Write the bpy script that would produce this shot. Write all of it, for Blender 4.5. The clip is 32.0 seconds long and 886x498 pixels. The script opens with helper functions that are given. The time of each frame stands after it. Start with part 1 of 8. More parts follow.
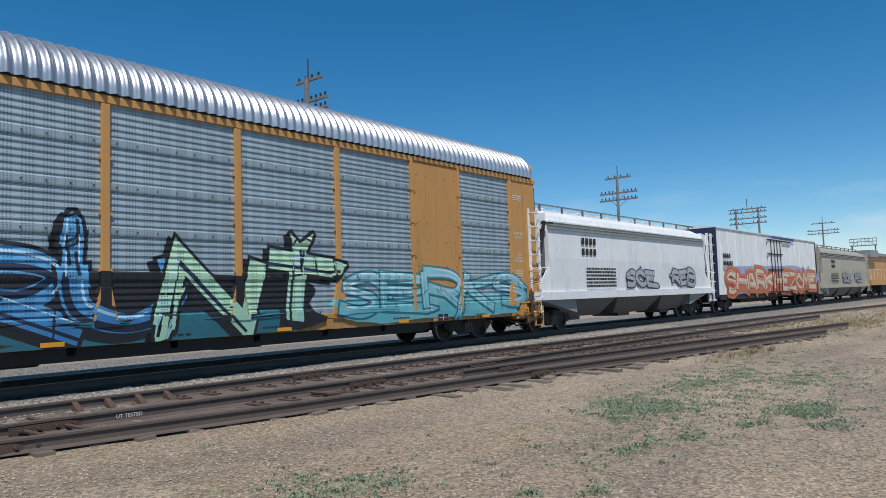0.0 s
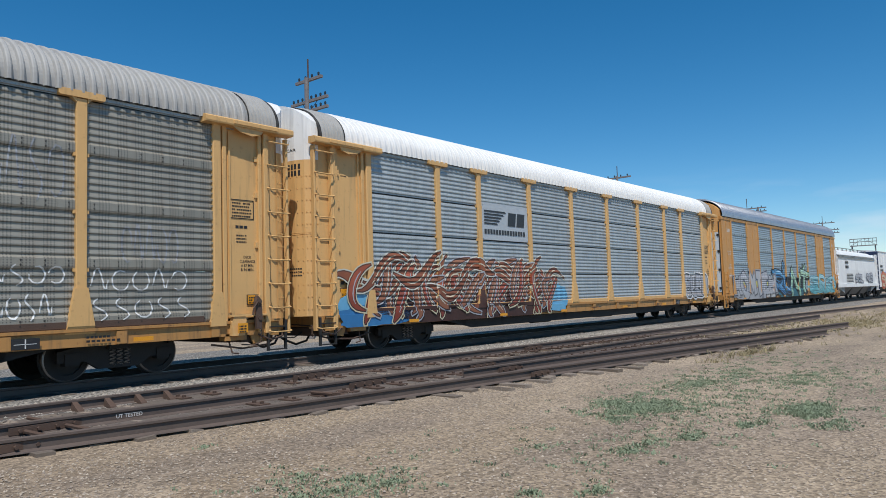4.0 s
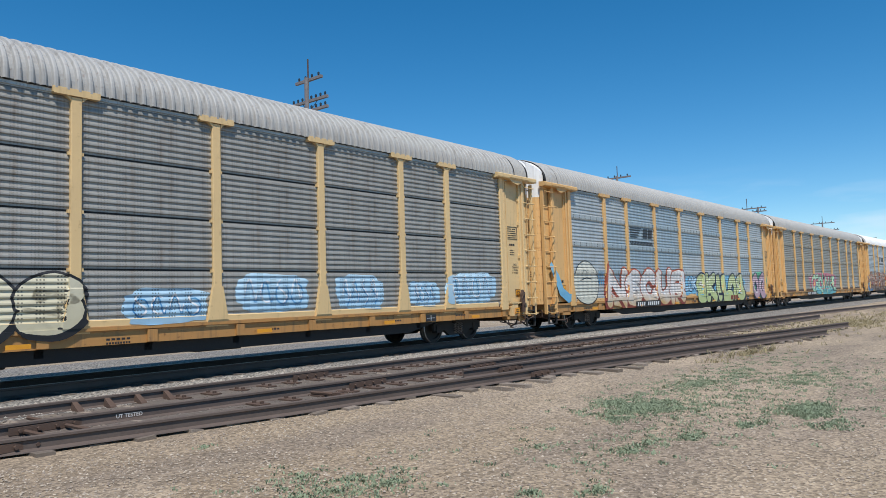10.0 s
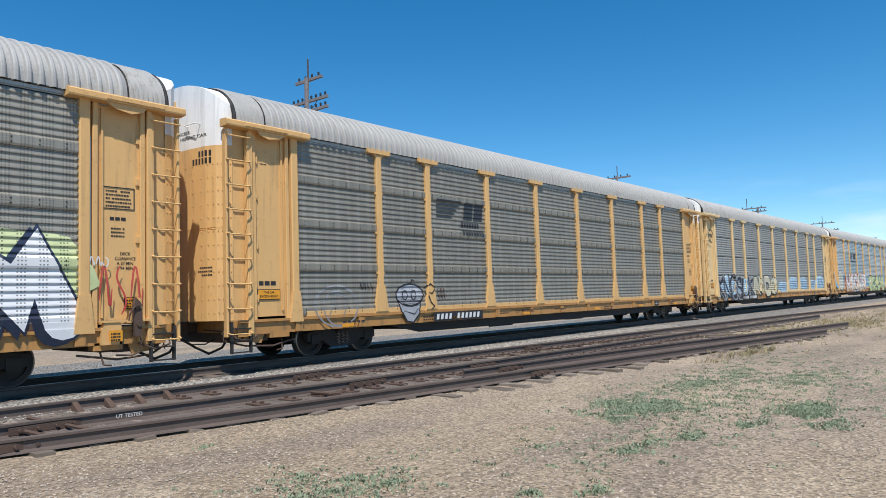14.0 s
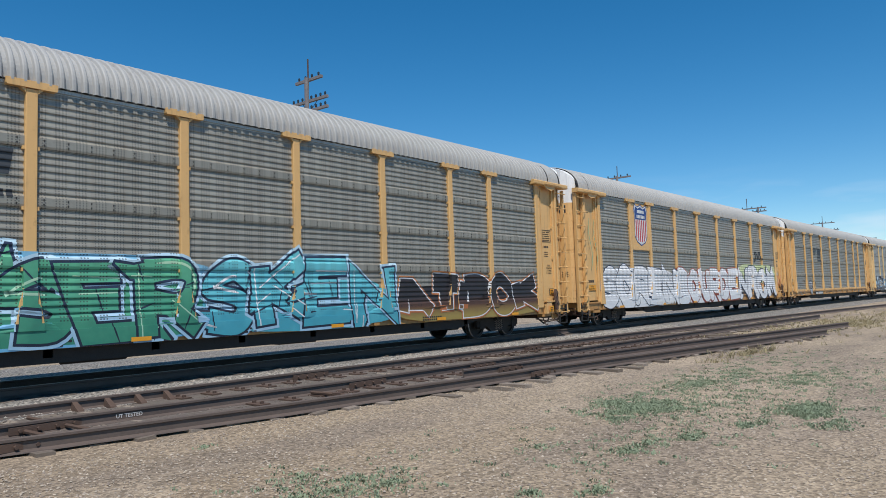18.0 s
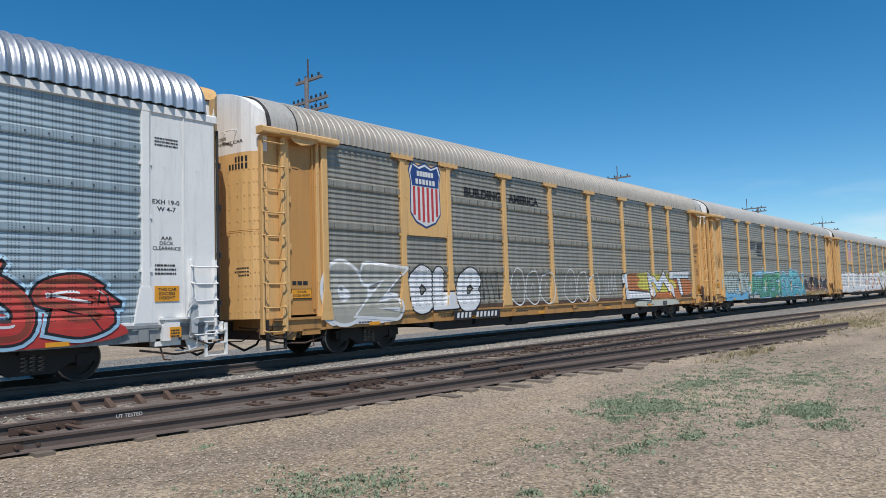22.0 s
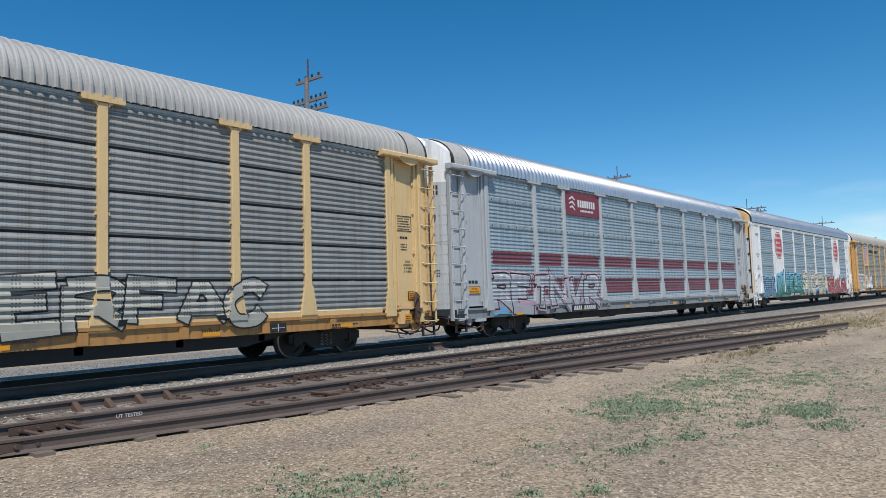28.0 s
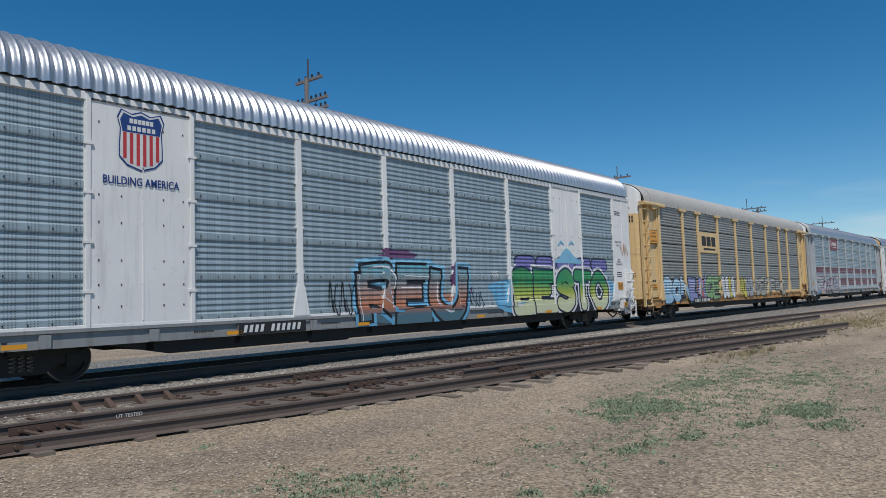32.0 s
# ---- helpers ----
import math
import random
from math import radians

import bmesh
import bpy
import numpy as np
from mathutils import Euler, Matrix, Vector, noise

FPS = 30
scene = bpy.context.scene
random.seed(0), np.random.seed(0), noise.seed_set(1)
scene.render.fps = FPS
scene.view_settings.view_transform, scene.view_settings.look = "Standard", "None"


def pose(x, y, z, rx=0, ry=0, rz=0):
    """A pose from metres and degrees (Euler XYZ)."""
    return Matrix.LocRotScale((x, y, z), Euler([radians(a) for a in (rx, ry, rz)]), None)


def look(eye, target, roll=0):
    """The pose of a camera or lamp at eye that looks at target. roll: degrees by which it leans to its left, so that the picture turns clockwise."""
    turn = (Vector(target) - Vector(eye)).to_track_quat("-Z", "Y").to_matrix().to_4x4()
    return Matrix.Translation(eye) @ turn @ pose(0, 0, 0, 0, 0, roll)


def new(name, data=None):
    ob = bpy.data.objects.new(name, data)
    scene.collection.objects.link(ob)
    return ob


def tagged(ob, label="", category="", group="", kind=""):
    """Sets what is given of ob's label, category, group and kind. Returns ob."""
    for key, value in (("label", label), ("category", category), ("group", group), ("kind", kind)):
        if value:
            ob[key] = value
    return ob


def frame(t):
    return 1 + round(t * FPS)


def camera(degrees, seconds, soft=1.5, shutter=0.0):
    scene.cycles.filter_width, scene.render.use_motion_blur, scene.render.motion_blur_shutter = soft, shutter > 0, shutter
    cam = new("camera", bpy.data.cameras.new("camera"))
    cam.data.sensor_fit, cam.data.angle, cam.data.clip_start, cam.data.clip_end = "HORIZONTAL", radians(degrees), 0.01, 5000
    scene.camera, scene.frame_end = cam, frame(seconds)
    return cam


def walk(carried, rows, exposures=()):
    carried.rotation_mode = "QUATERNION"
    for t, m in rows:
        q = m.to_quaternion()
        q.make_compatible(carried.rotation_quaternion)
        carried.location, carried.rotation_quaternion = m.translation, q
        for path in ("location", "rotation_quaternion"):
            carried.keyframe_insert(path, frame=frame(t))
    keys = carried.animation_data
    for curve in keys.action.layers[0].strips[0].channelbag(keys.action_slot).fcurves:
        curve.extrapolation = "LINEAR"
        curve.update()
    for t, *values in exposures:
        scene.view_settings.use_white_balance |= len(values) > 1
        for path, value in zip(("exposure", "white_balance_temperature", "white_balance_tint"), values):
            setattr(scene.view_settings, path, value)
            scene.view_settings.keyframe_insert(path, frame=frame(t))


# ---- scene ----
# The eye stands still beside the line; x runs along the track, y away from the eye, z up from the rail top.
EYE = Vector((0.0, 0.0, 1.3154))
YAW, PITCH, ROLL = 0.8818, 0.0690, -0.0321
TRACK_Y = 14.4756
BEND = -0.0002
cam = camera(64.2, 32.0, soft=0.5)
AIM = EYE + Vector((math.sin(YAW) * math.cos(PITCH), math.cos(YAW) * math.cos(PITCH), math.sin(PITCH)))
STAND = look(EYE, AIM, math.degrees(ROLL))
EXPOSURE = ((0, -0.3), (1, -0.1), (2, -0.38), (3, -0.5), (3.6, -0.35), (5.5, 0.06), (6, 0.12), (7, 0.06), (8, -0.03), (9, -0.11), (10, -0.04), (11, 0.1), (12, 0.1), (13, 0.12), (14, 0.13), (16.5, -0.15), (17, -0.2), (18, -0.13), (19, 0.0), (20, 0.05), (21, 0.08), (22, -0.15), (23, -0.48), (24, -0.4), (25, -0.38),
            (26, -0.2), (28, -0.1), (29, -0.05), (29.8, 0.02), (30.1, -0.05), (30.5, -0.3), (31, -0.52), (32, -0.5))
def swayed(roll, right=0.0, up=0.0):
    """The stand with a small lean of the tripod: degrees of roll, and of turn to the right and up."""
    return STAND @ pose(0, 0, 0, up, -right, roll)


# the stand is nudged once, for about a second
walk(cam, [(0.0, STAND), (10.0, STAND), (10.7, STAND), (11.0, swayed(0.12, -0.03, 0.03)), (11.5, swayed(0.83, -0.21, 0.23)), (12.0, swayed(0.2, -0.05, 0.06)), (12.4, STAND), (13.0, STAND), (32.0, STAND)], [(float(t), e) for t, e in EXPOSURE])

# ---- light ----
SUN_DIR = Vector((-0.33, -0.36, 0.87)).normalized()
world = bpy.data.worlds.new("sky")
scene.world = world
world.use_nodes = True
wn, wl = world.node_tree.nodes, world.node_tree.links
wn.clear()
sky = wn.new("ShaderNodeTexSky")
sky.sky_type = "NISHITA"
sky.sun_disc = False
sky.sun_elevation = math.asin(SUN_DIR.z)
sky.sun_rotation = math.atan2(SUN_DIR.x, SUN_DIR.y)
sky.altitude = 1500
sky.air_density, sky.dust_density, sky.ozone_density = 1.0, 0.0, 3.0
bg = wn.new("ShaderNodeBackground")
bg.inputs["Strength"].default_value = 0.135
wout = wn.new("ShaderNodeOutputWorld")
hs = wn.new("ShaderNodeHueSaturation")
hs.inputs["Saturation"].default_value, hs.inputs["Hue"].default_value = 1.36, 0.493
wl.new(sky.outputs[0], hs.inputs["Color"])
# thin cloud low over the horizon
wtc = wn.new("ShaderNodeTexCoord")
wsp = wn.new("ShaderNodeSeparateXYZ")
wl.new(wtc.outputs["Generated"], wsp.inputs[0])
wmp = wn.new("ShaderNodeMapping")
wmp.inputs["Scale"].default_value = (3.0, 3.0, 16.0)
wl.new(wtc.outputs["Generated"], wmp.inputs[0])
wno = wn.new("ShaderNodeTexNoise")
wno.inputs["Scale"].default_value, wno.inputs["Detail"].default_value = 2.2, 6.0
wl.new(wmp.outputs[0], wno.inputs["Vector"])
wr1, wr2 = wn.new("ShaderNodeMapRange"), wn.new("ShaderNodeMapRange")
wr1.inputs[1].default_value, wr1.inputs[2].default_value = 0.5, 0.95
wr2.inputs[1].default_value, wr2.inputs[2].default_value = 0.16, 0.03
wl.new(wno.outputs["Fac"], wr1.inputs[0])
wl.new(wsp.outputs[2], wr2.inputs[0])
wmu = wn.new("ShaderNodeMath")
wmu.operation = "MULTIPLY"
wl.new(wr1.outputs[0], wmu.inputs[0])
wl.new(wr2.outputs[0], wmu.inputs[1])
wmx = wn.new("ShaderNodeMix")
wmx.data_type = "RGBA"
wmx.inputs[7].default_value = (6.5, 7.2, 8.0, 1)
wl.new(wmu.outputs[0], wmx.inputs[0])
wl.new(hs.outputs[0], wmx.inputs[6])
wl.new(wmx.outputs[2], bg.inputs[0])
wl.new(bg.outputs[0], wout.inputs[0])
sun = new("sun", bpy.data.lights.new("sun", "SUN"))
sun.data.energy, sun.data.angle, sun.data.color = 5.0, radians(0.53), (1.0, 0.955, 0.90)
sun.matrix_world = look(SUN_DIR * 60, (0, 0, 0))


# ---- materials ----
def nodes_of(name):
    m = bpy.data.materials.new(name)
    m.use_nodes = True
    nt = m.node_tree
    nt.nodes.clear()
    out = nt.nodes.new("ShaderNodeOutputMaterial")
    b = nt.nodes.new("ShaderNodeBsdfPrincipled")
    nt.links.new(b.outputs[0], out.inputs[0])
    return m, nt, b


def nd(nt, kind, **kw):
    n = nt.nodes.new(kind)
    for k, v in kw.items():
        n.inputs[k].default_value = v
    return n


def mixc(nt, fac, a, b, blend="MIX"):
    n = nt.nodes.new("ShaderNodeMix")
    n.data_type, n.blend_type = "RGBA", blend
    for sock, v in ((n.inputs[0], fac), (n.inputs[6], a), (n.inputs[7], b)):
        if isinstance(v, (int, float)):
            sock.default_value = v
        elif isinstance(v, tuple):
            sock.default_value = (*v[:3], 1)
        else:
            nt.links.new(v, sock)
    return n.outputs[2]


def ramp(nt, src, a, b):
    n = nt.nodes.new("ShaderNodeMapRange")
    n.inputs[1].default_value, n.inputs[2].default_value = a, b
    nt.links.new(src, n.inputs[0])
    return n.outputs[0]


def mth(nt, op, a, b=0.0, c=0.0):
    n = nt.nodes.new("ShaderNodeMath")
    n.operation = op
    for i, v in enumerate((a, b, c)):
        if isinstance(v, (int, float)):
            n.inputs[i].default_value = v
        else:
            nt.links.new(v, n.inputs[i])
    return n.outputs[0]


def noise_of(nt, coord, scale, detail=3.0, stretch=None, rough=0.55):
    if stretch:
        mp = nt.nodes.new("ShaderNodeMapping")
        mp.inputs["Scale"].default_value = stretch
        nt.links.new(coord, mp.inputs[0])
        coord = mp.outputs[0]
    n = nd(nt, "ShaderNodeTexNoise", Scale=scale, Detail=detail, Roughness=rough)
    nt.links.new(coord, n.inputs["Vector"])
    return n.outputs["Fac"]


def bump(nt, b, height, strength, dist=0.02):
    n = nd(nt, "ShaderNodeBump", Strength=strength, Distance=dist)
    nt.links.new(height, n.inputs["Height"])
    nt.links.new(n.outputs[0], b.inputs["Normal"])


def paint(name, col, grime=(0.10, 0.075, 0.05), dirt=0.45, rust=0.25, rough=0.5, metal=0.0):
    """Weathered paint: two scales of fading, streaks of dirt running down and rust blooms."""
    m, nt, b = nodes_of(name)
    tc = nt.nodes.new("ShaderNodeTexCoord").outputs["Object"]
    oi = nt.nodes.new("ShaderNodeObjectInfo").outputs["Random"]
    big = noise_of(nt, tc, 0.7, 4)
    fine = noise_of(nt, tc, 9.0, 4)
    c = mixc(nt, mth(nt, "MULTIPLY", ramp(nt, big, 0.3, 0.75), 0.5), col, tuple(min(1, v * 0.72 + 0.02) for v in col))
    c = mixc(nt, mth(nt, "MULTIPLY", oi, 0.16), c, tuple(v * 0.7 for v in col))
    st = noise_of(nt, tc, 1.0, 5, (7.0, 7.0, 0.6), 0.65)
    c = mixc(nt, mth(nt, "MULTIPLY", ramp(nt, st, 0.52, 0.78), dirt), c, grime)
    c = mixc(nt, mth(nt, "MULTIPLY", ramp(nt, fine, 0.62, 0.74), rust), c, (0.13, 0.05, 0.02))
    nt.links.new(c, b.inputs["Base Color"])
    b.inputs["Metallic"].default_value = metal
    nt.links.new(mth(nt, "MULTIPLY_ADD", fine, 0.25, rough - 0.1), b.inputs["Roughness"])
    bump(nt, b, fine, 0.12)
    return m


def perforated(name, col, metal=0.3, rust=0.2, hole=0.6):
    """Galvanised side screen with rows of punched holes in upright groups."""
    m, nt, b = nodes_of(name)
    tc = nt.nodes.new("ShaderNodeTexCoord").outputs["Object"]
    oi = nt.nodes.new("ShaderNodeObjectInfo").outputs["Random"]
    sp = nt.nodes.new("ShaderNodeSeparateXYZ")
    nt.links.new(tc, sp.inputs[0])
    x, z = sp.outputs[0], sp.outputs[2]
    fx = mth(nt, "ABSOLUTE", mth(nt, "SUBTRACT", mth(nt, "FRACT", mth(nt, "MULTIPLY", x, 17.0)), 0.5))
    fz = mth(nt, "ABSOLUTE", mth(nt, "SUBTRACT", mth(nt, "FRACT", mth(nt, "MULTIPLY", z, 22.0)), 0.5))
    hx, hz = mth(nt, "LESS_THAN", fx, 0.2), mth(nt, "LESS_THAN", fz, 0.27)
    grp = mth(nt, "LESS_THAN", mth(nt, "FRACT", mth(nt, "MULTIPLY", x, 17.0 / 6)), 0.67)
    holes = mth(nt, "MULTIPLY", mth(nt, "MULTIPLY", hx, hz), mth(nt, "MULTIPLY", grp, hole))
    big = noise_of(nt, tc, 0.9, 4)
    st = noise_of(nt, tc, 1.2, 5, (6.0, 6.0, 0.7), 0.65)
    fine = noise_of(nt, tc, 14.0, 3)
    c = mixc(nt, ramp(nt, big, 0.3, 0.7), col, tuple(v * 0.74 for v in col))
    c = mixc(nt, mth(nt, "MULTIPLY", oi, 0.35), c, tuple(v * 0.7 for v in col))
    c = mixc(nt, mth(nt, "MULTIPLY", ramp(nt, st, 0.5, 0.8), rust), c, (0.16, 0.10, 0.06))
    c = mixc(nt, mth(nt, "MULTIPLY", ramp(nt, fine, 0.55, 0.8), 0.2), c, (0.08, 0.07, 0.06))
    c = mixc(nt, holes, c, (0.03, 0.03, 0.03))
    nt.links.new(c, b.inputs["Base Color"])
    b.inputs["Metallic"].default_value = metal
    b.inputs["Roughness"].default_value = 0.46
    bump(nt, b, st, 0.1)
    return m


def plain(name, col, rough=0.6, metal=0.0, spec=0.5, vary=0.35, scale=6.0):
    m, nt, b = nodes_of(name)
    tc = nt.nodes.new("ShaderNodeTexCoord").outputs["Object"]
    n = noise_of(nt, tc, scale, 5)
    n2 = noise_of(nt, tc, scale * 9, 3)
    c = mixc(nt, mth(nt, "MULTIPLY", ramp(nt, n, 0.3, 0.7), vary), col, tuple(v * 0.45 for v in col))
    c = mixc(nt, mth(nt, "MULTIPLY", ramp(nt, n2, 0.4, 0.75), vary * 0.6), c, tuple(min(1, v * 1.3 + 0.01) for v in col))
    nt.links.new(c, b.inputs["Base Color"])
    b.inputs["Roughness"].default_value, b.inputs["Metallic"].default_value = rough, metal
    b.inputs["Specular IOR Level"].default_value = spec
    bump(nt, b, n2, 0.2)
    return m


HOLED = {}      # each paint as it looks on a perforated screen


def spray(name, low, high, z0=0.9, z1=2.2, blot=0.35, foot=None, holes=False):
    """Sprayed paint that fades from one colour at the foot to another at the head, with blotches and overspray; on the
    perforated screens their punched holes stay open in it."""
    if not holes:
        HOLED[name] = spray(name + "_on_screen", low, high, z0, z1, blot, foot, True)
    m, nt, b = nodes_of(name)
    tc = nt.nodes.new("ShaderNodeTexCoord").outputs["Object"]
    sp = nt.nodes.new("ShaderNodeSeparateXYZ")
    nt.links.new(tc, sp.inputs[0])
    n = noise_of(nt, tc, 1.7, 3)
    f = mth(nt, "ADD", ramp(nt, sp.outputs[2], z0, z1), mth(nt, "MULTIPLY", mth(nt, "SUBTRACT", n, 0.5), 0.3 if foot else 1.4))
    c = mixc(nt, mth(nt, "MULTIPLY", f, 1.0), low, high)
    if foot:
        c = mixc(nt, ramp(nt, sp.outputs[2], z0 - 0.15, z0 + 0.15), foot, c)
    c = mixc(nt, mth(nt, "MULTIPLY", ramp(nt, noise_of(nt, tc, 5.0, 5), 0.5, 0.75), blot), c, tuple(v * 0.55 + 0.03 for v in low))
    if holes:
        x, z = sp.outputs[0], sp.outputs[2]
        fx = mth(nt, "ABSOLUTE", mth(nt, "SUBTRACT", mth(nt, "FRACT", mth(nt, "MULTIPLY", x, 17.0)), 0.5))
        fz = mth(nt, "ABSOLUTE", mth(nt, "SUBTRACT", mth(nt, "FRACT", mth(nt, "MULTIPLY", z, 15.5)), 0.5))
        grp = mth(nt, "LESS_THAN", mth(nt, "FRACT", mth(nt, "MULTIPLY", x, 17.0 / 6)), 0.5)
        dot = mth(nt, "MULTIPLY", mth(nt, "LESS_THAN", fx, 0.24), mth(nt, "LESS_THAN", fz, 0.2))
        c = mixc(nt, mth(nt, "MULTIPLY", mth(nt, "MULTIPLY", dot, grp), 0.75), c, (0.03, 0.03, 0.03))
    nt.links.new(c, b.inputs["Base Color"])
    b.inputs["Roughness"].default_value = 0.55
    return m


YELLOW = paint("rack_yellow", (0.72, 0.43, 0.165), dirt=0.4, rust=0.25)
YELLOW_PALE = paint("rack_pale_yellow", (0.74, 0.52, 0.25), dirt=0.35, rust=0.25)
ORANGE = paint("rack_orange", (0.56, 0.28, 0.08), dirt=0.3, rust=0.15)
SILL_YELLOW = paint("sill_yellow", (0.47, 0.235, 0.07), dirt=0.75, rust=0.7)
WHITE = paint("rack_white", (0.83, 0.82, 0.79), dirt=0.25, rust=0.1)
GREY_PAINT = paint("rack_grey", (0.46, 0.48, 0.49), dirt=0.4, rust=0.15)
SILL_GREY = paint("sill_grey", (0.26, 0.27, 0.27), dirt=0.6, rust=0.3)
HOPPER_WHITE = paint("hopper_white", (0.80, 0.81, 0.80), dirt=0.3, rust=0.1)
HOPPER_TAN = paint("hopper_tan", (0.42, 0.38, 0.30), dirt=0.5, rust=0.2)
NAVY = paint("navy_paint", (0.02, 0.035, 0.09), dirt=0.3, rust=0.1)
SCREEN_DARK = perforated("screen_dark", (0.37, 0.345, 0.285), rust=0.35)
SCREEN_GREY = perforated("screen_grey", (0.37, 0.365, 0.335), rust=0.45, hole=0.3)
SCREEN_BLUE = perforated("screen_blue", (0.40, 0.49, 0.53), rust=0.15)
SCREEN_STEEL = perforated("screen_steel", (0.50, 0.54, 0.54), rust=0.25, hole=0.3)
SCREEN_RED = perforated("screen_red", (0.25, 0.06, 0.075), metal=0.1, rust=0.2)
SCREEN_SOOT = perforated("screen_sooty", (0.325, 0.30, 0.245), rust=0.35)
SCREEN_RUST = perforated("screen_rusty", (0.40, 0.38, 0.335), rust=0.6, hole=0.3)
ROOF_GREY = paint("roof_galvanised", (0.39, 0.385, 0.365), dirt=0.3, rust=0.1, metal=0.05, rough=0.6)
ROOF_DIRTY = paint("roof_weathered", (0.40, 0.395, 0.375), dirt=0.6, rust=0.45, metal=0.05, rough=0.6)
ROOF_WHITE = paint("roof_white", (0.78, 0.78, 0.76), dirt=0.15, rust=0.05)
ROOF_BRIGHT = paint("roof_bright", (0.53, 0.545, 0.56), dirt=0.25, rust=0.02, metal=0.8, rough=0.36)
ROOF_TAN = paint("roof_tan", (0.40, 0.37, 0.32), dirt=0.5, rust=0.3, metal=0.2)
BLACK = plain("underframe_black", (0.022, 0.021, 0.02), 0.75)
STEEL = plain("worn_steel", (0.30, 0.29, 0.28), 0.35, 0.8)
RUSTY = plain("rusty_iron", (0.10, 0.062, 0.045), 0.85, 0.1)
RAIL = plain("rail_brown", (0.115, 0.086, 0.072), 0.75, 0.1, scale=3.0)
RUBBER = plain("rubber", (0.012, 0.012, 0.012), 0.7)
INK = plain("stencil_black", (0.02, 0.02, 0.022), 0.6, vary=0.2)
CHALK = plain("stencil_white", (0.68, 0.68, 0.66), 0.6, vary=0.25)
REFLECT = plain("yellow_reflector", (0.75, 0.32, 0.02), 0.4, vary=0.2)


# ---- mesh helpers ----
class Mb:
    """Collects boxes, strips and tubes of one mesh."""

    def __init__(self):
        self.v, self.f, self.m = [], [], []

    def face(self, pts, mat=0):
        i = len(self.v)
        self.v += [tuple(p) for p in pts]
        self.f.append(tuple(range(i, i + len(pts))))
        self.m.append(mat)

    def hexa(self, a, b, mat=0):
        """A six-sided block between the quad a and the quad b (same winding)."""
        i = len(self.v)
        self.v += [tuple(p) for p in (*a, *b)]
        for q in ((3, 2, 1, 0), (4, 5, 6, 7), (0, 1, 5, 4), (1, 2, 6, 5), (2, 3, 7, 6), (3, 0, 4, 7)):
            self.f.append(tuple(i + k for k in q))
            self.m.append(mat)

    def box(self, x0, x1, y0, y1, z0, z1, mat=0, c=0.0):
        if c:
            # chamfered upright edges
            prof = [(x0 + c, y0), (x1 - c, y0), (x1, y0 + c), (x1, y1 - c), (x1 - c, y1), (x0 + c, y1), (x0, y1 - c), (x0, y0 + c)]
            self.prism(prof, z0, z1, mat)
            return
        self.hexa(((x0, y0, z0), (x1, y0, z0), (x1, y1, z0), (x0, y1, z0)), ((x0, y0, z1), (x1, y0, z1), (x1, y1, z1), (x0, y1, z1)), mat)

    def prism(self, prof, z0, z1, mat=0):
        n, i = len(prof), len(self.v)
        self.v += [(x, y, z0) for x, y in prof] + [(x, y, z1) for x, y in prof]
        for k in range(n):
            j = (k + 1) % n
            self.f.append((i + k, i + j, i + n + j, i + n + k))
            self.m.append(mat)
        self.f += [tuple(i + k for k in reversed(range(n))), tuple(i + n + k for k in range(n))]
        self.m += [mat, mat]

    def slab(self, prof, y0, y1, mat=0):
        """A plate: the outline prof in x and z, from y0 to y1."""
        n, i = len(prof), len(self.v)
        self.v += [(x, y0, z) for x, z in prof] + [(x, y1, z) for x, z in prof]
        for k in range(n):
            j = (k + 1) % n
            self.f.append((i + j, i + k, i + n + k, i + n + j))
            self.m.append(mat)
        self.f += [tuple(i + k for k in range(n)), tuple(i + n + k for k in reversed(range(n)))]
        self.m += [mat, mat]

    def along(self, prof, x0, x1, mat=0):
        """A bar: the outline prof in y and z, from x0 to x1."""
        n, i = len(prof), len(self.v)
        self.v += [(x0, y, z) for y, z in prof] + [(x1, y, z) for y, z in prof]
        for k in range(n):
            j = (k + 1) % n
            self.f.append((i + k, i + j, i + n + j, i + n + k))
            self.m.append(mat)
        self.f += [tuple(i + k for k in reversed(range(n))), tuple(i + n + k for k in range(n))]
        self.m += [mat, mat]

    def tube(self, pts, r, n=6, mat=0):
        pts = [Vector(p) for p in pts]
        i = len(self.v)
        for k, p in enumerate(pts):
            d = (pts[min(k + 1, len(pts) - 1)] - pts[max(k - 1, 0)]).normalized()
            a = d.cross(Vector((0.31, 0.17, 0.94))).normalized() if abs(d.z) < 0.95 else d.cross(Vector((1, 0, 0))).normalized()
            b = d.cross(a)
            rr = r[k] if isinstance(r, (list, tuple)) else r
            self.v += [tuple(p + a * rr * math.cos(2 * math.pi * j / n) + b * rr * math.sin(2 * math.pi * j / n)) for j in range(n)]
        for k in range(len(pts) - 1):
            for j in range(n):
                q = (j + 1) % n
                self.f.append((i + k * n + j, i + k * n + q, i + (k + 1) * n + q, i + (k + 1) * n + j))
                self.m.append(mat)
        self.f += [tuple(i + j for j in reversed(range(n))), tuple(i + (len(pts) - 1) * n + j for j in range(n))]
        self.m += [mat, mat]

    def mesh(self, name, mats, smooth=False):
        me = bpy.data.meshes.new(name)
        me.from_pydata(self.v, [], self.f)
        for m in mats if isinstance(mats, (list, tuple)) else [mats]:
            me.materials.append(m)
        me.polygons.foreach_set("material_index", self.m)
        if smooth:
            me.polygons.foreach_set("use_smooth", [True] * len(self.f))
        me.update()
        return me


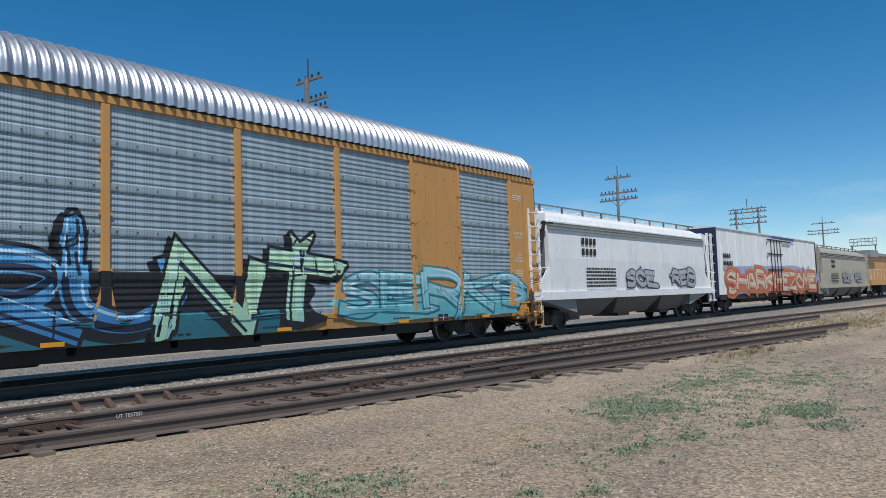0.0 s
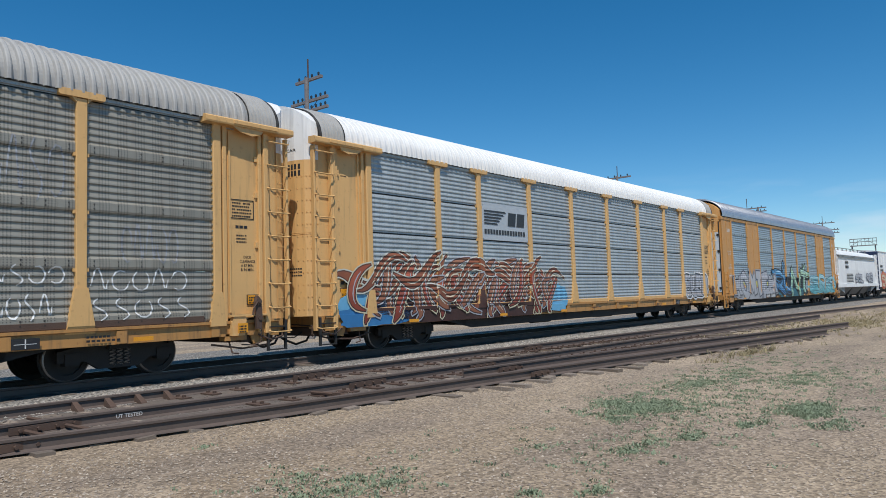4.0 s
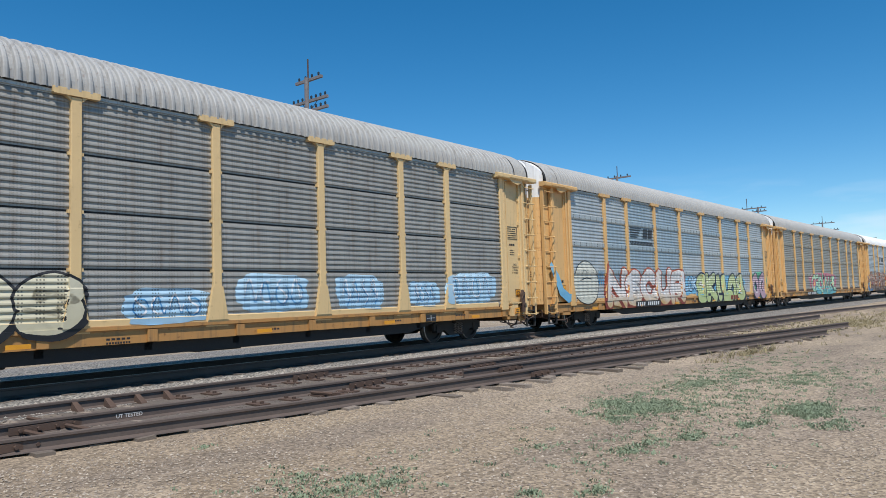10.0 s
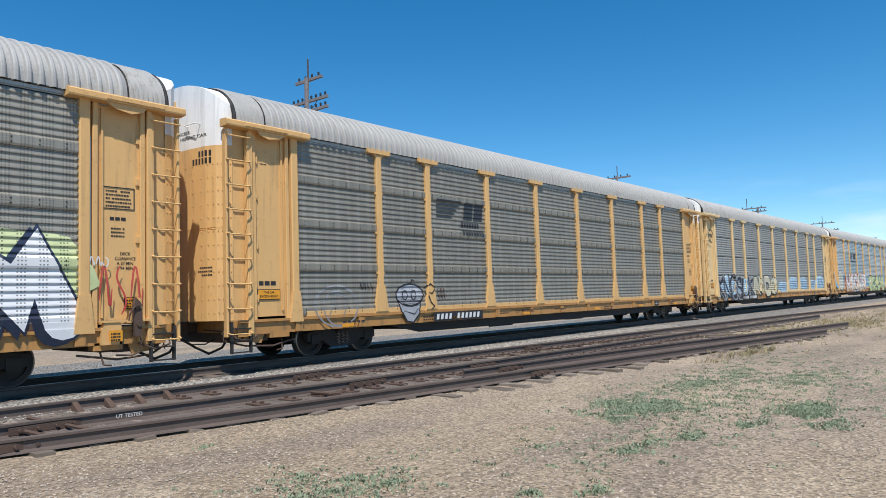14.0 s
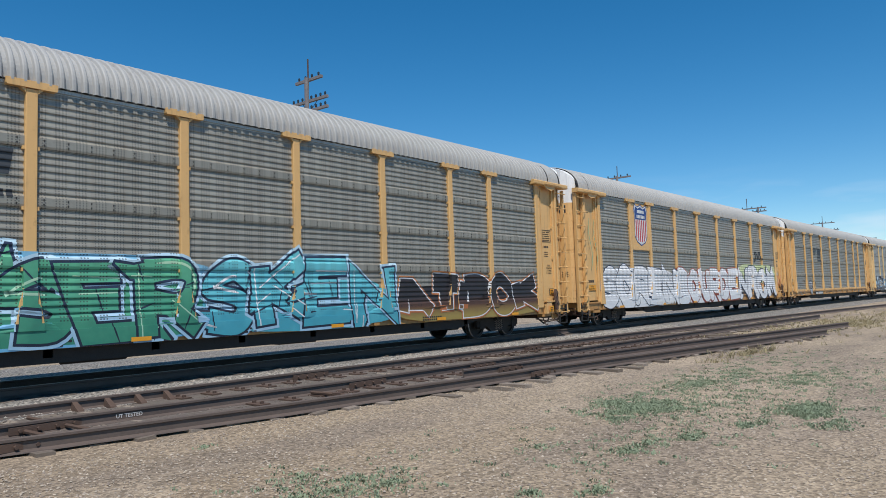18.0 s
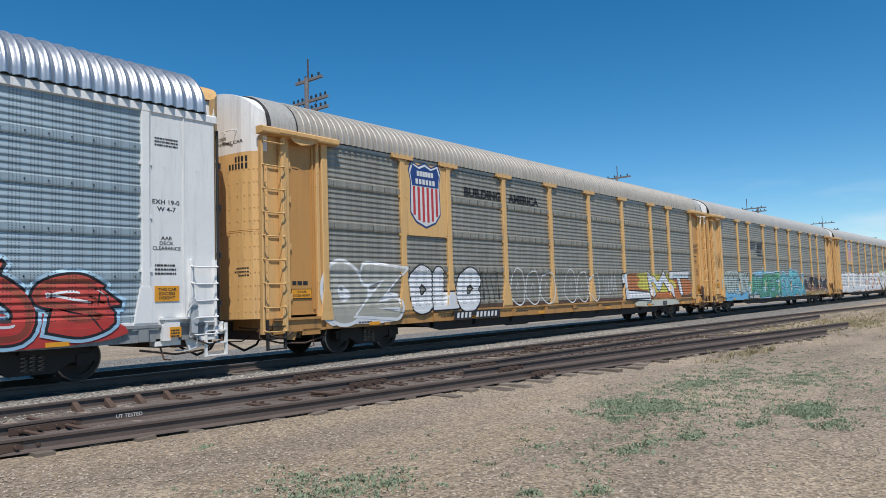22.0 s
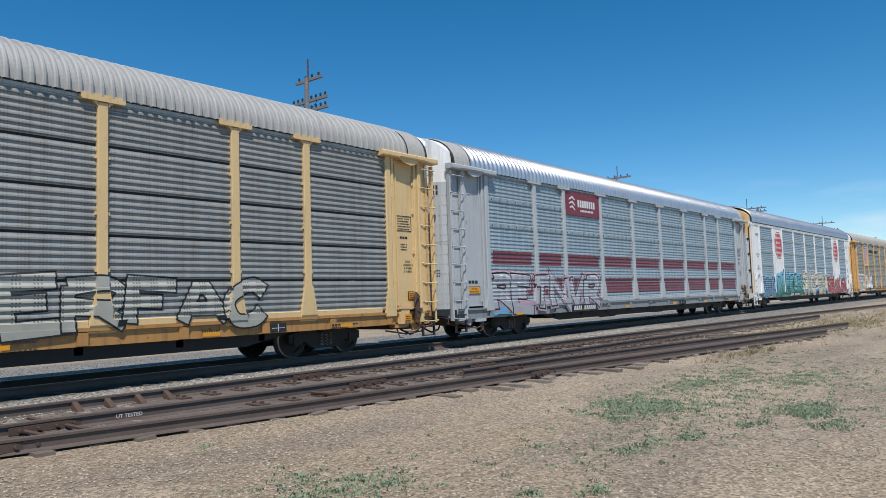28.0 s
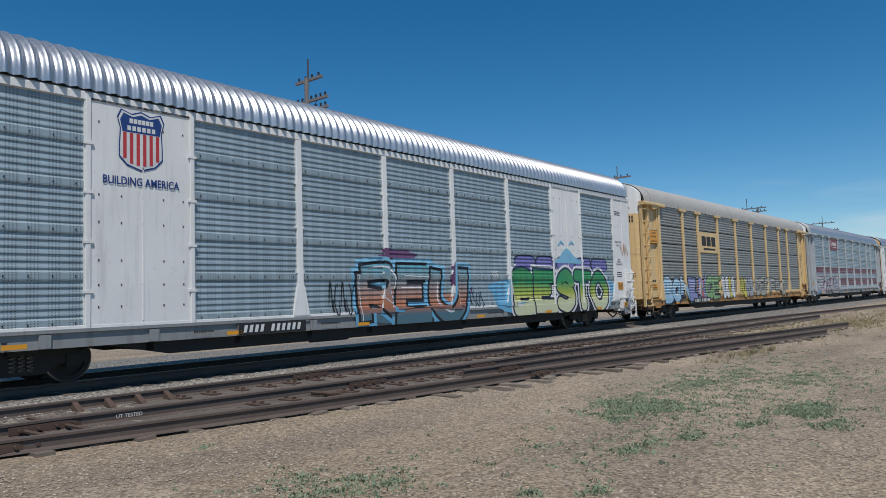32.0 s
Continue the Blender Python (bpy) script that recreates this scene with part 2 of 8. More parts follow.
def part(name, mesh, parent, at=(0, 0, 0), label=""):
    ob = new(name, mesh)
    ob.parent = parent
    ob.location = at
    if label:
        ob["label"] = label
    return ob


def thing(name, label, category, group="", kind=""):
    return tagged(new(name), label, category, group, kind)


def track_y(x):
    """The line bends a little towards the eye far off."""
    return TRACK_Y + BEND * max(0.0, x) ** 2


# ---- the train: shared shapes ----
SIDE = -1.5            # the near wall of a car
POSTS = (-9.25, -7.25, -4.36, -1.45, 1.45, 4.36, 7.25, 9.25)
END = 12.05            # inner edge of the end section
HALF = 13.75            # half the rack's length
TALL_HALF = 13.55      # the same of the tall cars
DECK, TOP = 0.98, 5.12
def arch():
    """The roof's outline across the car: a short upright skirt, a tight haunch and a flat crown."""
    pts = [(-1.555, 5.205), (-1.555, 5.30)]
    for i in range(1, 19):
        a = math.pi - i * math.pi / 2 / 18
        c, s = math.cos(a), math.sin(a)
        pts.append((1.555 * math.copysign(abs(c) ** 0.94, c), 5.30 + 0.93 * abs(s) ** 0.94))
    pts[-1] = (0.0, 6.23)
    return pts + [(-y, z) for y, z in reversed(pts[:-1])]


ARC = arch()


def screen_profile(style):
    """(z, depth) of one side screen, foot to head; depth is how far it stands out."""
    def ribs(a, step, n, tall, lean):
        out = []
        for i in range(n):
            q = a + step * i
            out += [(q + step * 0.14, 0.0), (q + step * 0.2, tall * 0.75), (q + step * 0.3, tall), (q + step * (0.45 + lean), tall * 0.9), (q + step * (0.86 + lean), 0.0)]
        return out
    if style == "deep":          # four tall screens: a smooth bolted band that bulges, then ribs
        h, flat = (TOP - DECK) / 4, 0.25
        pts = [(0.0, 0.0), (0.012, 0.0), (0.02, 0.03), (0.06, 0.042), (flat - 0.05, 0.042), (flat, 0.0)]
        pts += ribs(flat, (h - flat - 0.01) / 6, 6, 0.019, 0.0) + [(h - 0.006, 0.0)]
    elif style == "wave":        # four tall screens of even ribs with an open joint between them
        h = (TOP - DECK) / 4
        pts = [(0.03, 0.0), (0.05, 0.0)] + ribs(0.05, (h - 0.06) / 8, 8, 0.024, 0.06) + [(h - 0.005, 0.0)]
    elif style == "bold":        # five screens of even ribs with an open joint between them
        h = (TOP - DECK) / 5
        pts = [(0.045, 0.0), (0.06, 0.0)] + ribs(0.05, (h - 0.06) / 6, 6, 0.032, 0.06) + [(h - 0.005, 0.0)]
    else:                        # fine: five screens with a smooth band and narrow ribs
        h, flat = (TOP - DECK) / 5, 0.2
        pts = [(0.0, 0.0), (0.01, 0.0), (0.018, 0.026), (0.05, 0.034), (flat - 0.04, 0.034), (flat, 0.0)]
        pts += ribs(flat, (h - flat - 0.01) / 5, 5, 0.018, 0.0) + [(h - 0.006, 0.0)]
    return h, pts


MESHES = {}


def cached(key, make):
    if key not in MESHES:
        MESHES[key] = make()
    return MESHES[key]


def screen_mesh(style, width, mat):
    def make():
        h, pts = screen_profile(style)
        b = Mb()
        for (z0, d0), (z1, d1) in zip(pts, pts[1:]):
            b.face(((-width / 2, -d0, z0), (width / 2, -d0, z0), (width / 2, -d1, z1), (-width / 2, -d1, z1)))
        b.box(-width / 2, width / 2, 0.012, 0.03, 0, h - 0.004, 1)
        # bolt heads on the flat band
        if style in ("deep", "fine"):
            n = max(2, round(width / 0.42))
            for i in range(n):
                x = -width / 2 + (i + 0.5) * width / n
                for z in ((0.085, 0.165) if style == "deep" else (0.1,)):
                    b.slab([(x - 0.014, z), (x, z - 0.03), (x + 0.014, z), (x, z + 0.014)], -0.052, -0.03, 1)
        # lugs that hold the screen to its posts
        for s in (-1, 1):
            n = round(h / 0.135)
            for i in range(n):
                z, x = (i + 0.5) * h / n, s * (width / 2 - 0.02)
                b.box(x - 0.022, x + 0.022, -0.05, 0.0, z - 0.02, z + 0.02, 0)
        return b.mesh("screen", [mat, BLACK])
    return cached(("screen", style, round(width, 2), mat.name), make)


def rib_roof(mat, deep, cut, ridged=False):
    """An arched roof of pressed sheets with ribs across the car, and a soffit blackened for the eaves' shadow."""
    def make():
        b = Mb()
        pitch = 0.205 if not ridged else 0.235
        n = int(2 * (HALF - cut) / pitch)
        x = -n * pitch / 2
        cols = [(-HALF + cut, 0.0)]
        prof = ((0.0, 0.0), (0.36, 0.0), (0.46, 0.75), (0.56, 1.0), (0.76, 1.0), (0.88, 0.75)) if not ridged else ((0.0, 0.0), (0.16, 0.12), (0.32, 0.55), (0.46, 0.95), (0.56, 1.0), (0.7, 0.85), (0.86, 0.3))
        for i in range(n):
            cols += [(x + (i + f) * pitch, deep * d) for f, d in prof]
        cols.append((HALF - cut, 0.0))
        for x, d in cols:
            for y, z in ARC:
                ang = math.atan2(z - 5.1, y)
                b.v.append((x, y + math.cos(ang) * d, z + math.sin(ang) * d))
        m = len(ARC)
        for i in range(len(cols) - 1):
            for k in range(m - 1):
                b.f.append((i * m + k, (i + 1) * m + k, (i + 1) * m + k + 1, i * m + k + 1))
                b.m.append(0)
        b.along([(-1.56, 5.20), (-1.56, 5.225), (1.56, 5.225), (1.56, 5.20)], -HALF + cut + 0.02, HALF - cut - 0.02, 1)
        return b.mesh("roof", [mat, BLACK], ridged)
    return cached(("roof", mat.name, deep, cut, ridged), make)


def post_mesh(mat, foot, wide=0.2, out=0.085, cap=True):
    def make():
        b = Mb()
        w = wide / 2
        b.box(-w, w, -out, 0.04, DECK + 0.1, TOP - 0.02, c=0.012)
        if foot:
            b.slab([(-0.24, DECK + 0.04), (0.24, DECK + 0.04), (w + 0.015, DECK + 0.72), (-w - 0.015, DECK + 0.72)], -out - 0.012, 0.0)
            # the foot draws back under its edge
            o = -out - 0.012
            b.hexa(((-0.27, -0.036, DECK - 0.1), (0.27, -0.036, DECK - 0.1), (0.27, 0.0, DECK - 0.1), (-0.27, 0.0, DECK - 0.1)), ((-0.24, o, DECK + 0.04), (0.24, o, DECK + 0.04), (0.24, 0.0, DECK + 0.04), (-0.24, 0.0, DECK + 0.04)))
        if cap:
            b.slab([(-0.40, TOP - 0.005), (0.40, TOP - 0.005), (0.42, TOP + 0.02), (0.42, TOP + 0.12), (-0.42, TOP + 0.12), (-0.42, TOP + 0.02)], -out - 0.03, 0.03)
            for s in (-1, 1):
                b.slab([(s * w, TOP - 0.005), (s * w, TOP - 0.09), (s * (w + 0.1), TOP - 0.005)], -out - 0.005, 0.0)
        # bolt tabs at the screens' joints
        for k in range(1, 4):
            z = DECK + (TOP - DECK) * k / 4
            for s in (-1, 1):
                b.box(s * (w + 0.02) - 0.02, s * (w + 0.02) + 0.02, -0.06, 0.0, z - 0.03, z + 0.03)
        return b.mesh("post", mat)
    return cached(("post", mat.name, foot, wide, cap, out), make)


def sill_mesh(mat, dark):
    """The flat car's side sill with its flanges, stake pockets and the deck, and a belly of dark steel."""
    def make():
        b = Mb()
        for s in (1, -1):
            y = SIDE * s
            o = -0.03 * s
            prof = [(y + o, 0.655), (y + o, 0.90), (y + o * 2.6, 0.92), (y + o * 2.6, 0.975), (y - o * 4, 0.975), (y - o * 4, 0.69), (y + 0.0, 0.655)]
            b.along(prof if s > 0 else list(reversed(prof)), -HALF + 0.1, HALF - 0.1)
        b.box(-HALF + 0.4, HALF - 0.4, -1.38, 1.38, 0.80, 0.96)
        for x in range(-12, 13, 2):
            b.box(x - 0.1, x + 0.1, SIDE - 0.075, SIDE - 0.03, 0.67, 0.9)
        return b.mesh("side_sill", mat)
    return cached(("sill", mat.name), make)


def belly_mesh():
    def make():
        b = Mb()
        prof = [(-HALF + 0.4, 0.80), (-9.0, 0.80), (-7.6, 0.62), (-6.6, 0.42), (6.6, 0.42), (7.6, 0.62), (9.0, 0.80), (HALF - 0.4, 0.80)]
        b.slab([(x, z) for x, z in prof] + [(HALF - 0.4, 0.93), (-HALF + 0.4, 0.93)], -0.38, 0.38)
        for y in (-1.40, 1.35):
            b.slab([(-8.9, 0.655), (-7.6, 0.40), (7.6, 0.40), (8.9, 0.655), (13.0, 0.655), (13.0, 0.70), (-13.0, 0.70), (-13.0, 0.655)], y, y + 0.05)
        for x in range(-8, 9, 2):
            b.slab([(x - 0.08, 0.5), (x + 0.08, 0.5), (x + 0.08, 0.85), (x - 0.08, 0.85)], -1.40, 1.40)
        b.tube([(-7.0, -1.2, 0.5), (7.0, -1.2, 0.5)], 0.03)
        b.box(1.2, 2.3, -1.15, -0.6, 0.36, 0.62)
        b.tube([(-3.6, -0.95, 0.5), (-2.4, -0.95, 0.5)], 0.17, 10)
        return b.mesh("centre_sill", BLACK)
    return cached("belly", make)


def wheelset_mesh():
    def make():
        b = Mb()
        n = 28
        for s in (1, -1):
            # outer face, tread, flange
            prof = [(0.845, 0.30), (0.845, 0.392), (0.832, 0.42), (0.735, 0.425), (0.72, 0.455), (0.69, 0.45), (0.69, 0.36), (0.74, 0.30), (0.76, 0.12), (0.80, 0.10), (0.80, 0.30)]
            i = len(b.v)
            m = len(prof)
            for k in range(n):
                a = 2 * math.pi * k / n
                b.v += [(r * math.cos(a), s * y, r * math.sin(a)) for y, r in prof]
            for k in range(n):
                q = (k + 1) % n
                for j in range(m):
                    w = (j + 1) % m
                    f = (i + k * m + j, i + k * m + w, i + q * m + w, i + q * m + j)
                    b.f.append(f if s > 0 else tuple(reversed(f)))
                    b.m.append(1 if j in (1, 2) else 0)
            b.tube([(0, s * 0.74, 0), (0, s * 1.02, 0)], 0.1, 10)
            for k in range(3):
                a = 2 * math.pi * k / 3
                b.box(0.05 * math.cos(a) - 0.015, 0.05 * math.cos(a) + 0.015, s * 1.03 - 0.015, s * 1.03 + 0.015, 0.05 * math.sin(a) - 0.015, 0.05 * math.sin(a) + 0.015)
        b.tube([(0, -0.75, 0), (0, 0.75, 0)], 0.085, 10)
        return b.mesh("wheelset", [BLACK, STEEL])
    return cached("wheelset", make)


def sideframe_mesh():
    def make():
        b = Mb()
        for s in (1, -1):
            y0, y1 = (0.93, 1.06) if s > 0 else (-1.06, -0.93)
            b.slab([(-1.12, 0.36), (-0.62, 0.36), (-0.38, 0.20), (0.38, 0.20), (0.62, 0.36), (1.12, 0.36), (1.12, 0.56), (0.72, 0.64), (0.3, 0.72), (-0.3, 0.72), (-0.72, 0.64), (-1.12, 0.56)], y0, y1)
            for x in (-0.87, 0.87):
                b.box(x - 0.13, x + 0.13, y0 - 0.03, y1 + 0.03, 0.30, 0.52)
        b.box(-0.25, 0.25, -1.2, 1.2, 0.56, 0.76)
        return b.mesh("side_frame", BLACK)
    return cached("sideframe", make)


def spring_mesh():
    def make():
        b = Mb()
        for s in (1, -1):
            for x in (-0.14, 0.0, 0.14):
                b.tube([(x + 0.055 * math.cos(t * 0.9), s * 1.08 + 0.03 * math.sin(t * 0.9), 0.26 + t * 0.0098) for t in range(0, 32)], 0.013, 4)
        return b.mesh("spring_nest", STEEL)
    return cached("spring", make)


def ladder_mesh(mat, rungs, z0, z1):
    """A side ladder of bent rungs between two stiles."""
    def make():
        b = Mb()
        b.box(-0.31, -0.24, -0.05, 0.08, z0 - 0.06, z1 + 0.14, c=0.01)
        b.box(0.25, 0.31, -0.05, 0.08, z0 - 0.06, z1 + 0.14, c=0.01)
        for i in range(rungs):
            z = z0 + (z1 - z0) * i / (rungs - 1)
            b.tube([(-0.29, -0.04, z + 0.02), (-0.28, -0.12, z), (-0.22, -0.14, z - 0.012), (0.22, -0.14, z - 0.012), (0.28, -0.12, z), (0.29, -0.04, z + 0.02)], 0.016, 6)
        return b.mesh("ladder", mat)
    return cached(("ladder", mat.name, rungs, z0, z1), make)


def coupler_mesh():
    def make():
        b = Mb()
        b.box(-0.75, 0.12, -0.1, 0.1, 0.72, 0.92, c=0.02)
        b.box(0.0, 0.3, -0.2, 0.16, 0.68, 0.96, c=0.06)
        b.box(-1.0, -0.7, -0.3, 0.3, 0.6, 1.0)
        return b.mesh("coupler", RUSTY)
    return cached("coupler", make)


def hose_mesh(k):
    def make():
        b = Mb()
        r = random.Random(k)
        b.tube([(-0.5, -0.45, 0.62), (-0.2, -0.5, 0.42), (0.15, -0.5, 0.3 - 0.05 * r.random()), (0.5, -0.48, 0.36), (0.62, -0.45, 0.5)], 0.028, 7)
        b.tube([(-0.9, -0.8, 0.7), (-0.5, -0.8, 0.5), (-0.1, -0.75, 0.48), (0.25, -0.7, 0.62)], 0.015, 5)
        return b.mesh("brake_hose", RUBBER)
    return cached(("hose", k), make)


def uncoupling_mesh():
    def make():
        b = Mb()
        b.tube([(-0.05, -1.3, 0.75), (-0.05, -1.3, 0.55), (-0.02, -1.28, 0.5)], 0.016, 5)
        b.tube([(-0.05, -1.3, 0.75), (-0.02, -0.5, 0.78), (0.1, -0.15, 0.85)], 0.016, 5)
        return b.mesh("uncoupling_lever", RUSTY)
    return cached("lever", make)


WHEELS = []


def add_trucks(car, centre):
    for x in (-centre, centre):
        truck = part("truck", sideframe_mesh(), car, (x, 0, 0))
        part("spring_nest", spring_mesh(), truck)["kind"] = "stuff"
        for dx in (-0.87, 0.87):
            WHEELS.append(part("wheelset", wheelset_mesh(), truck, (dx, 0, 0.42)))


def add_ends(car, half, k):
    for s in (-1, 1):
        c = part("coupler", coupler_mesh(), car, (s * half, 0, 0))
        c.rotation_euler = (0, 0, 0 if s > 0 else math.pi)
        h = part("brake_hose", hose_mesh((k + s) % 3), car, (s * (half - 0.1), 0, 0))
        h.rotation_euler = (0, 0, 0)
        part("uncoupling_lever", uncoupling_mesh(), car, (s * (half - 0.15), 0, 0))


def bars(b, x0, x1, z, h, y, n=1, gap=0.03, seed=0, mat=0):
    """Rows of small blocks that stand for writing too small to read."""
    r = random.Random(seed)
    for i in range(n):
        zz = z - i * (h + gap)
        x = x0
        while x < x1:
            w = min(r.uniform(0.4, 1.3) * h * 1.4, x1 - x)
            if w > 0.02:
                b.face(((x, y, zz), (x + w, y, zz), (x + w, y, zz + h), (x, y, zz + h)), mat)
            x += w + h * 0.35


def end_wall_mesh(low, high, step):
    """A closed end with its rounded corners under the arched roof; the head is painted in another colour."""
    def make():
        b = Mb()
        half = [(-1.47, 0.0), (-1.42, 0.17), (-1.3, 0.3), (-1.05, 0.4), (-0.5, 0.47), (0.0, 0.49)]
        plan = half + [(-y, d) for y, d in reversed(half[:-1])]
        def roofz(y):
            for (y0, z0), (y1, z1) in zip(ARC, ARC[1:]):
                if y0 <= y <= y1:
                    return z0 + (z1 - z0) * (y - y0) / (y1 - y0) - 0.01
            return 5.2
        for (y0, d0), (y1, d1) in zip(plan, plan[1:]):
            for za, zb, m in ((0.98, step, 0), (step, None, 1)):
                if zb:
                    b.face(((d0, y0, za), (d1, y1, za), (d1, y1, zb), (d0, y0, zb)), m)
                else:
                    ym = (y0 + y1) / 2
                    dm = (d0 + d1) / 2
                    b.face(((d0, y0, za), (d1, y1, za), (d1, y1, roofz(y1)), (dm, ym, roofz(ym)), (d0, y0, roofz(y0))), m)
                    b.face(((d0, y0, roofz(y0)), (dm, ym, roofz(ym)), (d1, y1, roofz(y1)), (-0.1, y1, roofz(y1)), (-0.1, ym, roofz(ym)), (-0.1, y0, roofz(y0))), m)
        b.face([(d - 0.02, y, 0.98) for y, d in plan])
        # rivet rows, hinge tubes and grab irons
        for k in range(12):
            z = 1.15 + k * 0.29
            for (y0, d0), (y1, d1) in zip(half, half[1:]):
                for f in (0.25, 0.75):
                    y, d = y0 + (y1 - y0) * f, d0 + (d1 - d0) * f
                    b.box(d - 0.01, d + 0.012, y - 0.012, y + 0.012, z - 0.012, z + 0.012)
        b.tube([(0.5, 0.0, 1.0), (0.5, 0.0, 5.9)], 0.03, 6)
        # a seam across and the foot plate
        b.face([(d + 0.006, y, 2.93) for y, d in plan] + [(d + 0.006, y, 2.97) for y, d in reversed(plan)])
        b.tube([(0.42, -0.9, 5.25), (0.56, -0.9, 5.25), (0.56, -0.5, 5.25), (0.45, -0.5, 5.25)], 0.014, 5, 1)
        return b.mesh("end_wall", [low, high])
    return cached(("endwall", low.name, high.name, step), make)


# ---- painted writing ----
def letters(text, bold=0.0):
    """The outlines of one or more letters as a filled mesh of height about 0.7, as (verts, faces)."""
    cu = bpy.data.curves.new("letter", "FONT")
    cu.body, cu.offset, cu.resolution_u = text, bold, 3
    ob = bpy.data.objects.new("letter", cu)
    me = ob.to_mesh()
    v = [(p.co.x, p.co.y) for p in me.vertices]
    f = [tuple(p.vertices) for p in me.polygons]
    ob.to_mesh_clear()
    bpy.data.objects.remove(ob)
    bpy.data.curves.remove(cu)
    return v, f


GLYPHS = {}


def glyph(ch, bold):
    key = (ch, round(bold, 3))
    if key not in GLYPHS:
        GLYPHS[key] = letters(ch, bold)
    return GLYPHS[key]


def text_faces(text, x0, x1, z0, z1, bold=0.0):
    """Plain lettering fitted into a box; faces as point lists in x and z."""
    v, f = glyph(text, bold)
    if not v:
        return []
    ax, bx = min(p[0] for p in v), max(p[0] for p in v)
    az, bz = min(p[1] for p in v), max(p[1] for p in v)
    sx, sz = (x1 - x0) / max(1e-6, bx - ax), (z1 - z0) / max(1e-6, bz - az)
    q = [(x0 + (x - ax) * sx, z0 + (z - az) * sz) for x, z in v]
    return [[q[i] for i in face] for face in f]


class Coat:
    """Paint that follows the ribs and posts of a wall: flat shapes cut along every rib and post edge, then laid on them."""

    def __init__(self, surface, zcuts, xcuts):
        self.surface, self.zcuts, self.xcuts = surface, zcuts, xcuts
        self.groups = [("stencil", "", [])]

    def begin(self, name, label=""):
        self.groups.append((name, label, []))

    def add(self, faces, mat, lift):
        self.groups[-1][2].append((faces, mat, lift))

    def mesh(self, name, layers):
        mats, V, F, M = [], [], [], []
        for faces, mat, lift in layers:
            if not faces:
                continue
            if mat not in mats:
                mats.append(mat)
            bm = bmesh.new()
            for pts in faces:
                try:
                    bm.faces.new([bm.verts.new((x, 0, z)) for x, z in pts])
                except ValueError:
                    pass
            bmesh.ops.remove_doubles(bm, verts=bm.verts, dist=0.0005)
            if any(v.co.z < 0.66 for v in bm.verts):
                bmesh.ops.bisect_plane(bm, geom=bm.verts[:] + bm.edges[:] + bm.faces[:], plane_co=(0, 0, 0.66), plane_no=(0, 0, 1), dist=0.0002, clear_inner=True)
            zs = [v.co.z for v in bm.verts]
            xs = [v.co.x for v in bm.verts]
            if not zs:
                bm.free()
                continue
            for z in self.zcuts:
                if min(zs) < z < max(zs):
                    bmesh.ops.bisect_plane(bm, geom=bm.verts[:] + bm.edges[:] + bm.faces[:], plane_co=(0, 0, z), plane_no=(0, 0, 1), dist=0.0002)
            for x in self.xcuts:
                if min(xs) < x < max(xs):
                    bmesh.ops.bisect_plane(bm, geom=bm.verts[:] + bm.edges[:] + bm.faces[:], plane_co=(x, 0, 0), plane_no=(1, 0, 0), dist=0.0002)
            bm.verts.index_update()
            i0 = len(V)
            V += [(v.co.x, self.surface(v.co.x, v.co.z) - lift, v.co.z) for v in bm.verts]
            holed = HOLED.get(mat.name)
            if holed and holed not in mats:
                mats.append(holed)
            for f in bm.faces:
                idx = [i0 + v.index for v in f.verts]
                F.append(idx if f.normal.y < 0 else list(reversed(idx)))
                at = f.calc_center_median()
                on_screen = holed and self.zcuts and at.z > DECK + 0.13 and self.surface(at.x, at.z) > SIDE - 0.047
                M.append(mats.index(holed if on_screen else mat))
            bm.free()
        if not F:
            return None
        me = bpy.data.meshes.new(name)
        me.from_pydata(V, [], F)
        for m in mats:
            me.materials.append(m)
        me.polygons.foreach_set("material_index", M)
        me.update()
        return me


def blob(x0, x1, z0, z1, r, n=60, rough=0.12):
    """An uneven sprayed cloud."""
    cx, cz, a, b = (x0 + x1) / 2, (z0 + z1) / 2, (x1 - x0) / 2, (z1 - z0) / 2
    pts = []
    ph = [r.uniform(0, 6.28) for _ in range(4)]
    for i in range(n):
        t = 2 * math.pi * i / n
        k = 1 + rough * 0.5 * (math.sin(2 * t + ph[0]) + 0.7 * math.sin(5 * t + ph[1]) + 0.5 * math.sin(9 * t + ph[2]) + 0.3 * math.sin(14 * t + ph[3]))
        e = 0.55
        c, s = math.cos(t), math.sin(t)
        pts.append((cx + a * k * math.copysign(abs(c) ** e, c), cz + b * k * math.copysign(abs(s) ** e, s)))
    return [[(cx, cz), pts[i], pts[(i + 1) % n]] for i in range(n)]


def strip(pts, w):
    """A brush line through pts, w wide, tapering at its ends."""
    out = []
    v = [Vector(p) for p in pts]
    L, R = [], []
    for i, p in enumerate(v):
        d = (v[min(i + 1, len(v) - 1)] - v[max(i - 1, 0)]).normalized()
        n = Vector((-d.y, d.x)) * w * (0.5 if 0 < i < len(v) - 1 else 0.25)
        L.append(tuple(p + n))
        R.append(tuple(p - n))
    for i in range(len(v) - 1):
        out.append([L[i], L[i + 1], R[i + 1], R[i]])
    return out


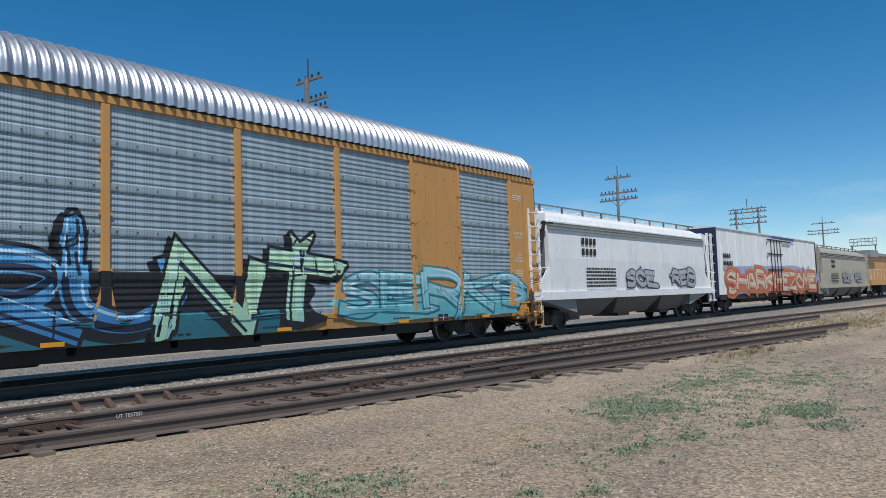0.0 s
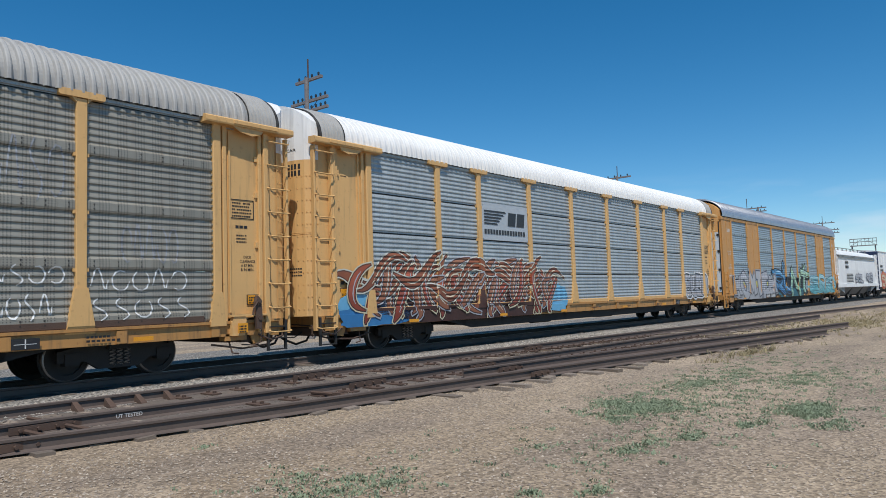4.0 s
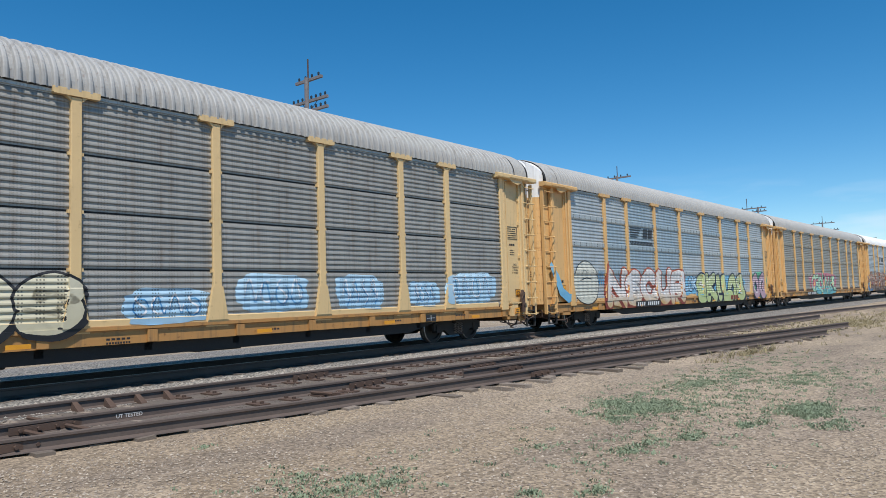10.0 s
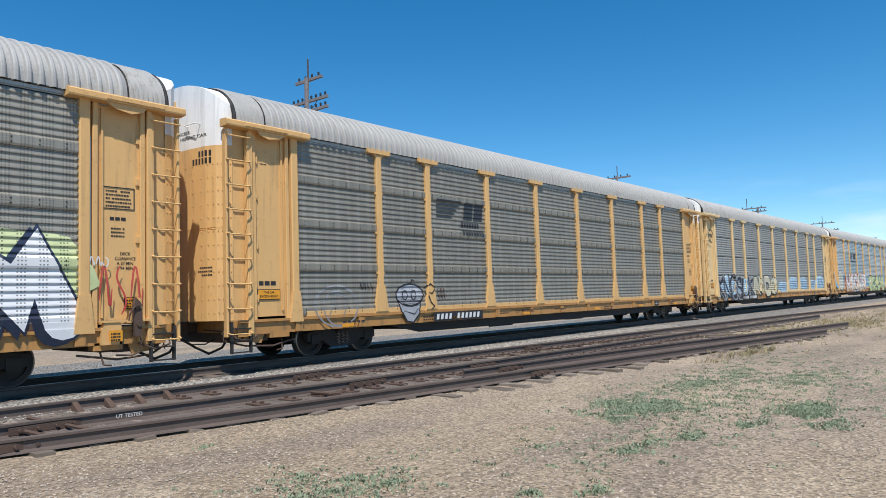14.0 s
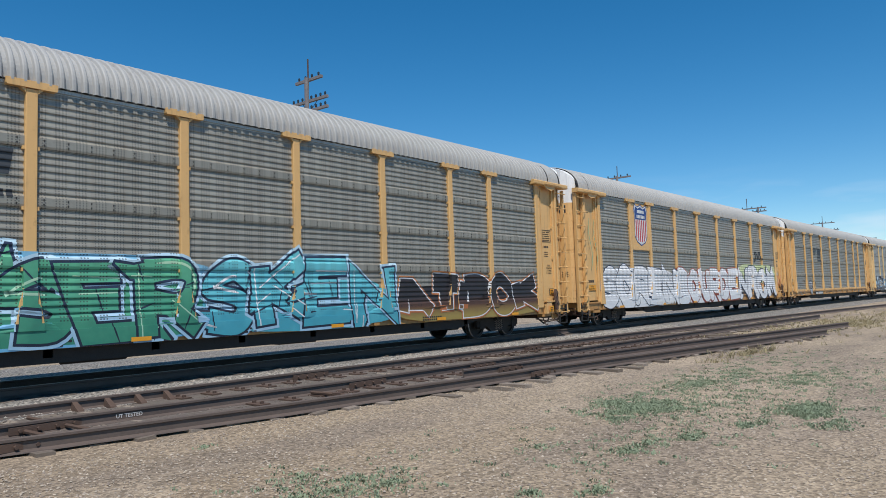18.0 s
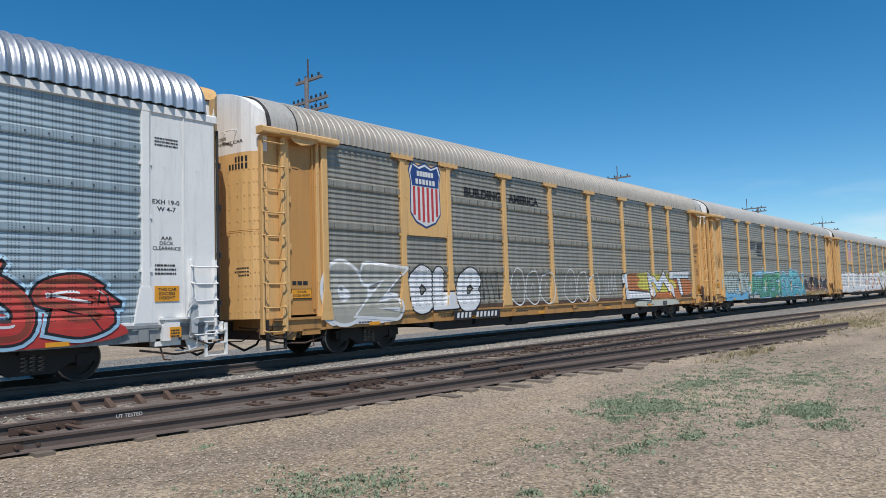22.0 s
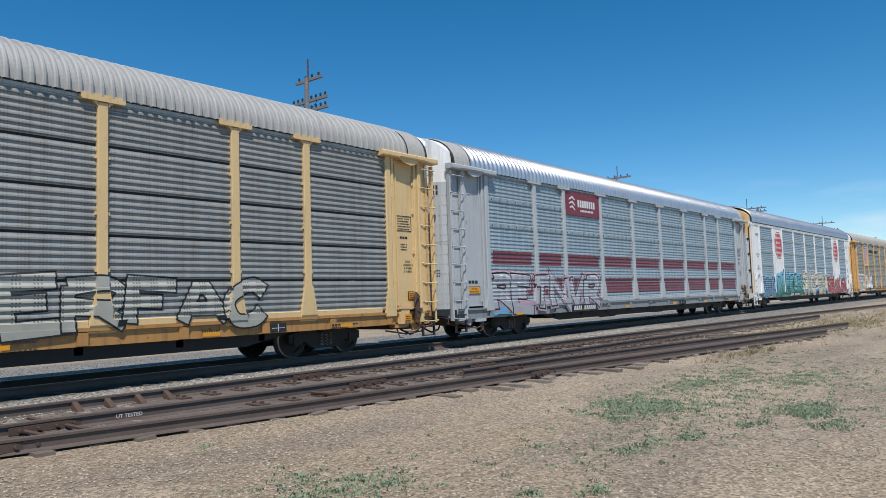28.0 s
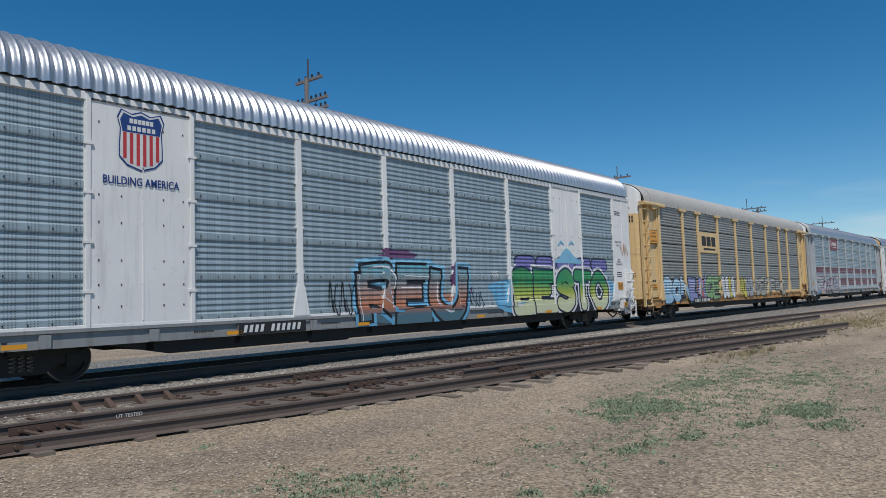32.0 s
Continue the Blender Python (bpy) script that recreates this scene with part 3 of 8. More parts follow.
# Skeletons of sprayed capitals on a ten by ten grid: strokes parted by blanks, points by dashes;
# ~ is a bent stroke, * a closed loop.
SKELETON = {
    "A": "00-38-58-90 23-73", "B": "00-09 ~09-59-87-65-15 ~15-75-93-70-00", "C": "~87-59-17-04-20-60-82", "D": "00-09 ~09-59-86-83-50-00",
    "E": "89-09-00-90 05-65", "F": "89-09-00 05-65", "G": "~87-59-17-04-20-60-83 83-54", "H": "00-09 90-99 05-95", "I": "40-45 48-49",
    "J": "~79-73-50-22", "K": "00-09 05-99 25-90", "L": "09-00-90", "M": "00-19-44-79-90", "N": "00-09-90-99", "O": "*49-17-04-20-60-94-77",
    "R": "00-09 ~09-69-87-64-05 44-90", "S": "~87-59-28-16-45-74-82-50-11", "T": "49-40 09-99", "U": "~09-03-30-60-93-99", "V": "09-40-99",
    "W": "09-20-47-70-99", "Y": "09-44-99 44-40", "Z": "09-99-00-90", "8": "*45-17-49-77 *45-02-40-82",
}


def bent(p, closed):
    """A smooth line through the points."""
    v = [Vector(q) for q in p]
    n, out = len(v), []
    for i in range(n if closed else n - 1):
        at = (lambda k: v[k % n]) if closed else (lambda k: v[max(0, min(n - 1, k))])
        a, b, c, d = at(i - 1), at(i), at(i + 1), at(i + 2)
        for k in range(5):
            t = k / 5
            out.append(tuple(0.5 * (2 * b + (c - a) * t + (2 * a - 5 * b + 4 * c - d) * t * t + (3 * b - a - 3 * c + d) * t ** 3)))
    if not closed:
        out.append(tuple(v[-1]))
    return out


def ribbon(pts, w, closed=False, cap="flat", grow=0.0):
    """A band of paint along pts; w is its width, or its widths from end to end; grow widens it all round."""
    v = [Vector(p) for p in pts]
    n = len(v)
    if not closed and cap == "flat" and n > 1:
        v[0] = v[0] - (v[1] - v[0]).normalized() * grow
        v[-1] = v[-1] + (v[-1] - v[-2]).normalized() * grow
    wide = list(w) if isinstance(w, (list, tuple)) else [w] * n
    left, right, out = [], [], []
    for i in range(n):
        a = v[(i - 1) % n] if closed or i else v[i]
        c = v[(i + 1) % n] if closed or i < n - 1 else v[i]
        d0, d1 = (v[i] - a), (c - v[i])
        d0, d1 = (d0 if d0.length > 1e-6 else d1).normalized(), (d1 if d1.length > 1e-6 else d0).normalized()
        d = d0 + d1
        d = d.normalized() if d.length > 1e-3 else d0
        k = min(1.7, 1 / max(0.3, d.dot(d0)))
        m = Vector((-d.y, d.x)) * (wide[i] / 2 + grow) * k
        left.append(tuple(v[i] + m))
        right.append(tuple(v[i] - m))
    for i in range(n if closed else n - 1):
        q = (i + 1) % n
        out.append([left[i], left[q], right[q], right[i]])
    if cap == "round" and not closed:
        for e, nx in ((0, 1), (n - 1, n - 2)):
            d = (v[e] - v[nx]).normalized()
            m = Vector((-d.y, d.x))
            rad = wide[e] / 2 + grow
            arc = [tuple(v[e] + m * rad * math.cos(math.pi * k / 6) + d * rad * 0.9 * math.sin(math.pi * k / 6)) for k in range(7)]
            out.append(arc)
    return out


def piece(coat, text, x0, x1, z0, z1, fill, line, cloud=None, halo=None, wild=0.5, line_w=0.045, spikes=0, seed=1, shine=None, split=None, second=None, under=(), fat=0.24, cap=None, drop=None, lap=0.08):
    """A sprayed piece: clouds, then letter by letter a halo, an outline and the fill, each a band along the letter's strokes;
    wild shears and bends the letters, spikes adds pointed arms, shine and second lights and shades inside them, drop a dark side."""
    r = random.Random(seed)
    step = (x1 - x0) / len(text)
    cap = cap or ("round" if wild < 0.55 else "flat")
    coat.begin("graffiti")
    for args, mat, lift in under:
        coat.add(blob(*args[:4], random.Random(args[4]), 40, args[5]), mat, lift)
    if cloud:
        coat.add(blob(x0 - 0.25, x1 + 0.25, z0 - 0.1, z1 + 0.15, r, 48, 0.07), cloud, 0.004)
    H = z1 - z0
    top = 0.008
    for i, ch in enumerate(text):
        if ch not in SKELETON:
            continue
        a, c = x0 + i * step - step * lap, x0 + (i + 1) * step + step * lap
        lo, hi = z0 + r.uniform(-0.04, 0.1) * H * wild, z1 - r.uniform(-0.06, 0.12) * H * wild
        w = fat * H * r.uniform(0.92, 1.1)
        w = min(w, (c - a) * 0.42)
        sh, bend, tw = r.uniform(-0.25, 0.25) * wild, r.uniform(-0.10, 0.10) * wild, r.uniform(-0.16, 0.16) * wild
        def place(g, a=a, c=c, lo=lo, hi=hi, w=w, sh=sh, bend=bend, tw=tw, i=i):
            u, q = int(g[0]) / 9, int(g[1]) / 9
            x = a + w / 2 + (c - a - w) * u + (c - a) * (sh * (q - 0.5) + bend * math.sin(q * 5 + i))
            z = lo + w / 2 + (hi - lo - w) * q + (hi - lo) * tw * (u - 0.5)
            return (x, z)
        bands = []
        for st in SKELETON[ch].split():
            closed, smooth = st[0] == "*", st[0] in "~*"
            pts = [place(g) for g in st.strip("~*").split("-")]
            pts = bent(pts, closed) if smooth else pts
            n = len(pts)
            if wild > 0.55 and not closed and n > 2 and smooth:
                wide = [w * (0.75 + 0.5 * abs(2 * k / (n - 1) - 1)) for k in range(n)]
            else:
                wide = [w * r.uniform(0.9, 1.1)] * n
            bands.append((pts, wide, closed, cap))
        for _ in range(spikes):
            pts, wide, closed, _c = r.choice(bands)
            if closed:
                p, d = Vector(pts[0]), Vector((r.uniform(-1, 1), 1))
            else:
                e = r.choice((0, -1))
                p, q = Vector(pts[e]), Vector(pts[1 if e == 0 else -2])
                d = p - q
            d = d.normalized()
            L = r.uniform(0.22, 0.42) * H
            m = Vector((-d.y, d.x)) * r.uniform(-0.5, 0.5) * L
            tip = p + d * L + m
            tip.y = min(tip.y, z1 + 0.3 * H)
            bands.append(([tuple(p - d * 0.1 * H), tuple(p + d * L * 0.45 + m * 0.15), tuple(tip)], [w * 0.95, w * 0.65, 0.02], False, "flat"))
        if drop:
            dx, dz = drop
            for pts, wide, closed, cp in bands:
                coat.add(ribbon([(x + dx, z + dz) for x, z in pts], wide, closed, cp, line_w), line, top - 0.003)
        if halo:
            for k, (pts, wide, closed, cp) in enumerate(bands):
                coat.add(ribbon(pts, wide, closed, cp, line_w * 2.2), halo, top - 0.0018 + 0.0002 * k)
        for k, (pts, wide, closed, cp) in enumerate(bands):
            coat.add(ribbon(pts, wide, closed, cp, line_w), line, top + 0.0002 * k)
        use = split[1] if split and (a + c) / 2 >= x0 + (x1 - x0) * split[0] else fill
        for k, (pts, wide, closed, cp) in enumerate(bands):
            coat.add(ribbon(pts, wide, closed, cp), use, top + 0.0016 + 0.0002 * k)
        lit, dim, cut = [], [], []
        for pts, wide, closed, cp in bands:
            n = len(pts)
            v = [Vector(p) for p in pts]
            def side(f, a2, b2):
                k0, k1 = int(a2 * (n - 1)), max(int(a2 * (n - 1)) + 1, int(b2 * (n - 1)))
                q = []
                for k in range(k0, min(n - 1, k1) + 1):
                    d = (v[min(k + 1, n - 1)] - v[max(k - 1, 0)]).normalized()
                    q.append(tuple(v[k] + Vector((-d.y, d.x)) * f * wide[k]))
                return q
            if second:
                dim += strip(side(-0.26, 0.05, 0.95), w * 0.3)
            if shine:
                lit += strip(side(0.3, 0.1, 0.62), max(0.03, w * 0.13))
            if wild > 0.7 and not closed:
                k = r.randint(0, n - 2)
                p, d = v[k].lerp(v[k + 1], r.uniform(0.2, 0.8)), (v[k + 1] - v[k]).normalized()
                m = Vector((-d.y, d.x)) * wide[k] * 0.5
                cut += strip([tuple(p - m + d * 0.06), tuple(p), tuple(p + m - d * 0.06)], line_w * 0.7)
        if second:
            coat.add(dim, second, top + 0.0030)
        if cut:
            coat.add(cut, line, top + 0.0034)
        if shine:
            coat.add(lit, shine, top + 0.0038)
        top += 0.0028


def flow(coat, x0, x1, z0, z1, fill, line, light, wash, seed, n=30):
    """A piece of many licking, tapered bands that cross one another."""
    r = random.Random(seed)
    coat.begin("graffiti")
    for mat, a, b, lo, hi, k in wash:
        coat.add(blob(a, b, lo, hi, random.Random(k), 44, 0.16), mat, 0.003 + 0.0007 * (k % 3))
    top = 0.007
    for i in range(n):
        x = x0 + (x1 - x0) * ((i * 0.618) % 1.0)
        L, lean = r.uniform(0.7, 1.5), r.uniform(-0.5, 0.9)
        lo = z0 + r.uniform(0.0, 0.35) * (z1 - z0)
        hi = min(z1 + 0.15, lo + r.uniform(0.5, 0.95) * (z1 - z0))
        ph = r.uniform(0, 6.28)
        pts = [(x + lean * t + 0.28 * L * math.sin(ph + 4.2 * t) + (0.35 * t ** 4), lo + (hi - lo) * (t - 0.1 * math.sin(6.3 * t))) for t in (k / 12 for k in range(13))]
        if i % 3 == 0:
            pts = [(x + (k / 12 - 0.5) * 1.9, (lo + hi) / 2 + 0.3 * math.sin(ph + k * 0.42) + 0.04 * k) for k in range(13)]
        w = r.uniform(0.16, 0.30)
        wide = [w * (0.05 + math.sin(math.pi * k / 12)) for k in range(13)]
        coat.add(ribbon(pts, wide, False, "flat", 0.065), light[i % len(light)], top)
        coat.add(ribbon(pts, wide, False, "flat", 0.03), line, top + 0.0005)
        coat.add(ribbon(pts, wide), fill[i % len(fill)], top + 0.001)
        coat.add(strip([(a + w * 0.2, b) for a, b in pts[3:10]], 0.035), light[(i + 1) % len(light)], top + 0.0015)
        top += 0.0006


def scrawl(coat, x0, x1, z0, z1, mat, seed, w=0.035, n=6):
    """A quick tag of looping lines."""
    coat.begin("graffiti_tag")
    r = random.Random(seed)
    step = (x1 - x0) / n
    fs = []
    for i in range(n):
        cx = x0 + (i + 0.5) * step
        pts = []
        k = r.choice((0, 1, 2))
        h = (z1 - z0)
        for j in range(10):
            t = j / 9
            if k == 0:
                pts.append((cx + step * 0.42 * math.cos(5.2 * t + i), (z0 + z1) / 2 + h * 0.42 * math.sin(5.2 * t + i)))
            elif k == 1:
                pts.append((cx - step * 0.4 + step * 0.8 * t, z0 + h * abs(math.sin(3.4 * t + 0.3))))
            else:
                pts.append((cx + step * 0.3 * math.sin(6 * t), z0 + h * t))
        fs += strip(pts, w)
    coat.add(fs, mat, 0.012)


def tint(name, low, high=None, **kw):
    return spray(name, low, high or low, **kw)


P_WHITE = tint("spray_white", (0.62, 0.63, 0.64), (0.72, 0.72, 0.72), blot=0.15)
P_BLACK = tint("spray_black", (0.012, 0.012, 0.014))
P_SILVER = tint("spray_silver", (0.34, 0.35, 0.37), (0.42, 0.43, 0.46))
P_BLUE = tint("spray_blue", (0.03, 0.16, 0.36), (0.10, 0.34, 0.58))
P_MINT = tint("spray_mint", (0.30, 0.52, 0.38), (0.44, 0.66, 0.44))
P_TEAL = tint("spray_teal", (0.05, 0.30, 0.38), (0.14, 0.50, 0.55))
P_TEAL_LIGHT = tint("spray_light_teal", (0.10, 0.36, 0.40), (0.30, 0.60, 0.62))
P_GREEN = tint("spray_green", (0.03, 0.20, 0.13), (0.10, 0.38, 0.22))
P_LIME = tint("spray_lime", (0.42, 0.50, 0.22), (0.55, 0.60, 0.32))
P_YELLOW = tint("spray_yellow", (0.55, 0.50, 0.06), (0.62, 0.55, 0.12))
P_RED = tint("spray_red", (0.42, 0.035, 0.03), (0.55, 0.09, 0.06))
P_EMBER = tint("spray_ember", (0.15, 0.045, 0.022), (0.29, 0.095, 0.045))
P_RUST = tint("spray_rust", (0.24, 0.09, 0.045), (0.34, 0.15, 0.085))
P_BRICK = tint("spray_brick", (0.20, 0.035, 0.02), (0.40, 0.10, 0.05))
P_ORANGE = tint("spray_orange", (0.42, 0.13, 0.04), (0.50, 0.19, 0.06))
P_PINK = tint("spray_pink", (0.45, 0.13, 0.17), (0.50, 0.18, 0.22))
P_MAUVE = tint("spray_mauve", (0.40, 0.27, 0.33), (0.50, 0.35, 0.40))
P_LILAC = tint("spray_lilac", (0.22, 0.24, 0.45), (0.34, 0.36, 0.55))
P_ICE = tint("spray_ice", (0.28, 0.46, 0.60), (0.45, 0.62, 0.72))
P_SKY = tint("spray_sky", (0.12, 0.36, 0.56), (0.22, 0.48, 0.64))
P_CREAM = tint("spray_cream", (0.52, 0.47, 0.32), (0.60, 0.56, 0.42))
P_BROWN = tint("spray_brown", (0.05, 0.02, 0.015), (0.12, 0.05, 0.035))
P_NIGHT = tint("spray_night", (0.008, 0.013, 0.03), (0.015, 0.03, 0.07))
P_BEACH = tint("spray_fade", (0.52, 0.52, 0.05), (0.03, 0.26, 0.10), z0=1.2, z1=1.75, blot=0.1, foot=(0.56, 0.58, 0.38))
P_BONE = tint("spray_bone", (0.50, 0.50, 0.42), (0.56, 0.56, 0.48), blot=0.12)
P_MOSS = tint("spray_moss", (0.20, 0.34, 0.15), (0.32, 0.48, 0.24))
P_OLIVE = tint("spray_olive", (0.34, 0.33, 0.28), (0.42, 0.41, 0.36))
P_GREY = tint("spray_grey", (0.24, 0.25, 0.26), (0.32, 0.33, 0.35))
P_DARKTEAL = tint("spray_dark_teal", (0.02, 0.12, 0.16), (0.04, 0.20, 0.26))
P_HAZE = tint("spray_haze", (0.33, 0.40, 0.38), (0.40, 0.46, 0.43), blot=0.3)
P_RUSTFADE = tint("spray_rust_fade", (0.13, 0.055, 0.03), (0.02, 0.018, 0.02), z0=0.95, z1=1.35, blot=0.15, foot=(0.30, 0.22, 0.06))
P_WHITEFADE = tint("spray_white_fade", (0.50, 0.33, 0.14), (0.64, 0.62, 0.60), z0=0.75, z1=1.35, blot=0.1)
P_TEALORANGE = tint("spray_teal_orange", (0.50, 0.15, 0.04), (0.10, 0.34, 0.42), z0=1.05, z1=2.25, blot=0.1, foot=(0.07, 0.15, 0.19))
P_SLATE = tint("spray_slate", (0.13, 0.20, 0.27), (0.24, 0.36, 0.44))
P_SEA = tint("spray_sea", (0.04, 0.21, 0.17), (0.14, 0.42, 0.46), z0=0.9, z1=1.9, blot=0.2)
P_PLUM = tint("spray_plum", (0.10, 0.04, 0.10), (0.15, 0.06, 0.15))
P_PURPLE = tint("spray_purple", (0.13, 0.12, 0.34), (0.18, 0.17, 0.42))


# ---- rack cars ----
def surface_of(style, posts, wide=0.2, foot=True, doors=(), proud=0.085):
    """How far each place of the near wall stands out, and where its folds lie."""
    h, prof = screen_profile(style)
    def depth(x, z):
        if z < DECK + 0.0:
            return -0.078
        if z < DECK + 0.125 and abs(x) < END:
            near = any(abs(x - p) < 0.235 for p in posts) and foot
            return -0.097 if near else (-0.085 if any(abs(x - p) < wide / 2 + 0.012 for p in posts) else -0.052)
        if abs(x) > END - 0.06:
            return -0.06
        for a, b in doors:
            if a - 0.08 < x < b + 0.08:
                return -0.05
        w = wide / 2
        if foot and z < DECK + 0.72:
            w = 0.22 - (0.22 - wide / 2) * max(0.0, (z - DECK - 0.06) / 0.66)
            for p in posts:
                if abs(x - p) < w + 0.012:
                    return -proud - 0.012
        for p in posts:
            if abs(x - p) < wide / 2 + 0.012:
                return -proud
        zz = (z - DECK) % h
        for (z0, d0), (z1, d1) in zip(prof, prof[1:]):
            if z0 <= zz <= z1:
                return -(d0 + (d1 - d0) * (zz - z0) / max(1e-6, z1 - z0))
        return 0.0
    cuts = [DECK - 0.0005, DECK + 0.0005, DECK + 0.1245, DECK + 0.1255, DECK + 0.72, DECK + 0.721]
    k = 0
    while DECK + k * h < 5.0:
        cuts += [DECK + k * h + z for z, d in prof]
        k += 1
    xc = []
    for p in posts:
        for s in (-1, 1):
            xc += [p + s * (wide / 2 + 0.0115), p + s * (wide / 2 + 0.0135)]
            if foot:
                xc += [p + s * 0.17, p + s * 0.231, p + s * 0.234]
    for a, b in doors:
        xc += [a - 0.079, a - 0.081, b + 0.079, b + 0.081]
    xc += [END - 0.059, END - 0.061, -END + 0.059, -END + 0.061]
    return (lambda x, z: SIDE + depth(x, z)), sorted(cuts), sorted(xc)


def shield(coat, cx, cz, w, h):
    """A shield with a dark blue chief and red and white pales."""
    coat.begin("emblem", "blue, red and white shield")
    def edge(k):
        pts = [(-0.5, 0.36), (-0.42, 0.5), (-0.2, 0.44), (0.0, 0.5), (0.2, 0.44), (0.42, 0.5), (0.5, 0.36), (0.44, 0.18), (0.46, -0.1), (0.46, -0.3), (0.3, -0.44), (0.0, -0.52), (-0.3, -0.44), (-0.46, -0.3), (-0.46, -0.1), (-0.44, 0.18)]
        return [(cx + x * w * k, cz + z * h * k) for x, z in pts]
    def fan(p):
        return [[(cx, cz), p[i], p[(i + 1) % len(p)]] for i in range(len(p))]
    coat.add(fan(edge(1.14)), L_NAVY, 0.006)
    coat.add(fan(edge(1.08)), CHALK, 0.008)
    coat.add(fan(edge(1.0)), CHALK, 0.010)
    top = [(-0.5, 0.36), (-0.42, 0.5), (-0.2, 0.44), (0.0, 0.5), (0.2, 0.44), (0.42, 0.5), (0.5, 0.36), (0.445, 0.14), (-0.445, 0.14)]
    tp = [(cx + x * w, cz + z * h) for x, z in top]
    c0 = (cx, cz + 0.3 * h)
    coat.add([[c0, tp[i], tp[(i + 1) % len(tp)]] for i in range(len(tp))], L_NAVY, 0.013)
    for i in range(6):
        x = -0.39 + i * 0.156
        lo = -0.5 + 0.18 * abs(x) + (0.06 if abs(x) > 0.3 else 0)
        coat.add([[(cx + (x - 0.04) * w, cz + lo * h), (cx + (x + 0.04) * w, cz + lo * h), (cx + (x + 0.04) * w, cz + 0.13 * h), (cx + (x - 0.04) * w, cz + 0.13 * h)]], L_RED, 0.013)
    for k, z in ((0.58, 0.36), (0.7, 0.22)):
        n = 6
        for i in range(n):
            x = (i - (n - 1) / 2) / n * k
            coat.add([[(cx + (x - 0.042) * w, cz + (z - 0.045) * h), (cx + (x + 0.042) * w, cz + (z - 0.045) * h), (cx + (x + 0.042) * w, cz + (z + 0.045) * h), (cx + (x - 0.042) * w, cz + (z + 0.045) * h)]], CHALK, 0.016)


def octagon(coat, cx, cz, w, h, rows):
    coat.begin("emblem", "red octagon with white edge")
    def ring(k):
        c = 0.29
        pts = [(-0.5, -0.5 + c), (-0.5 + c, -0.5), (0.5 - c, -0.5), (0.5, -0.5 + c), (0.5, 0.5 - c), (0.5 - c, 0.5), (-0.5 + c, 0.5), (-0.5, 0.5 - c)]
        p = [(cx + x * w * k, cz + z * h * k) for x, z in pts]
        return [[(cx, cz), p[i], p[(i + 1) % 8]] for i in range(8)]
    coat.add(ring(1.0), L_RED, 0.006)
    coat.add(ring(0.93), CHALK, 0.009)
    coat.add(ring(0.85), L_RED, 0.012)
    r = random.Random(4)
    for i in range(rows):
        z = cz + (0.28 - 0.56 * i / (rows - 1)) * h
        coat.add([[(cx - 0.32 * w, z - 0.06 * h), (cx - 0.21 * w, z - 0.06 * h), (cx - 0.21 * w, z + 0.06 * h), (cx - 0.32 * w, z + 0.06 * h)]], CHALK, 0.015)
        x = cx - 0.16 * w
        while x < cx + (0.34 if i % 2 == 0 else 0.22) * w:
            coat.add([[(x, z - 0.035 * h), (x + 0.035 * w, z - 0.035 * h), (x + 0.035 * w, z + 0.035 * h), (x, z + 0.035 * h)]], CHALK, 0.015)
            x += 0.058 * w


def block(x0, x1, z0, z1):
    return [[(x0, z0), (x1, z0), (x1, z1), (x0, z1)]]


def bar_row(x0, x1, z0, z1, n, frac=0.72, lean=0.0):
    out = []
    w = (x1 - x0) / n
    for i in range(n):
        a = x0 + i * w
        out.append([(a, z0), (a + w * frac, z0), (a + w * frac + lean, z1), (a + lean, z1)])
    return out


L_NAVY = plain("logo_navy", (0.015, 0.05, 0.20), 0.5, vary=0.15)
L_RED = plain("logo_red", (0.50, 0.04, 0.045), 0.5, vary=0.15)
L_DARK = plain("logo_dark", (0.03, 0.035, 0.04), 0.5, vary=0.2)
L_MAROON = plain("logo_maroon", (0.20, 0.03, 0.045), 0.5, vary=0.15)


def horse_logo(coat, x0, x1, z0, z1, two=False, plate=False):
    """Speed lines beside two slanting capitals' blocks, with a row of small bars below."""
    coat.begin("emblem", "dark speed-line emblem")
    w, h = x1 - x0, z1 - z0
    if plate:
        coat.add(block(x0 - 0.2, x1 + 0.18, z0 - 0.15, z1 + 0.3), SCREEN_PLATE, 0.004)
    for i in range(5):
        z = z0 + h * (0.95 - i * 0.13)
        coat.add([[(x0, z), (x0 + w * (0.52 - i * 0.05), z), (x0 + w * (0.49 - i * 0.05), z + h * 0.07), (x0, z + h * 0.07)]], L_DARK, 0.012)
    for a in (0.55, 0.77):
        coat.add([[(x0 + w * a, z0 + h * 0.42), (x0 + w * (a + 0.19), z0 + h * 0.42), (x0 + w * (a + 0.22), z0 + h), (x0 + w * (a + 0.03), z0 + h)]], L_DARK, 0.012)
    if two:
        coat.add(bar_row(x0 + w * 0.5, x0 + w * 0.9, z0 + h * 0.16, z0 + h * 0.33, 7), L_DARK, 0.012)
        coat.add(bar_row(x0 + w * 0.52, x1, z0 - h * 0.1, z0 + h * 0.07, 8), L_DARK, 0.012)
    else:
        coat.add(bar_row(x0, x1, z0 + h * 0.02, z0 + h * 0.22, 15), L_DARK, 0.012)


SCREEN_PLATE = plain("plate_grey", (0.44, 0.48, 0.51), 0.5, vary=0.2)


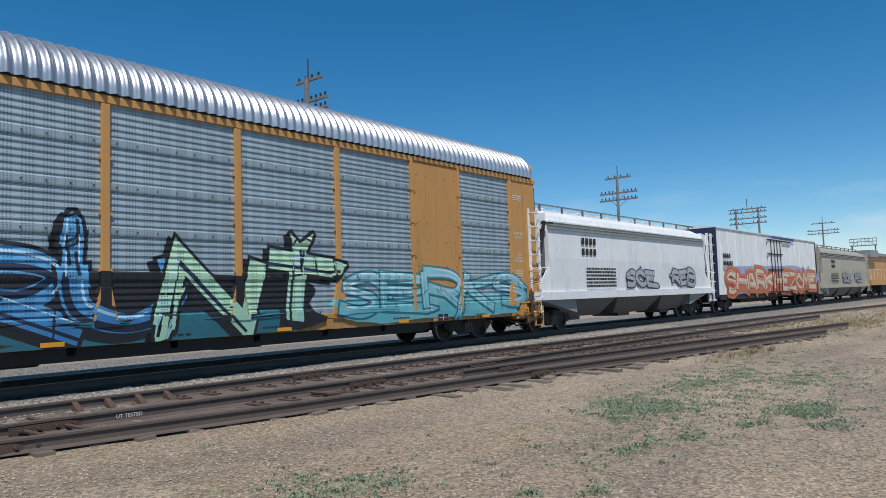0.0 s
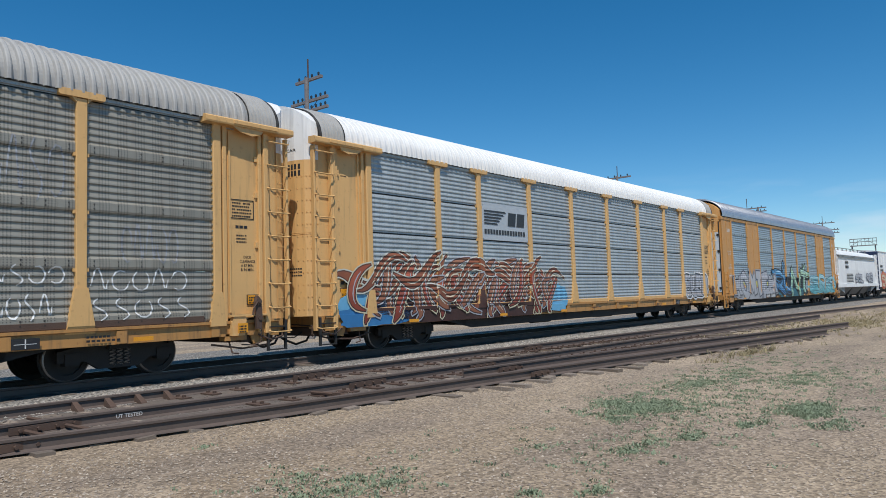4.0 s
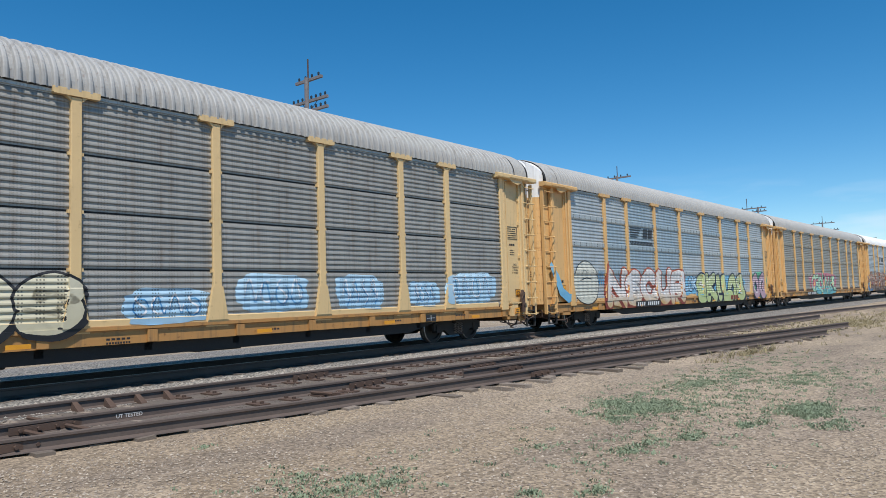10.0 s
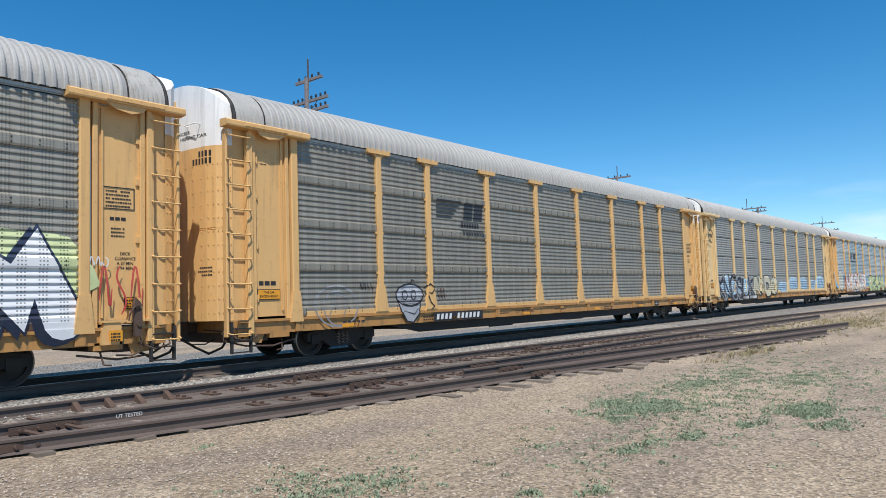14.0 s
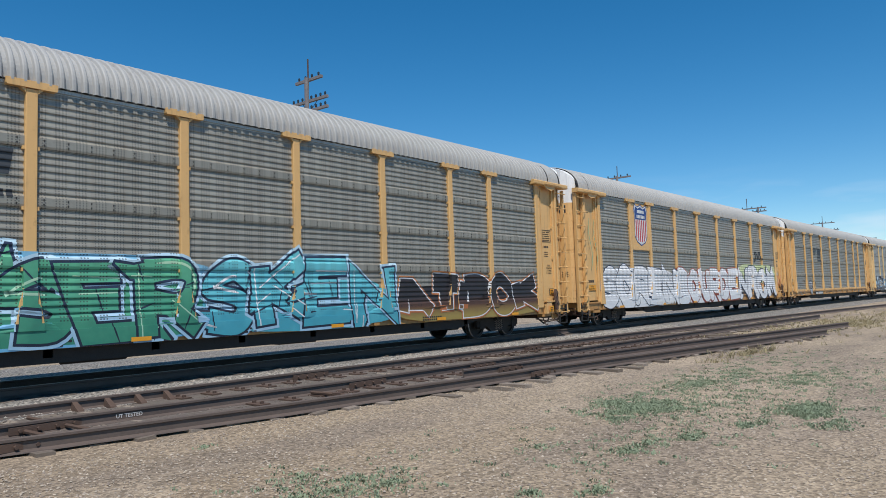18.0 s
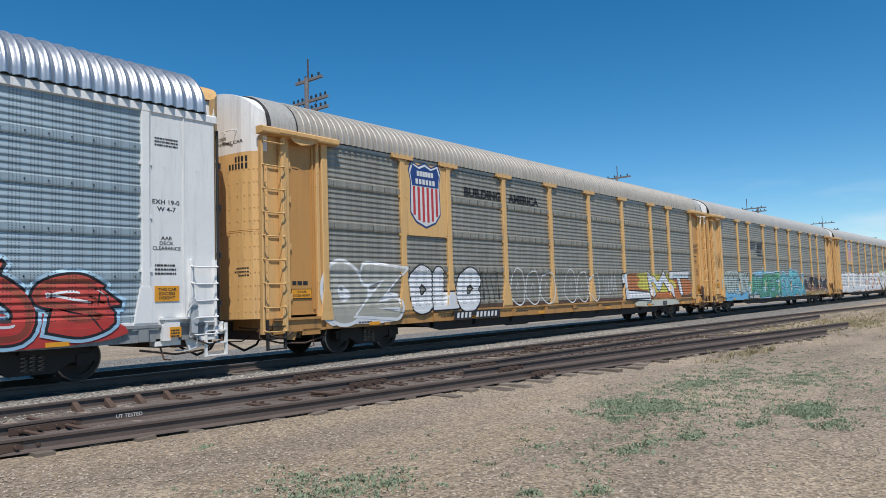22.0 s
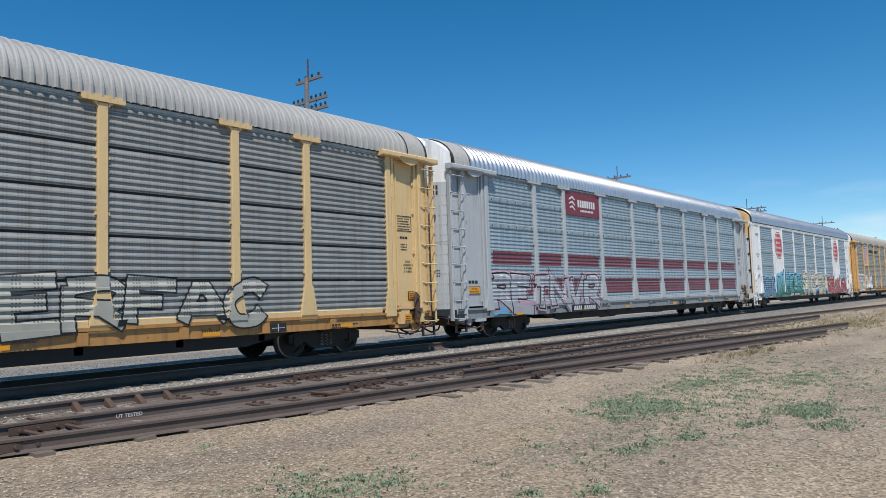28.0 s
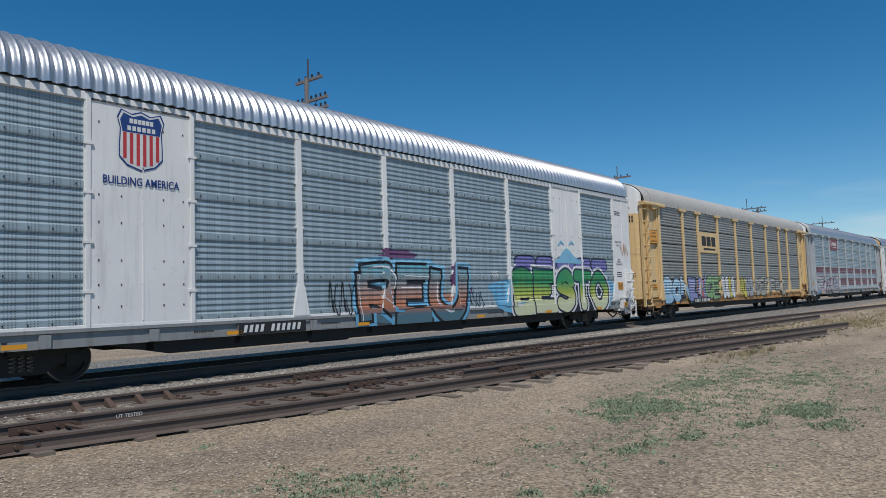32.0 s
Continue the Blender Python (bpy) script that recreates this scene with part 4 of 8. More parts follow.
def number_plate(coat, x0, x1, z0=0.70, z1=0.885, ground=True):
    coat.begin("number_panel")
    if ground:
        coat.add(block(x0 - 0.12, x1 + 0.12, z0 - 0.035, z1 + 0.03), INK, 0.034)
    w = x1 - x0
    coat.add(bar_row(x0, x0 + w * 0.36, z0 + 0.015, z1 - 0.015, 4, 0.58, 0.035), CHALK, 0.038)
    coat.add(bar_row(x0 + w * 0.45, x1, z0 + 0.015, z1 - 0.015, 6, 0.58, 0.035), CHALK, 0.038)


def rack_car(label, group_seed, body, sill, roof, screens, style="deep", head=None, door_mat=None, deep=0.062, kick_shade=None, foot=True, post_mat=None):
    """A covered rack car with T-headed posts, an end section with ladder and door at each end, and an arched roof."""
    head = head or WHITE
    door_mat = door_mat or body
    post_mat = post_mat or body
    car = thing("autorack_car", label, "railroad car", "cars of the freight train")
    part("side_sill", sill_mesh(sill, BLACK), car)
    part("centre_sill", belly_mesh(), car)
    part("roof", rib_roof(roof, deep, 0.84, deep > 0.07), car)
    # screens, bay by bay and row by row
    h, prof = screen_profile(style)
    edges = [-END + 0.05, *POSTS, END - 0.05]
    rows = round((TOP - DECK) / h)
    for i, (a, b) in enumerate(zip(edges, edges[1:])):
        for k in range(rows):
            mat = screens[0]
            if len(screens) > 1 and random.Random(group_seed * 97 + i * 7 + k).random() < 0.4:
                mat = screens[1]
            part("side_screen", screen_mesh(style, b - a - 0.03, mat), car, ((a + b) / 2, SIDE, DECK + k * h))
    for p in POSTS:
        part("post", post_mesh(post_mat, foot), car, (p, SIDE, 0))
    # top rail under the roof, seen between the posts' heads
    b = Mb()
    b.along([(SIDE + 0.02, TOP), (SIDE - 0.035, TOP + 0.02), (SIDE - 0.035, TOP + 0.10), (SIDE + 0.02, TOP + 0.13)], -HALF + 1.2, HALF - 1.2)
    b.box(-HALF + 1.2, HALF - 1.2, SIDE + 0.0, SIDE + 0.06, TOP - 0.05, TOP + 0.15)
    b.along([(-SIDE - 0.02, DECK), (-SIDE, DECK), (-SIDE, TOP + 0.15), (-SIDE - 0.02, TOP + 0.15)], -HALF + 0.3, HALF - 0.3)
    part("top_rail", b.mesh("top_rail", SCREEN_STEEL), car)
    b = Mb()
    b.along([(SIDE, DECK - 0.01), (SIDE - 0.04, DECK - 0.01), (SIDE - 0.05, DECK + 0.01), (SIDE - 0.05, DECK + 0.12), (SIDE - 0.02, DECK + 0.135), (SIDE, DECK + 0.135)], -0.5, 0.5)
    # some cars get a dark rail here that paints the shadow line along the sill
    low = b.mesh("kick_rail", kick_shade or post_mat)
    for a, b2 in zip(edges, edges[1:]):
        o = part("kick_rail", low, car, ((a + b2) / 2, 0, 0))
        o.scale = (b2 - a - 0.5, 1, 1)
    for s in (-1, 1):
        end_section(car, s, body, head, door_mat, group_seed)
    add_trucks(car, 10.2)
    add_ends(car, HALF + 0.2, group_seed)
    surf, zc, xc = surface_of(style, POSTS, foot=foot)
    return car, Coat(surf, zc, xc)


def end_words(e):
    """Lettering and stencil bars on the curved end wall, seen past the ladder."""
    def make():
        b = Mb()
        half = [(-1.47, 0.0), (-1.42, 0.17), (-1.3, 0.3), (-1.05, 0.4), (-0.5, 0.47), (0.0, 0.49), (1.5, 0.49)]
        def out(y):
            for (y0, d0), (y1, d1) in zip(half, half[1:]):
                if y0 <= y <= y1:
                    return d0 + (d1 - d0) * (y - y0) / (y1 - y0) + 0.006
            return 0.5
        for text, z0, z1, y0, y1 in (("EXCESS", 5.08, 5.15, -0.05, -0.55), ("HEIGHT CAR", 4.96, 5.03, -0.2, -1.1)):
            for f in text_faces(text, 0, 1, z0, z1, 0.01):
                b.face([(out(y0 + (y1 - y0) * x), y0 + (y1 - y0) * x, z) for x, z in f])
        for z, h, n in ((4.52, 0.13, 4), (4.36, 0.13, 6), (2.1, 0.035, 6), (2.02, 0.035, 7), (1.94, 0.035, 5)):
            for i in range(n):
                y, w = (-1.2 + i * 0.1, 0.06) if h > 0.1 else (-1.2 + i * 0.06, 0.045)
                b.face(((out(y), y, z), (out(y + w), y + w, z), (out(y + w), y + w, z + h), (out(y), y, z + h)))
        return b.mesh("stencil", INK)
    o = part("stencil", cached("end_words", make), e)
    o["kind"] = "stuff"


def end_section(car, s, body, head, door, seed):
    """Corner post, ladder, recessed side door with its header, and the end wall."""
    def door_mesh():
        b = Mb()
        b.box(-0.5, 0.5, 0.02, 0.06, DECK + 0.05, TOP + 0.02)
        return b.mesh("side_door", door)
    d = part("side_door", cached(("sdoor", door.name), door_mesh), car, (s * (END + 0.74), SIDE + 0.0, 0))
    def jamb():
        b = Mb()
        b.box(-0.05, 0.05, -0.05, 0.05, DECK - 0.05, TOP + 0.02, c=0.012)
        return b.mesh("door_jamb", body)
    for x in (-0.52 * s, 0.40 * s):
        part("door_jamb", cached(("jamb", body.name), jamb), d, (x, 0, 0))
    # a black strip stands for the dark, shaded slit at the door's edge
    def gap_strip():
        b = Mb()
        b.box(-0.025, 0.025, -0.012, 0.025, DECK, TOP)
        return b.mesh("door_seal", BLACK)
    part("door_seal", cached("gap_strip", gap_strip), d, (s * 0.475, 0, 0))
    def rib():
        b = Mb()
        b.box(-0.02, 0.02, -0.02, 0.03, 1.15, TOP - 0.1)
        return b.mesh("door_rib", door)
    part("door_rib", cached(("drib", door.name), rib), d, (-s * 0.38, 0, 0))
    def hinge():
        b = Mb()
        b.box(-0.05, 0.05, -0.015, 0.03, -0.06, 0.06)
        b.tube([(0.03, -0.01, -0.09), (0.03, -0.01, 0.09)], 0.014, 6)
        return b.mesh("hinge", body)
    for z in (1.45, 2.6, 3.7, 4.5):
        part("hinge", cached(("hinge", body.name), hinge), d, (s * 0.33, 0, z))
    def marks():
        b = Mb()
        def line(text, x0, x1, z, h):
            for f in text_faces(text, x0, x1, z, z + h, 0.008):
                b.face([(x, 0.014, zz) for x, zz in f])
        if s > 0:
            for x0, x1, z0, z1 in ((-0.36, 0.26, 3.16, 3.175), (-0.36, 0.26, 3.56, 3.575), (-0.36, -0.345, 3.16, 3.575), (0.245, 0.26, 3.16, 3.575)):
                b.box(x0, x1, 0.008, 0.02, z0, z1)
            bars(b, -0.3, 0.2, 3.48, 0.03, 0.014, 5, 0.04, 3)
            bars(b, -0.22, 0.1, 2.95, 0.06, 0.014, 1, 0.05, 5)
            bars(b, -0.2, 0.06, 2.78, 0.03, 0.014, 3, 0.04, 6)
            for k, (text, w) in enumerate((("DECK", 0.1), ("CLEARANCE", 0.2), ("A 87 MIN.", 0.17), ("B 94 MIN.", 0.17))):
                line(text, 0.08 - w, 0.08 + w, 2.3 - k * 0.09, 0.06)
        else:
            bars(b, -0.26, 0.2, 1.72, 0.09, 0.014, 1, 0.05, 5)
            bars(b, -0.2, 0.0, 4.42, 0.02, 0.014, 1, 0.05, 5)
        return b.mesh("stencil", INK)
    o = part("stencil", cached(("door_marks", s), marks), d)
    o["kind"] = "stuff"
    def tag():
        b = Mb()
        b.box(-0.2, 0.2, 0.0, 0.02, 1.3, 1.52, 1)
        b.box(-0.185, 0.185, -0.004, 0.0, 1.315, 1.505, 0)
        bars(b, -0.16, 0.16, 1.44, 0.03, -0.008, 3, 0.025, 9, 1)
        return b.mesh("notice_plate", [REFLECT, INK])
    def notice():
        b = Mb()
        b.box(-0.31, 0.31, 0.0, 0.02, 1.4, 1.63, 1)
        b.box(-0.295, 0.295, -0.004, 0.0, 1.415, 1.615, 0)
        for text, x, z in (("THIS CAR", 0.14, 1.535), ("EXCESS HEIGHT", 0.25, 1.45)):
            for f in text_faces(text, -x, x, z, z + 0.05, 0.008):
                b.face([(q, -0.007, zz) for q, zz in f], 1)
        return b.mesh("notice_plate", [REFLECT, INK])
    if s > 0:
        part("notice_plate", cached("door_tag", tag), d, (0.25, 0, 0))
    else:
        part("notice_plate", cached("notice", notice), d)
    def hdr():
        b = Mb()
        b.along([(SIDE + 0.02, TOP - 0.02), (SIDE - 0.23, TOP - 0.01), (SIDE - 0.24, TOP + 0.02), (SIDE - 0.24, TOP + 0.11), (SIDE - 0.2, TOP + 0.14), (SIDE + 0.02, TOP + 0.15)], -1.08, 1.22)
        b.box(-0.4, 0.75, SIDE - 0.26, SIDE - 0.235, TOP + 0.03, TOP + 0.1, c=0.008)
        b.slab([(-0.42, TOP - 0.01), (0.4, TOP - 0.01), (0.34, TOP - 0.1), (0.1, TOP - 0.17), (-0.2, TOP - 0.12)], SIDE - 0.2, SIDE - 0.18)
        return b.mesh("door_header", body)
    hd = part("door_header", cached(("hdr", body.name), hdr), car, (s * (END + 0.74), 0, 0))
    if s < 0:
        hd.scale = (-1, 1, 1)
    def corner():
        b = Mb()
        b.box(-0.1, 0.1, SIDE - 0.085, SIDE + 0.1, DECK - 0.1, TOP + 0.02, c=0.02)
        b.slab([(-0.2, DECK - 0.1), (0.18, DECK - 0.1), (0.1, DECK + 0.6), (-0.1, DECK + 0.6)], SIDE - 0.1, SIDE)
        return b.mesh("end_post", body)
    part("end_post", cached(("cpost", body.name), corner), car, (s * (END + 0.02), 0, 0))
    def angle():
        b = Mb()
        b.along([(SIDE + 0.4, DECK - 0.3), (SIDE + 0.06, DECK - 0.3), (SIDE + 0.06, TOP + 0.1), (SIDE + 0.4, TOP + 0.1)], 0.0, 0.42)
        b.box(-0.1, 0.0, SIDE - 0.1, SIDE + 0.1, DECK - 0.3, TOP, c=0.012)
        return b.mesh("corner_panel", body)
    cp = part("corner_panel", cached(("angle", body.name), angle), car, (s * (END + 1.31), 0, 0))
    if s < 0:
        cp.scale = (-1, 1, 1)
    lad = part("ladder", ladder_mesh(body, 9, DECK - 0.28, TOP - 0.2), car, (s * 13.64, SIDE - 0.04, 0))
    if s < 0:
        lad.scale = (-1, 1, 1)
    e = part("end_wall", end_wall_mesh(body, head, 4.74), car, (s * (HALF - 0.05), 0, 0))
    if s < 0:
        e.scale = (-1, 1, 1)
        end_words(e)
    def cover():
        b = Mb()
        cols = [(0.0, 0.012)]
        for i in range(7):
            a = 0.03 + i * 0.1
            cols += [(a, 0.012), (a + 0.025, 0.05), (a + 0.06, 0.05), (a + 0.085, 0.012)]
        cols += [(0.76, 0.012), (0.80, -0.03)]
        m = len(ARC)
        for x, dd in cols:
            for y, z in ARC:
                an = math.atan2(z - 5.1, y)
                b.v.append((x, y + math.cos(an) * dd, z + math.sin(an) * dd))
        for i in range(len(cols) - 1):
            for k in range(m - 1):
                b.f.append((i * m + k + 1, i * m + k, (i + 1) * m + k, (i + 1) * m + k + 1))
                b.m.append(0)
        b.tube([(0.80, y * 1.0, z - 0.02) for y, z in ARC], 0.045, 6, 1)
        b.tube([(0.0, y * 1.01, z + 0.02) for y, z in ARC], 0.016, 5, 1)
        return b.mesh("roof_end", [ROOF_GREY if seed % 3 != 1 else ROOF_DIRTY, RUBBER])
    c = part("roof_end", cached(("roofend", seed % 3 != 1), cover), car, (s * (HALF - 0.86), 0, 0))
    if s < 0:
        c.scale = (-1, 1, 1)
    end_gear(car, s, body)


def end_gear(car, s, body, step=BLACK):
    """Winch bracket with its wheel and chain, sill steps and the clutter under the platform."""
    def steps():
        b = Mb()
        for x in (-0.24, 0.24):
            b.box(x - 0.025, x + 0.025, SIDE - 0.09, SIDE - 0.03, 0.28, 0.95)
        for z in (0.3, 0.55, 0.8):
            b.box(-0.24, 0.24, SIDE - 0.1, SIDE - 0.02, z - 0.012, z + 0.012)
        return b.mesh("sill_step", step)
    part("sill_step", cached(("step", step.name), steps), car, (s * 13.58, 0, 0))
    plate = SILL_YELLOW if body is not WHITE and body is not GREY_PAINT else body
    def platform():
        b = Mb()
        b.box(-1.2, 0.42, SIDE + 0.0, -0.2, 0.72, 0.975, c=0.02)
        b.box(-1.15, -0.6, SIDE - 0.03, SIDE + 0.2, 0.56, 0.7, c=0.015)
        b.slab([(-0.5, 0.72), (0.1, 0.72), (0.0, 0.5), (-0.4, 0.46)], SIDE + 0.02, SIDE + 0.06)
        b.box(-0.2, 0.25, SIDE - 0.05, SIDE + 0.2, 0.62, 0.7, c=0.01)
        return b.mesh("platform", plate)
    o = part("platform", cached(("platform", plate.name), platform), car, (s * 13.4, 0, 0))
    if s < 0:
        o.scale = (-1, 1, 1)
    def under():
        b = Mb()
        b.box(-0.55, 0.3, SIDE + 0.12, SIDE + 0.3, 0.5, 0.68)
        b.box(-0.7, 0.4, -1.1, 1.1, 0.5, 0.7)
        b.tube([(-1.3, SIDE + 0.1, 0.5), (-0.6, SIDE, 0.38), (0.1, SIDE + 0.05, 0.42), (0.5, SIDE + 0.3, 0.55)], 0.022, 6)
        b.tube([(-0.9, SIDE + 0.1, 0.62), (-0.85, SIDE, 0.3), (-0.7, SIDE, 0.28)], 0.018, 6)
        b.tube([(-0.2, SIDE - 0.02, 0.66), (0.1, SIDE - 0.1, 0.52), (0.42, SIDE - 0.08, 0.6), (0.5, SIDE + 0.1, 0.8)], 0.02, 6)
        return b.mesh("end_rigging", RUSTY)
    o = part("end_rigging", cached("underend", under), car, (s * 13.3, 0, 0))
    if s < 0:
        o.scale = (-1, 1, 1)
    if s > 0:
        def winch():
            b = Mb()
            b.slab([(-0.62, 0.66), (-0.3, 0.66), (-0.26, 0.98), (-0.3, 1.1), (-0.55, 1.1), (-0.62, 0.95)], SIDE - 0.14, SIDE - 0.03)
            b.box(-0.64, 0.3, SIDE - 0.16, SIDE - 0.02, 1.06, 1.1)
            b.box(0.1, 0.16, SIDE - 0.1, SIDE - 0.02, 0.7, 1.5, c=0.01)
            return b.mesh("winch_bracket", body)
        w = part("winch_bracket", cached(("winch", body.name), winch), car, (END + 0.93, 0, 0))
        def ratchet():
            b = Mb()
            b.slab([(-0.02, 0.78), (0.1, 0.78), (0.12, 1.2), (0.08, 1.42), (0.0, 1.5), (-0.05, 1.36), (-0.05, 1.1)], SIDE - 0.19, SIDE - 0.1)
            b.tube([(0.02, SIDE - 0.21, 1.36), (0.02, SIDE - 0.19, 1.36)], 0.075, 12)
            b.tube([(0.06, SIDE - 0.21, 1.02), (0.06, SIDE - 0.19, 1.02)], 0.06, 12)
            b.tube([(0.02, SIDE - 0.23, 1.36), (0.02, SIDE - 0.1, 1.36)], 0.025, 8)
            b.tube([(-0.03, SIDE - 0.22, 1.36), (-0.14, SIDE - 0.23, 1.22), (-0.16, SIDE - 0.22, 1.08)], 0.018, 5)
            for i in range(9):
                z = 0.98 - i * 0.055
                b.tube([(0.1 + 0.012 * (i % 2), SIDE - 0.17, z), (0.1 - 0.012 * (i % 2), SIDE - 0.15, z - 0.045)], 0.014, 5)
            b.tube([(0.1, SIDE - 0.15, 0.5), (-0.05, SIDE - 0.1, 0.44), (-0.3, SIDE, 0.46)], 0.016, 5)
            return b.mesh("winch_gear", RUSTY if body is not WHITE else GREY_PAINT)
        part("winch_gear", cached(("ratchet", body is WHITE), ratchet), w)
        def flag():
            b = Mb()
            b.box(-0.52, -0.28, SIDE - 0.215, SIDE - 0.2, 0.72, 0.92)
            bars(b, -0.5, -0.3, 0.84, 0.03, SIDE - 0.219, 3, 0.025, 8, 1)
            return b.mesh("notice_plate", [REFLECT, INK])
        part("notice_plate", cached("winchflag", flag), w)


def door_car(label, seed, body, sill, roof, screens, doors, head):
    """A taller rack car with flush slim posts, plain sheet doors, smooth closed ends and a deep-ribbed roof."""
    car = thing("autorack_car", label, "railroad car", "cars of the freight train")
    part("side_sill", sill_mesh(sill, BLACK), car)
    part("centre_sill", belly_mesh(), car)
    part("roof", rib_roof(roof, 0.085, 0.35, True), car, (0, 0, 0.09))
    style = "fine"
    h, prof = screen_profile(style)
    edges = sorted({-END, END, -4.36, -1.45, 1.45, 4.36, *[e for d in doors for e in d]})
    bays = [(a, b) for a, b in zip(edges, edges[1:])]
    rows = round((TOP - DECK) / h)
    for i, (a, b) in enumerate(bays):
        if any(abs(a - d[0]) < 0.01 for d in doors):
            def dm(w=b - a):
                m = Mb()
                m.box(-w / 2 - 0.07, w / 2 + 0.07, -0.045, 0.03, DECK - 0.02, TOP + 0.1)
                m.box(-0.012, 0.012, -0.058, -0.04, DECK + 0.1, TOP - 0.2)
                for x in (-w / 2, w / 2):
                    m.box(x - 0.05, x + 0.05, -0.075, -0.04, DECK, TOP + 0.1, c=0.01)
                    for k in range(4):
                        z = 1.6 + k * 0.9
                        m.box(x - 0.09, x + 0.09, -0.085, -0.04, z, z + 0.05)
                m.box(-w / 2, w / 2, -0.06, -0.04, TOP + 0.0, TOP + 0.04)
                for z in (1.35, 1.75, 2.2, 2.9, 3.4, 4.75):
                    for k in range(5):
                        x = -w / 2 + 0.2 + k * (w - 0.4) / 4
                        m.box(x - 0.012, x + 0.012, -0.053, -0.04, z - 0.018, z + 0.018, 1)
                return m.mesh("plate_door", [body, RUSTY])
            part("plate_door", cached(("pdoor", round(b - a, 2), body.name), dm), car, ((a + b) / 2, SIDE, 0))
            continue
        for k in range(rows):
            part("side_screen", screen_mesh(style, b - a - 0.02, screens[0]), car, ((a + b) / 2, SIDE, DECK + k * h))
    for p in (-4.36, -1.45, 1.45, 4.36, -END, END):
        part("post", post_mesh(body, True, 0.17, 0.07, False), car, (p, SIDE, 0))
    b = Mb()
    b.along([(SIDE + 0.02, TOP - 0.02), (SIDE - 0.06, TOP), (SIDE - 0.06, TOP + 0.13), (SIDE - 0.03, TOP + 0.16), (SIDE + 0.02, TOP + 0.16)], -TALL_HALF - 0.1, TALL_HALF + 0.1)
    b.along([(-SIDE - 0.02, DECK), (-SIDE, DECK), (-SIDE, TOP + 0.15), (-SIDE - 0.02, TOP + 0.15)], -TALL_HALF + 0.1, TALL_HALF - 0.1)
    part("fascia", b.mesh("fascia", body), car)
    b = Mb()
    b.along([(SIDE + 0.01, DECK - 0.02), (SIDE - 0.05, DECK), (SIDE - 0.05, DECK + 0.05), (SIDE + 0.01, DECK + 0.07)], -END, END)
    part("lower_rail", b.mesh("lower_rail", body), car)
    for s in (-1, 1):
        def sheet():
            m = Mb()
            m.box(-0.36, 0.36, -0.03, 0.05, DECK - 0.05, TOP + 0.1)
            m.box(-0.37, -0.34, -0.045, -0.028, DECK, TOP)
            return m.mesh("end_sheet", body)
        sh = part("end_sheet", cached(("esheet", body.name), sheet), car, (s * (END + 0.45), SIDE, 0))
        part("end_sheet", cached(("esheet", body.name), sheet), car, (s * (END + 1.18), SIDE - 0.004, 0))
        ink = CHALK if body is ORANGE else INK
        def wr():
            m = Mb()
            for text, z, h, x0, x1 in (("EXH 19-0", 3.32, 0.09, -0.3, 0.28), ("W 4-7", 3.18, 0.09, -0.2, 0.2), ("AAR", 2.62, 0.07, -0.12, 0.12), ("DECK", 2.52, 0.07, -0.15, 0.15), ("CLEARANCE", 2.42, 0.07, -0.3, 0.3)):
                for f in text_faces(text, x0, x1, z, z + h, 0.01):
                    m.face([(x, -0.036, zz) for x, zz in f])
            bars(m, -0.25, 0.25, 4.6, 0.035, -0.036, 3, 0.03, 12)
            bars(m, -0.25, 0.2, 2.1, 0.04, -0.036, 3, 0.04, 14)
            return m.mesh("stencil", ink)
        o = part("stencil", cached(("esten", body.name), wr), sh)
        o["kind"] = "stuff"
        def note():
            m = Mb()
            m.box(-0.26, 0.26, -0.046, -0.034, 1.42, 1.72, 0)
            for text, z, x0, x1 in (("THIS CAR", 1.62, -0.2, 0.2), ("EXCESS", 1.54, -0.17, 0.17), ("HEIGHT", 1.46, -0.17, 0.17)):
                for f in text_faces(text, x0, x1, z, z + 0.06, 0.01):
                    m.face([(x, -0.05, zz) for x, zz in f], 1)
            return m.mesh("notice_plate", [REFLECT, INK])
        if s > 0:
            part("notice_plate", cached("tallnote", note), sh)
        part("ladder", ladder_mesh(body, 5, 0.75, 2.1), car, (s * (END + 1.24), SIDE - 0.05, 0))
        e = part("end_wall", end_wall_mesh(head, head, 4.45), car, (s * (TALL_HALF - 0.02), 0, 0))
        end_gear(car, s, body, body)
        if s < 0:
            e.scale = (-1, 1, 1)
        def guard():
            m = Mb()
            m.along([(SIDE + 0.05, 5.1), (SIDE + 0.05, 5.24), (-1.42, 5.6), (-1.15, 5.94), (-0.62, 6.16), (0, 6.24), (0, 6.1), (-1.3, 5.1)], -0.42, 0.12)
            return m.mesh("roof_cap", body)
        g = part("roof_cap", cached(("cap", body.name), guard), car, (s * TALL_HALF, 0, 0))
        if s < 0:
            g.scale = (-1, 1, 1)
        def pipes():
            m = Mb()
            wall = [(-1.47, 0.0), (-1.42, 0.17), (-1.3, 0.3), (-1.05, 0.4), (-0.5, 0.47)]
            for (y0, d0), (y1, d1) in zip(wall[1:], wall[2:]):
                m.hexa(((d0, y0, 1.15), (d0 + 0.03, y0, 1.15), (d1 + 0.03, y1, 1.15), (d1, y1, 1.15)), ((d0, y0, 4.4), (d0 + 0.03, y0, 4.4), (d1 + 0.03, y1, 4.4), (d1, y1, 4.4)))
            m.tube([(0.2, -1.44, 1.0), (0.2, -1.44, 5.0)], 0.03, 6, 1)
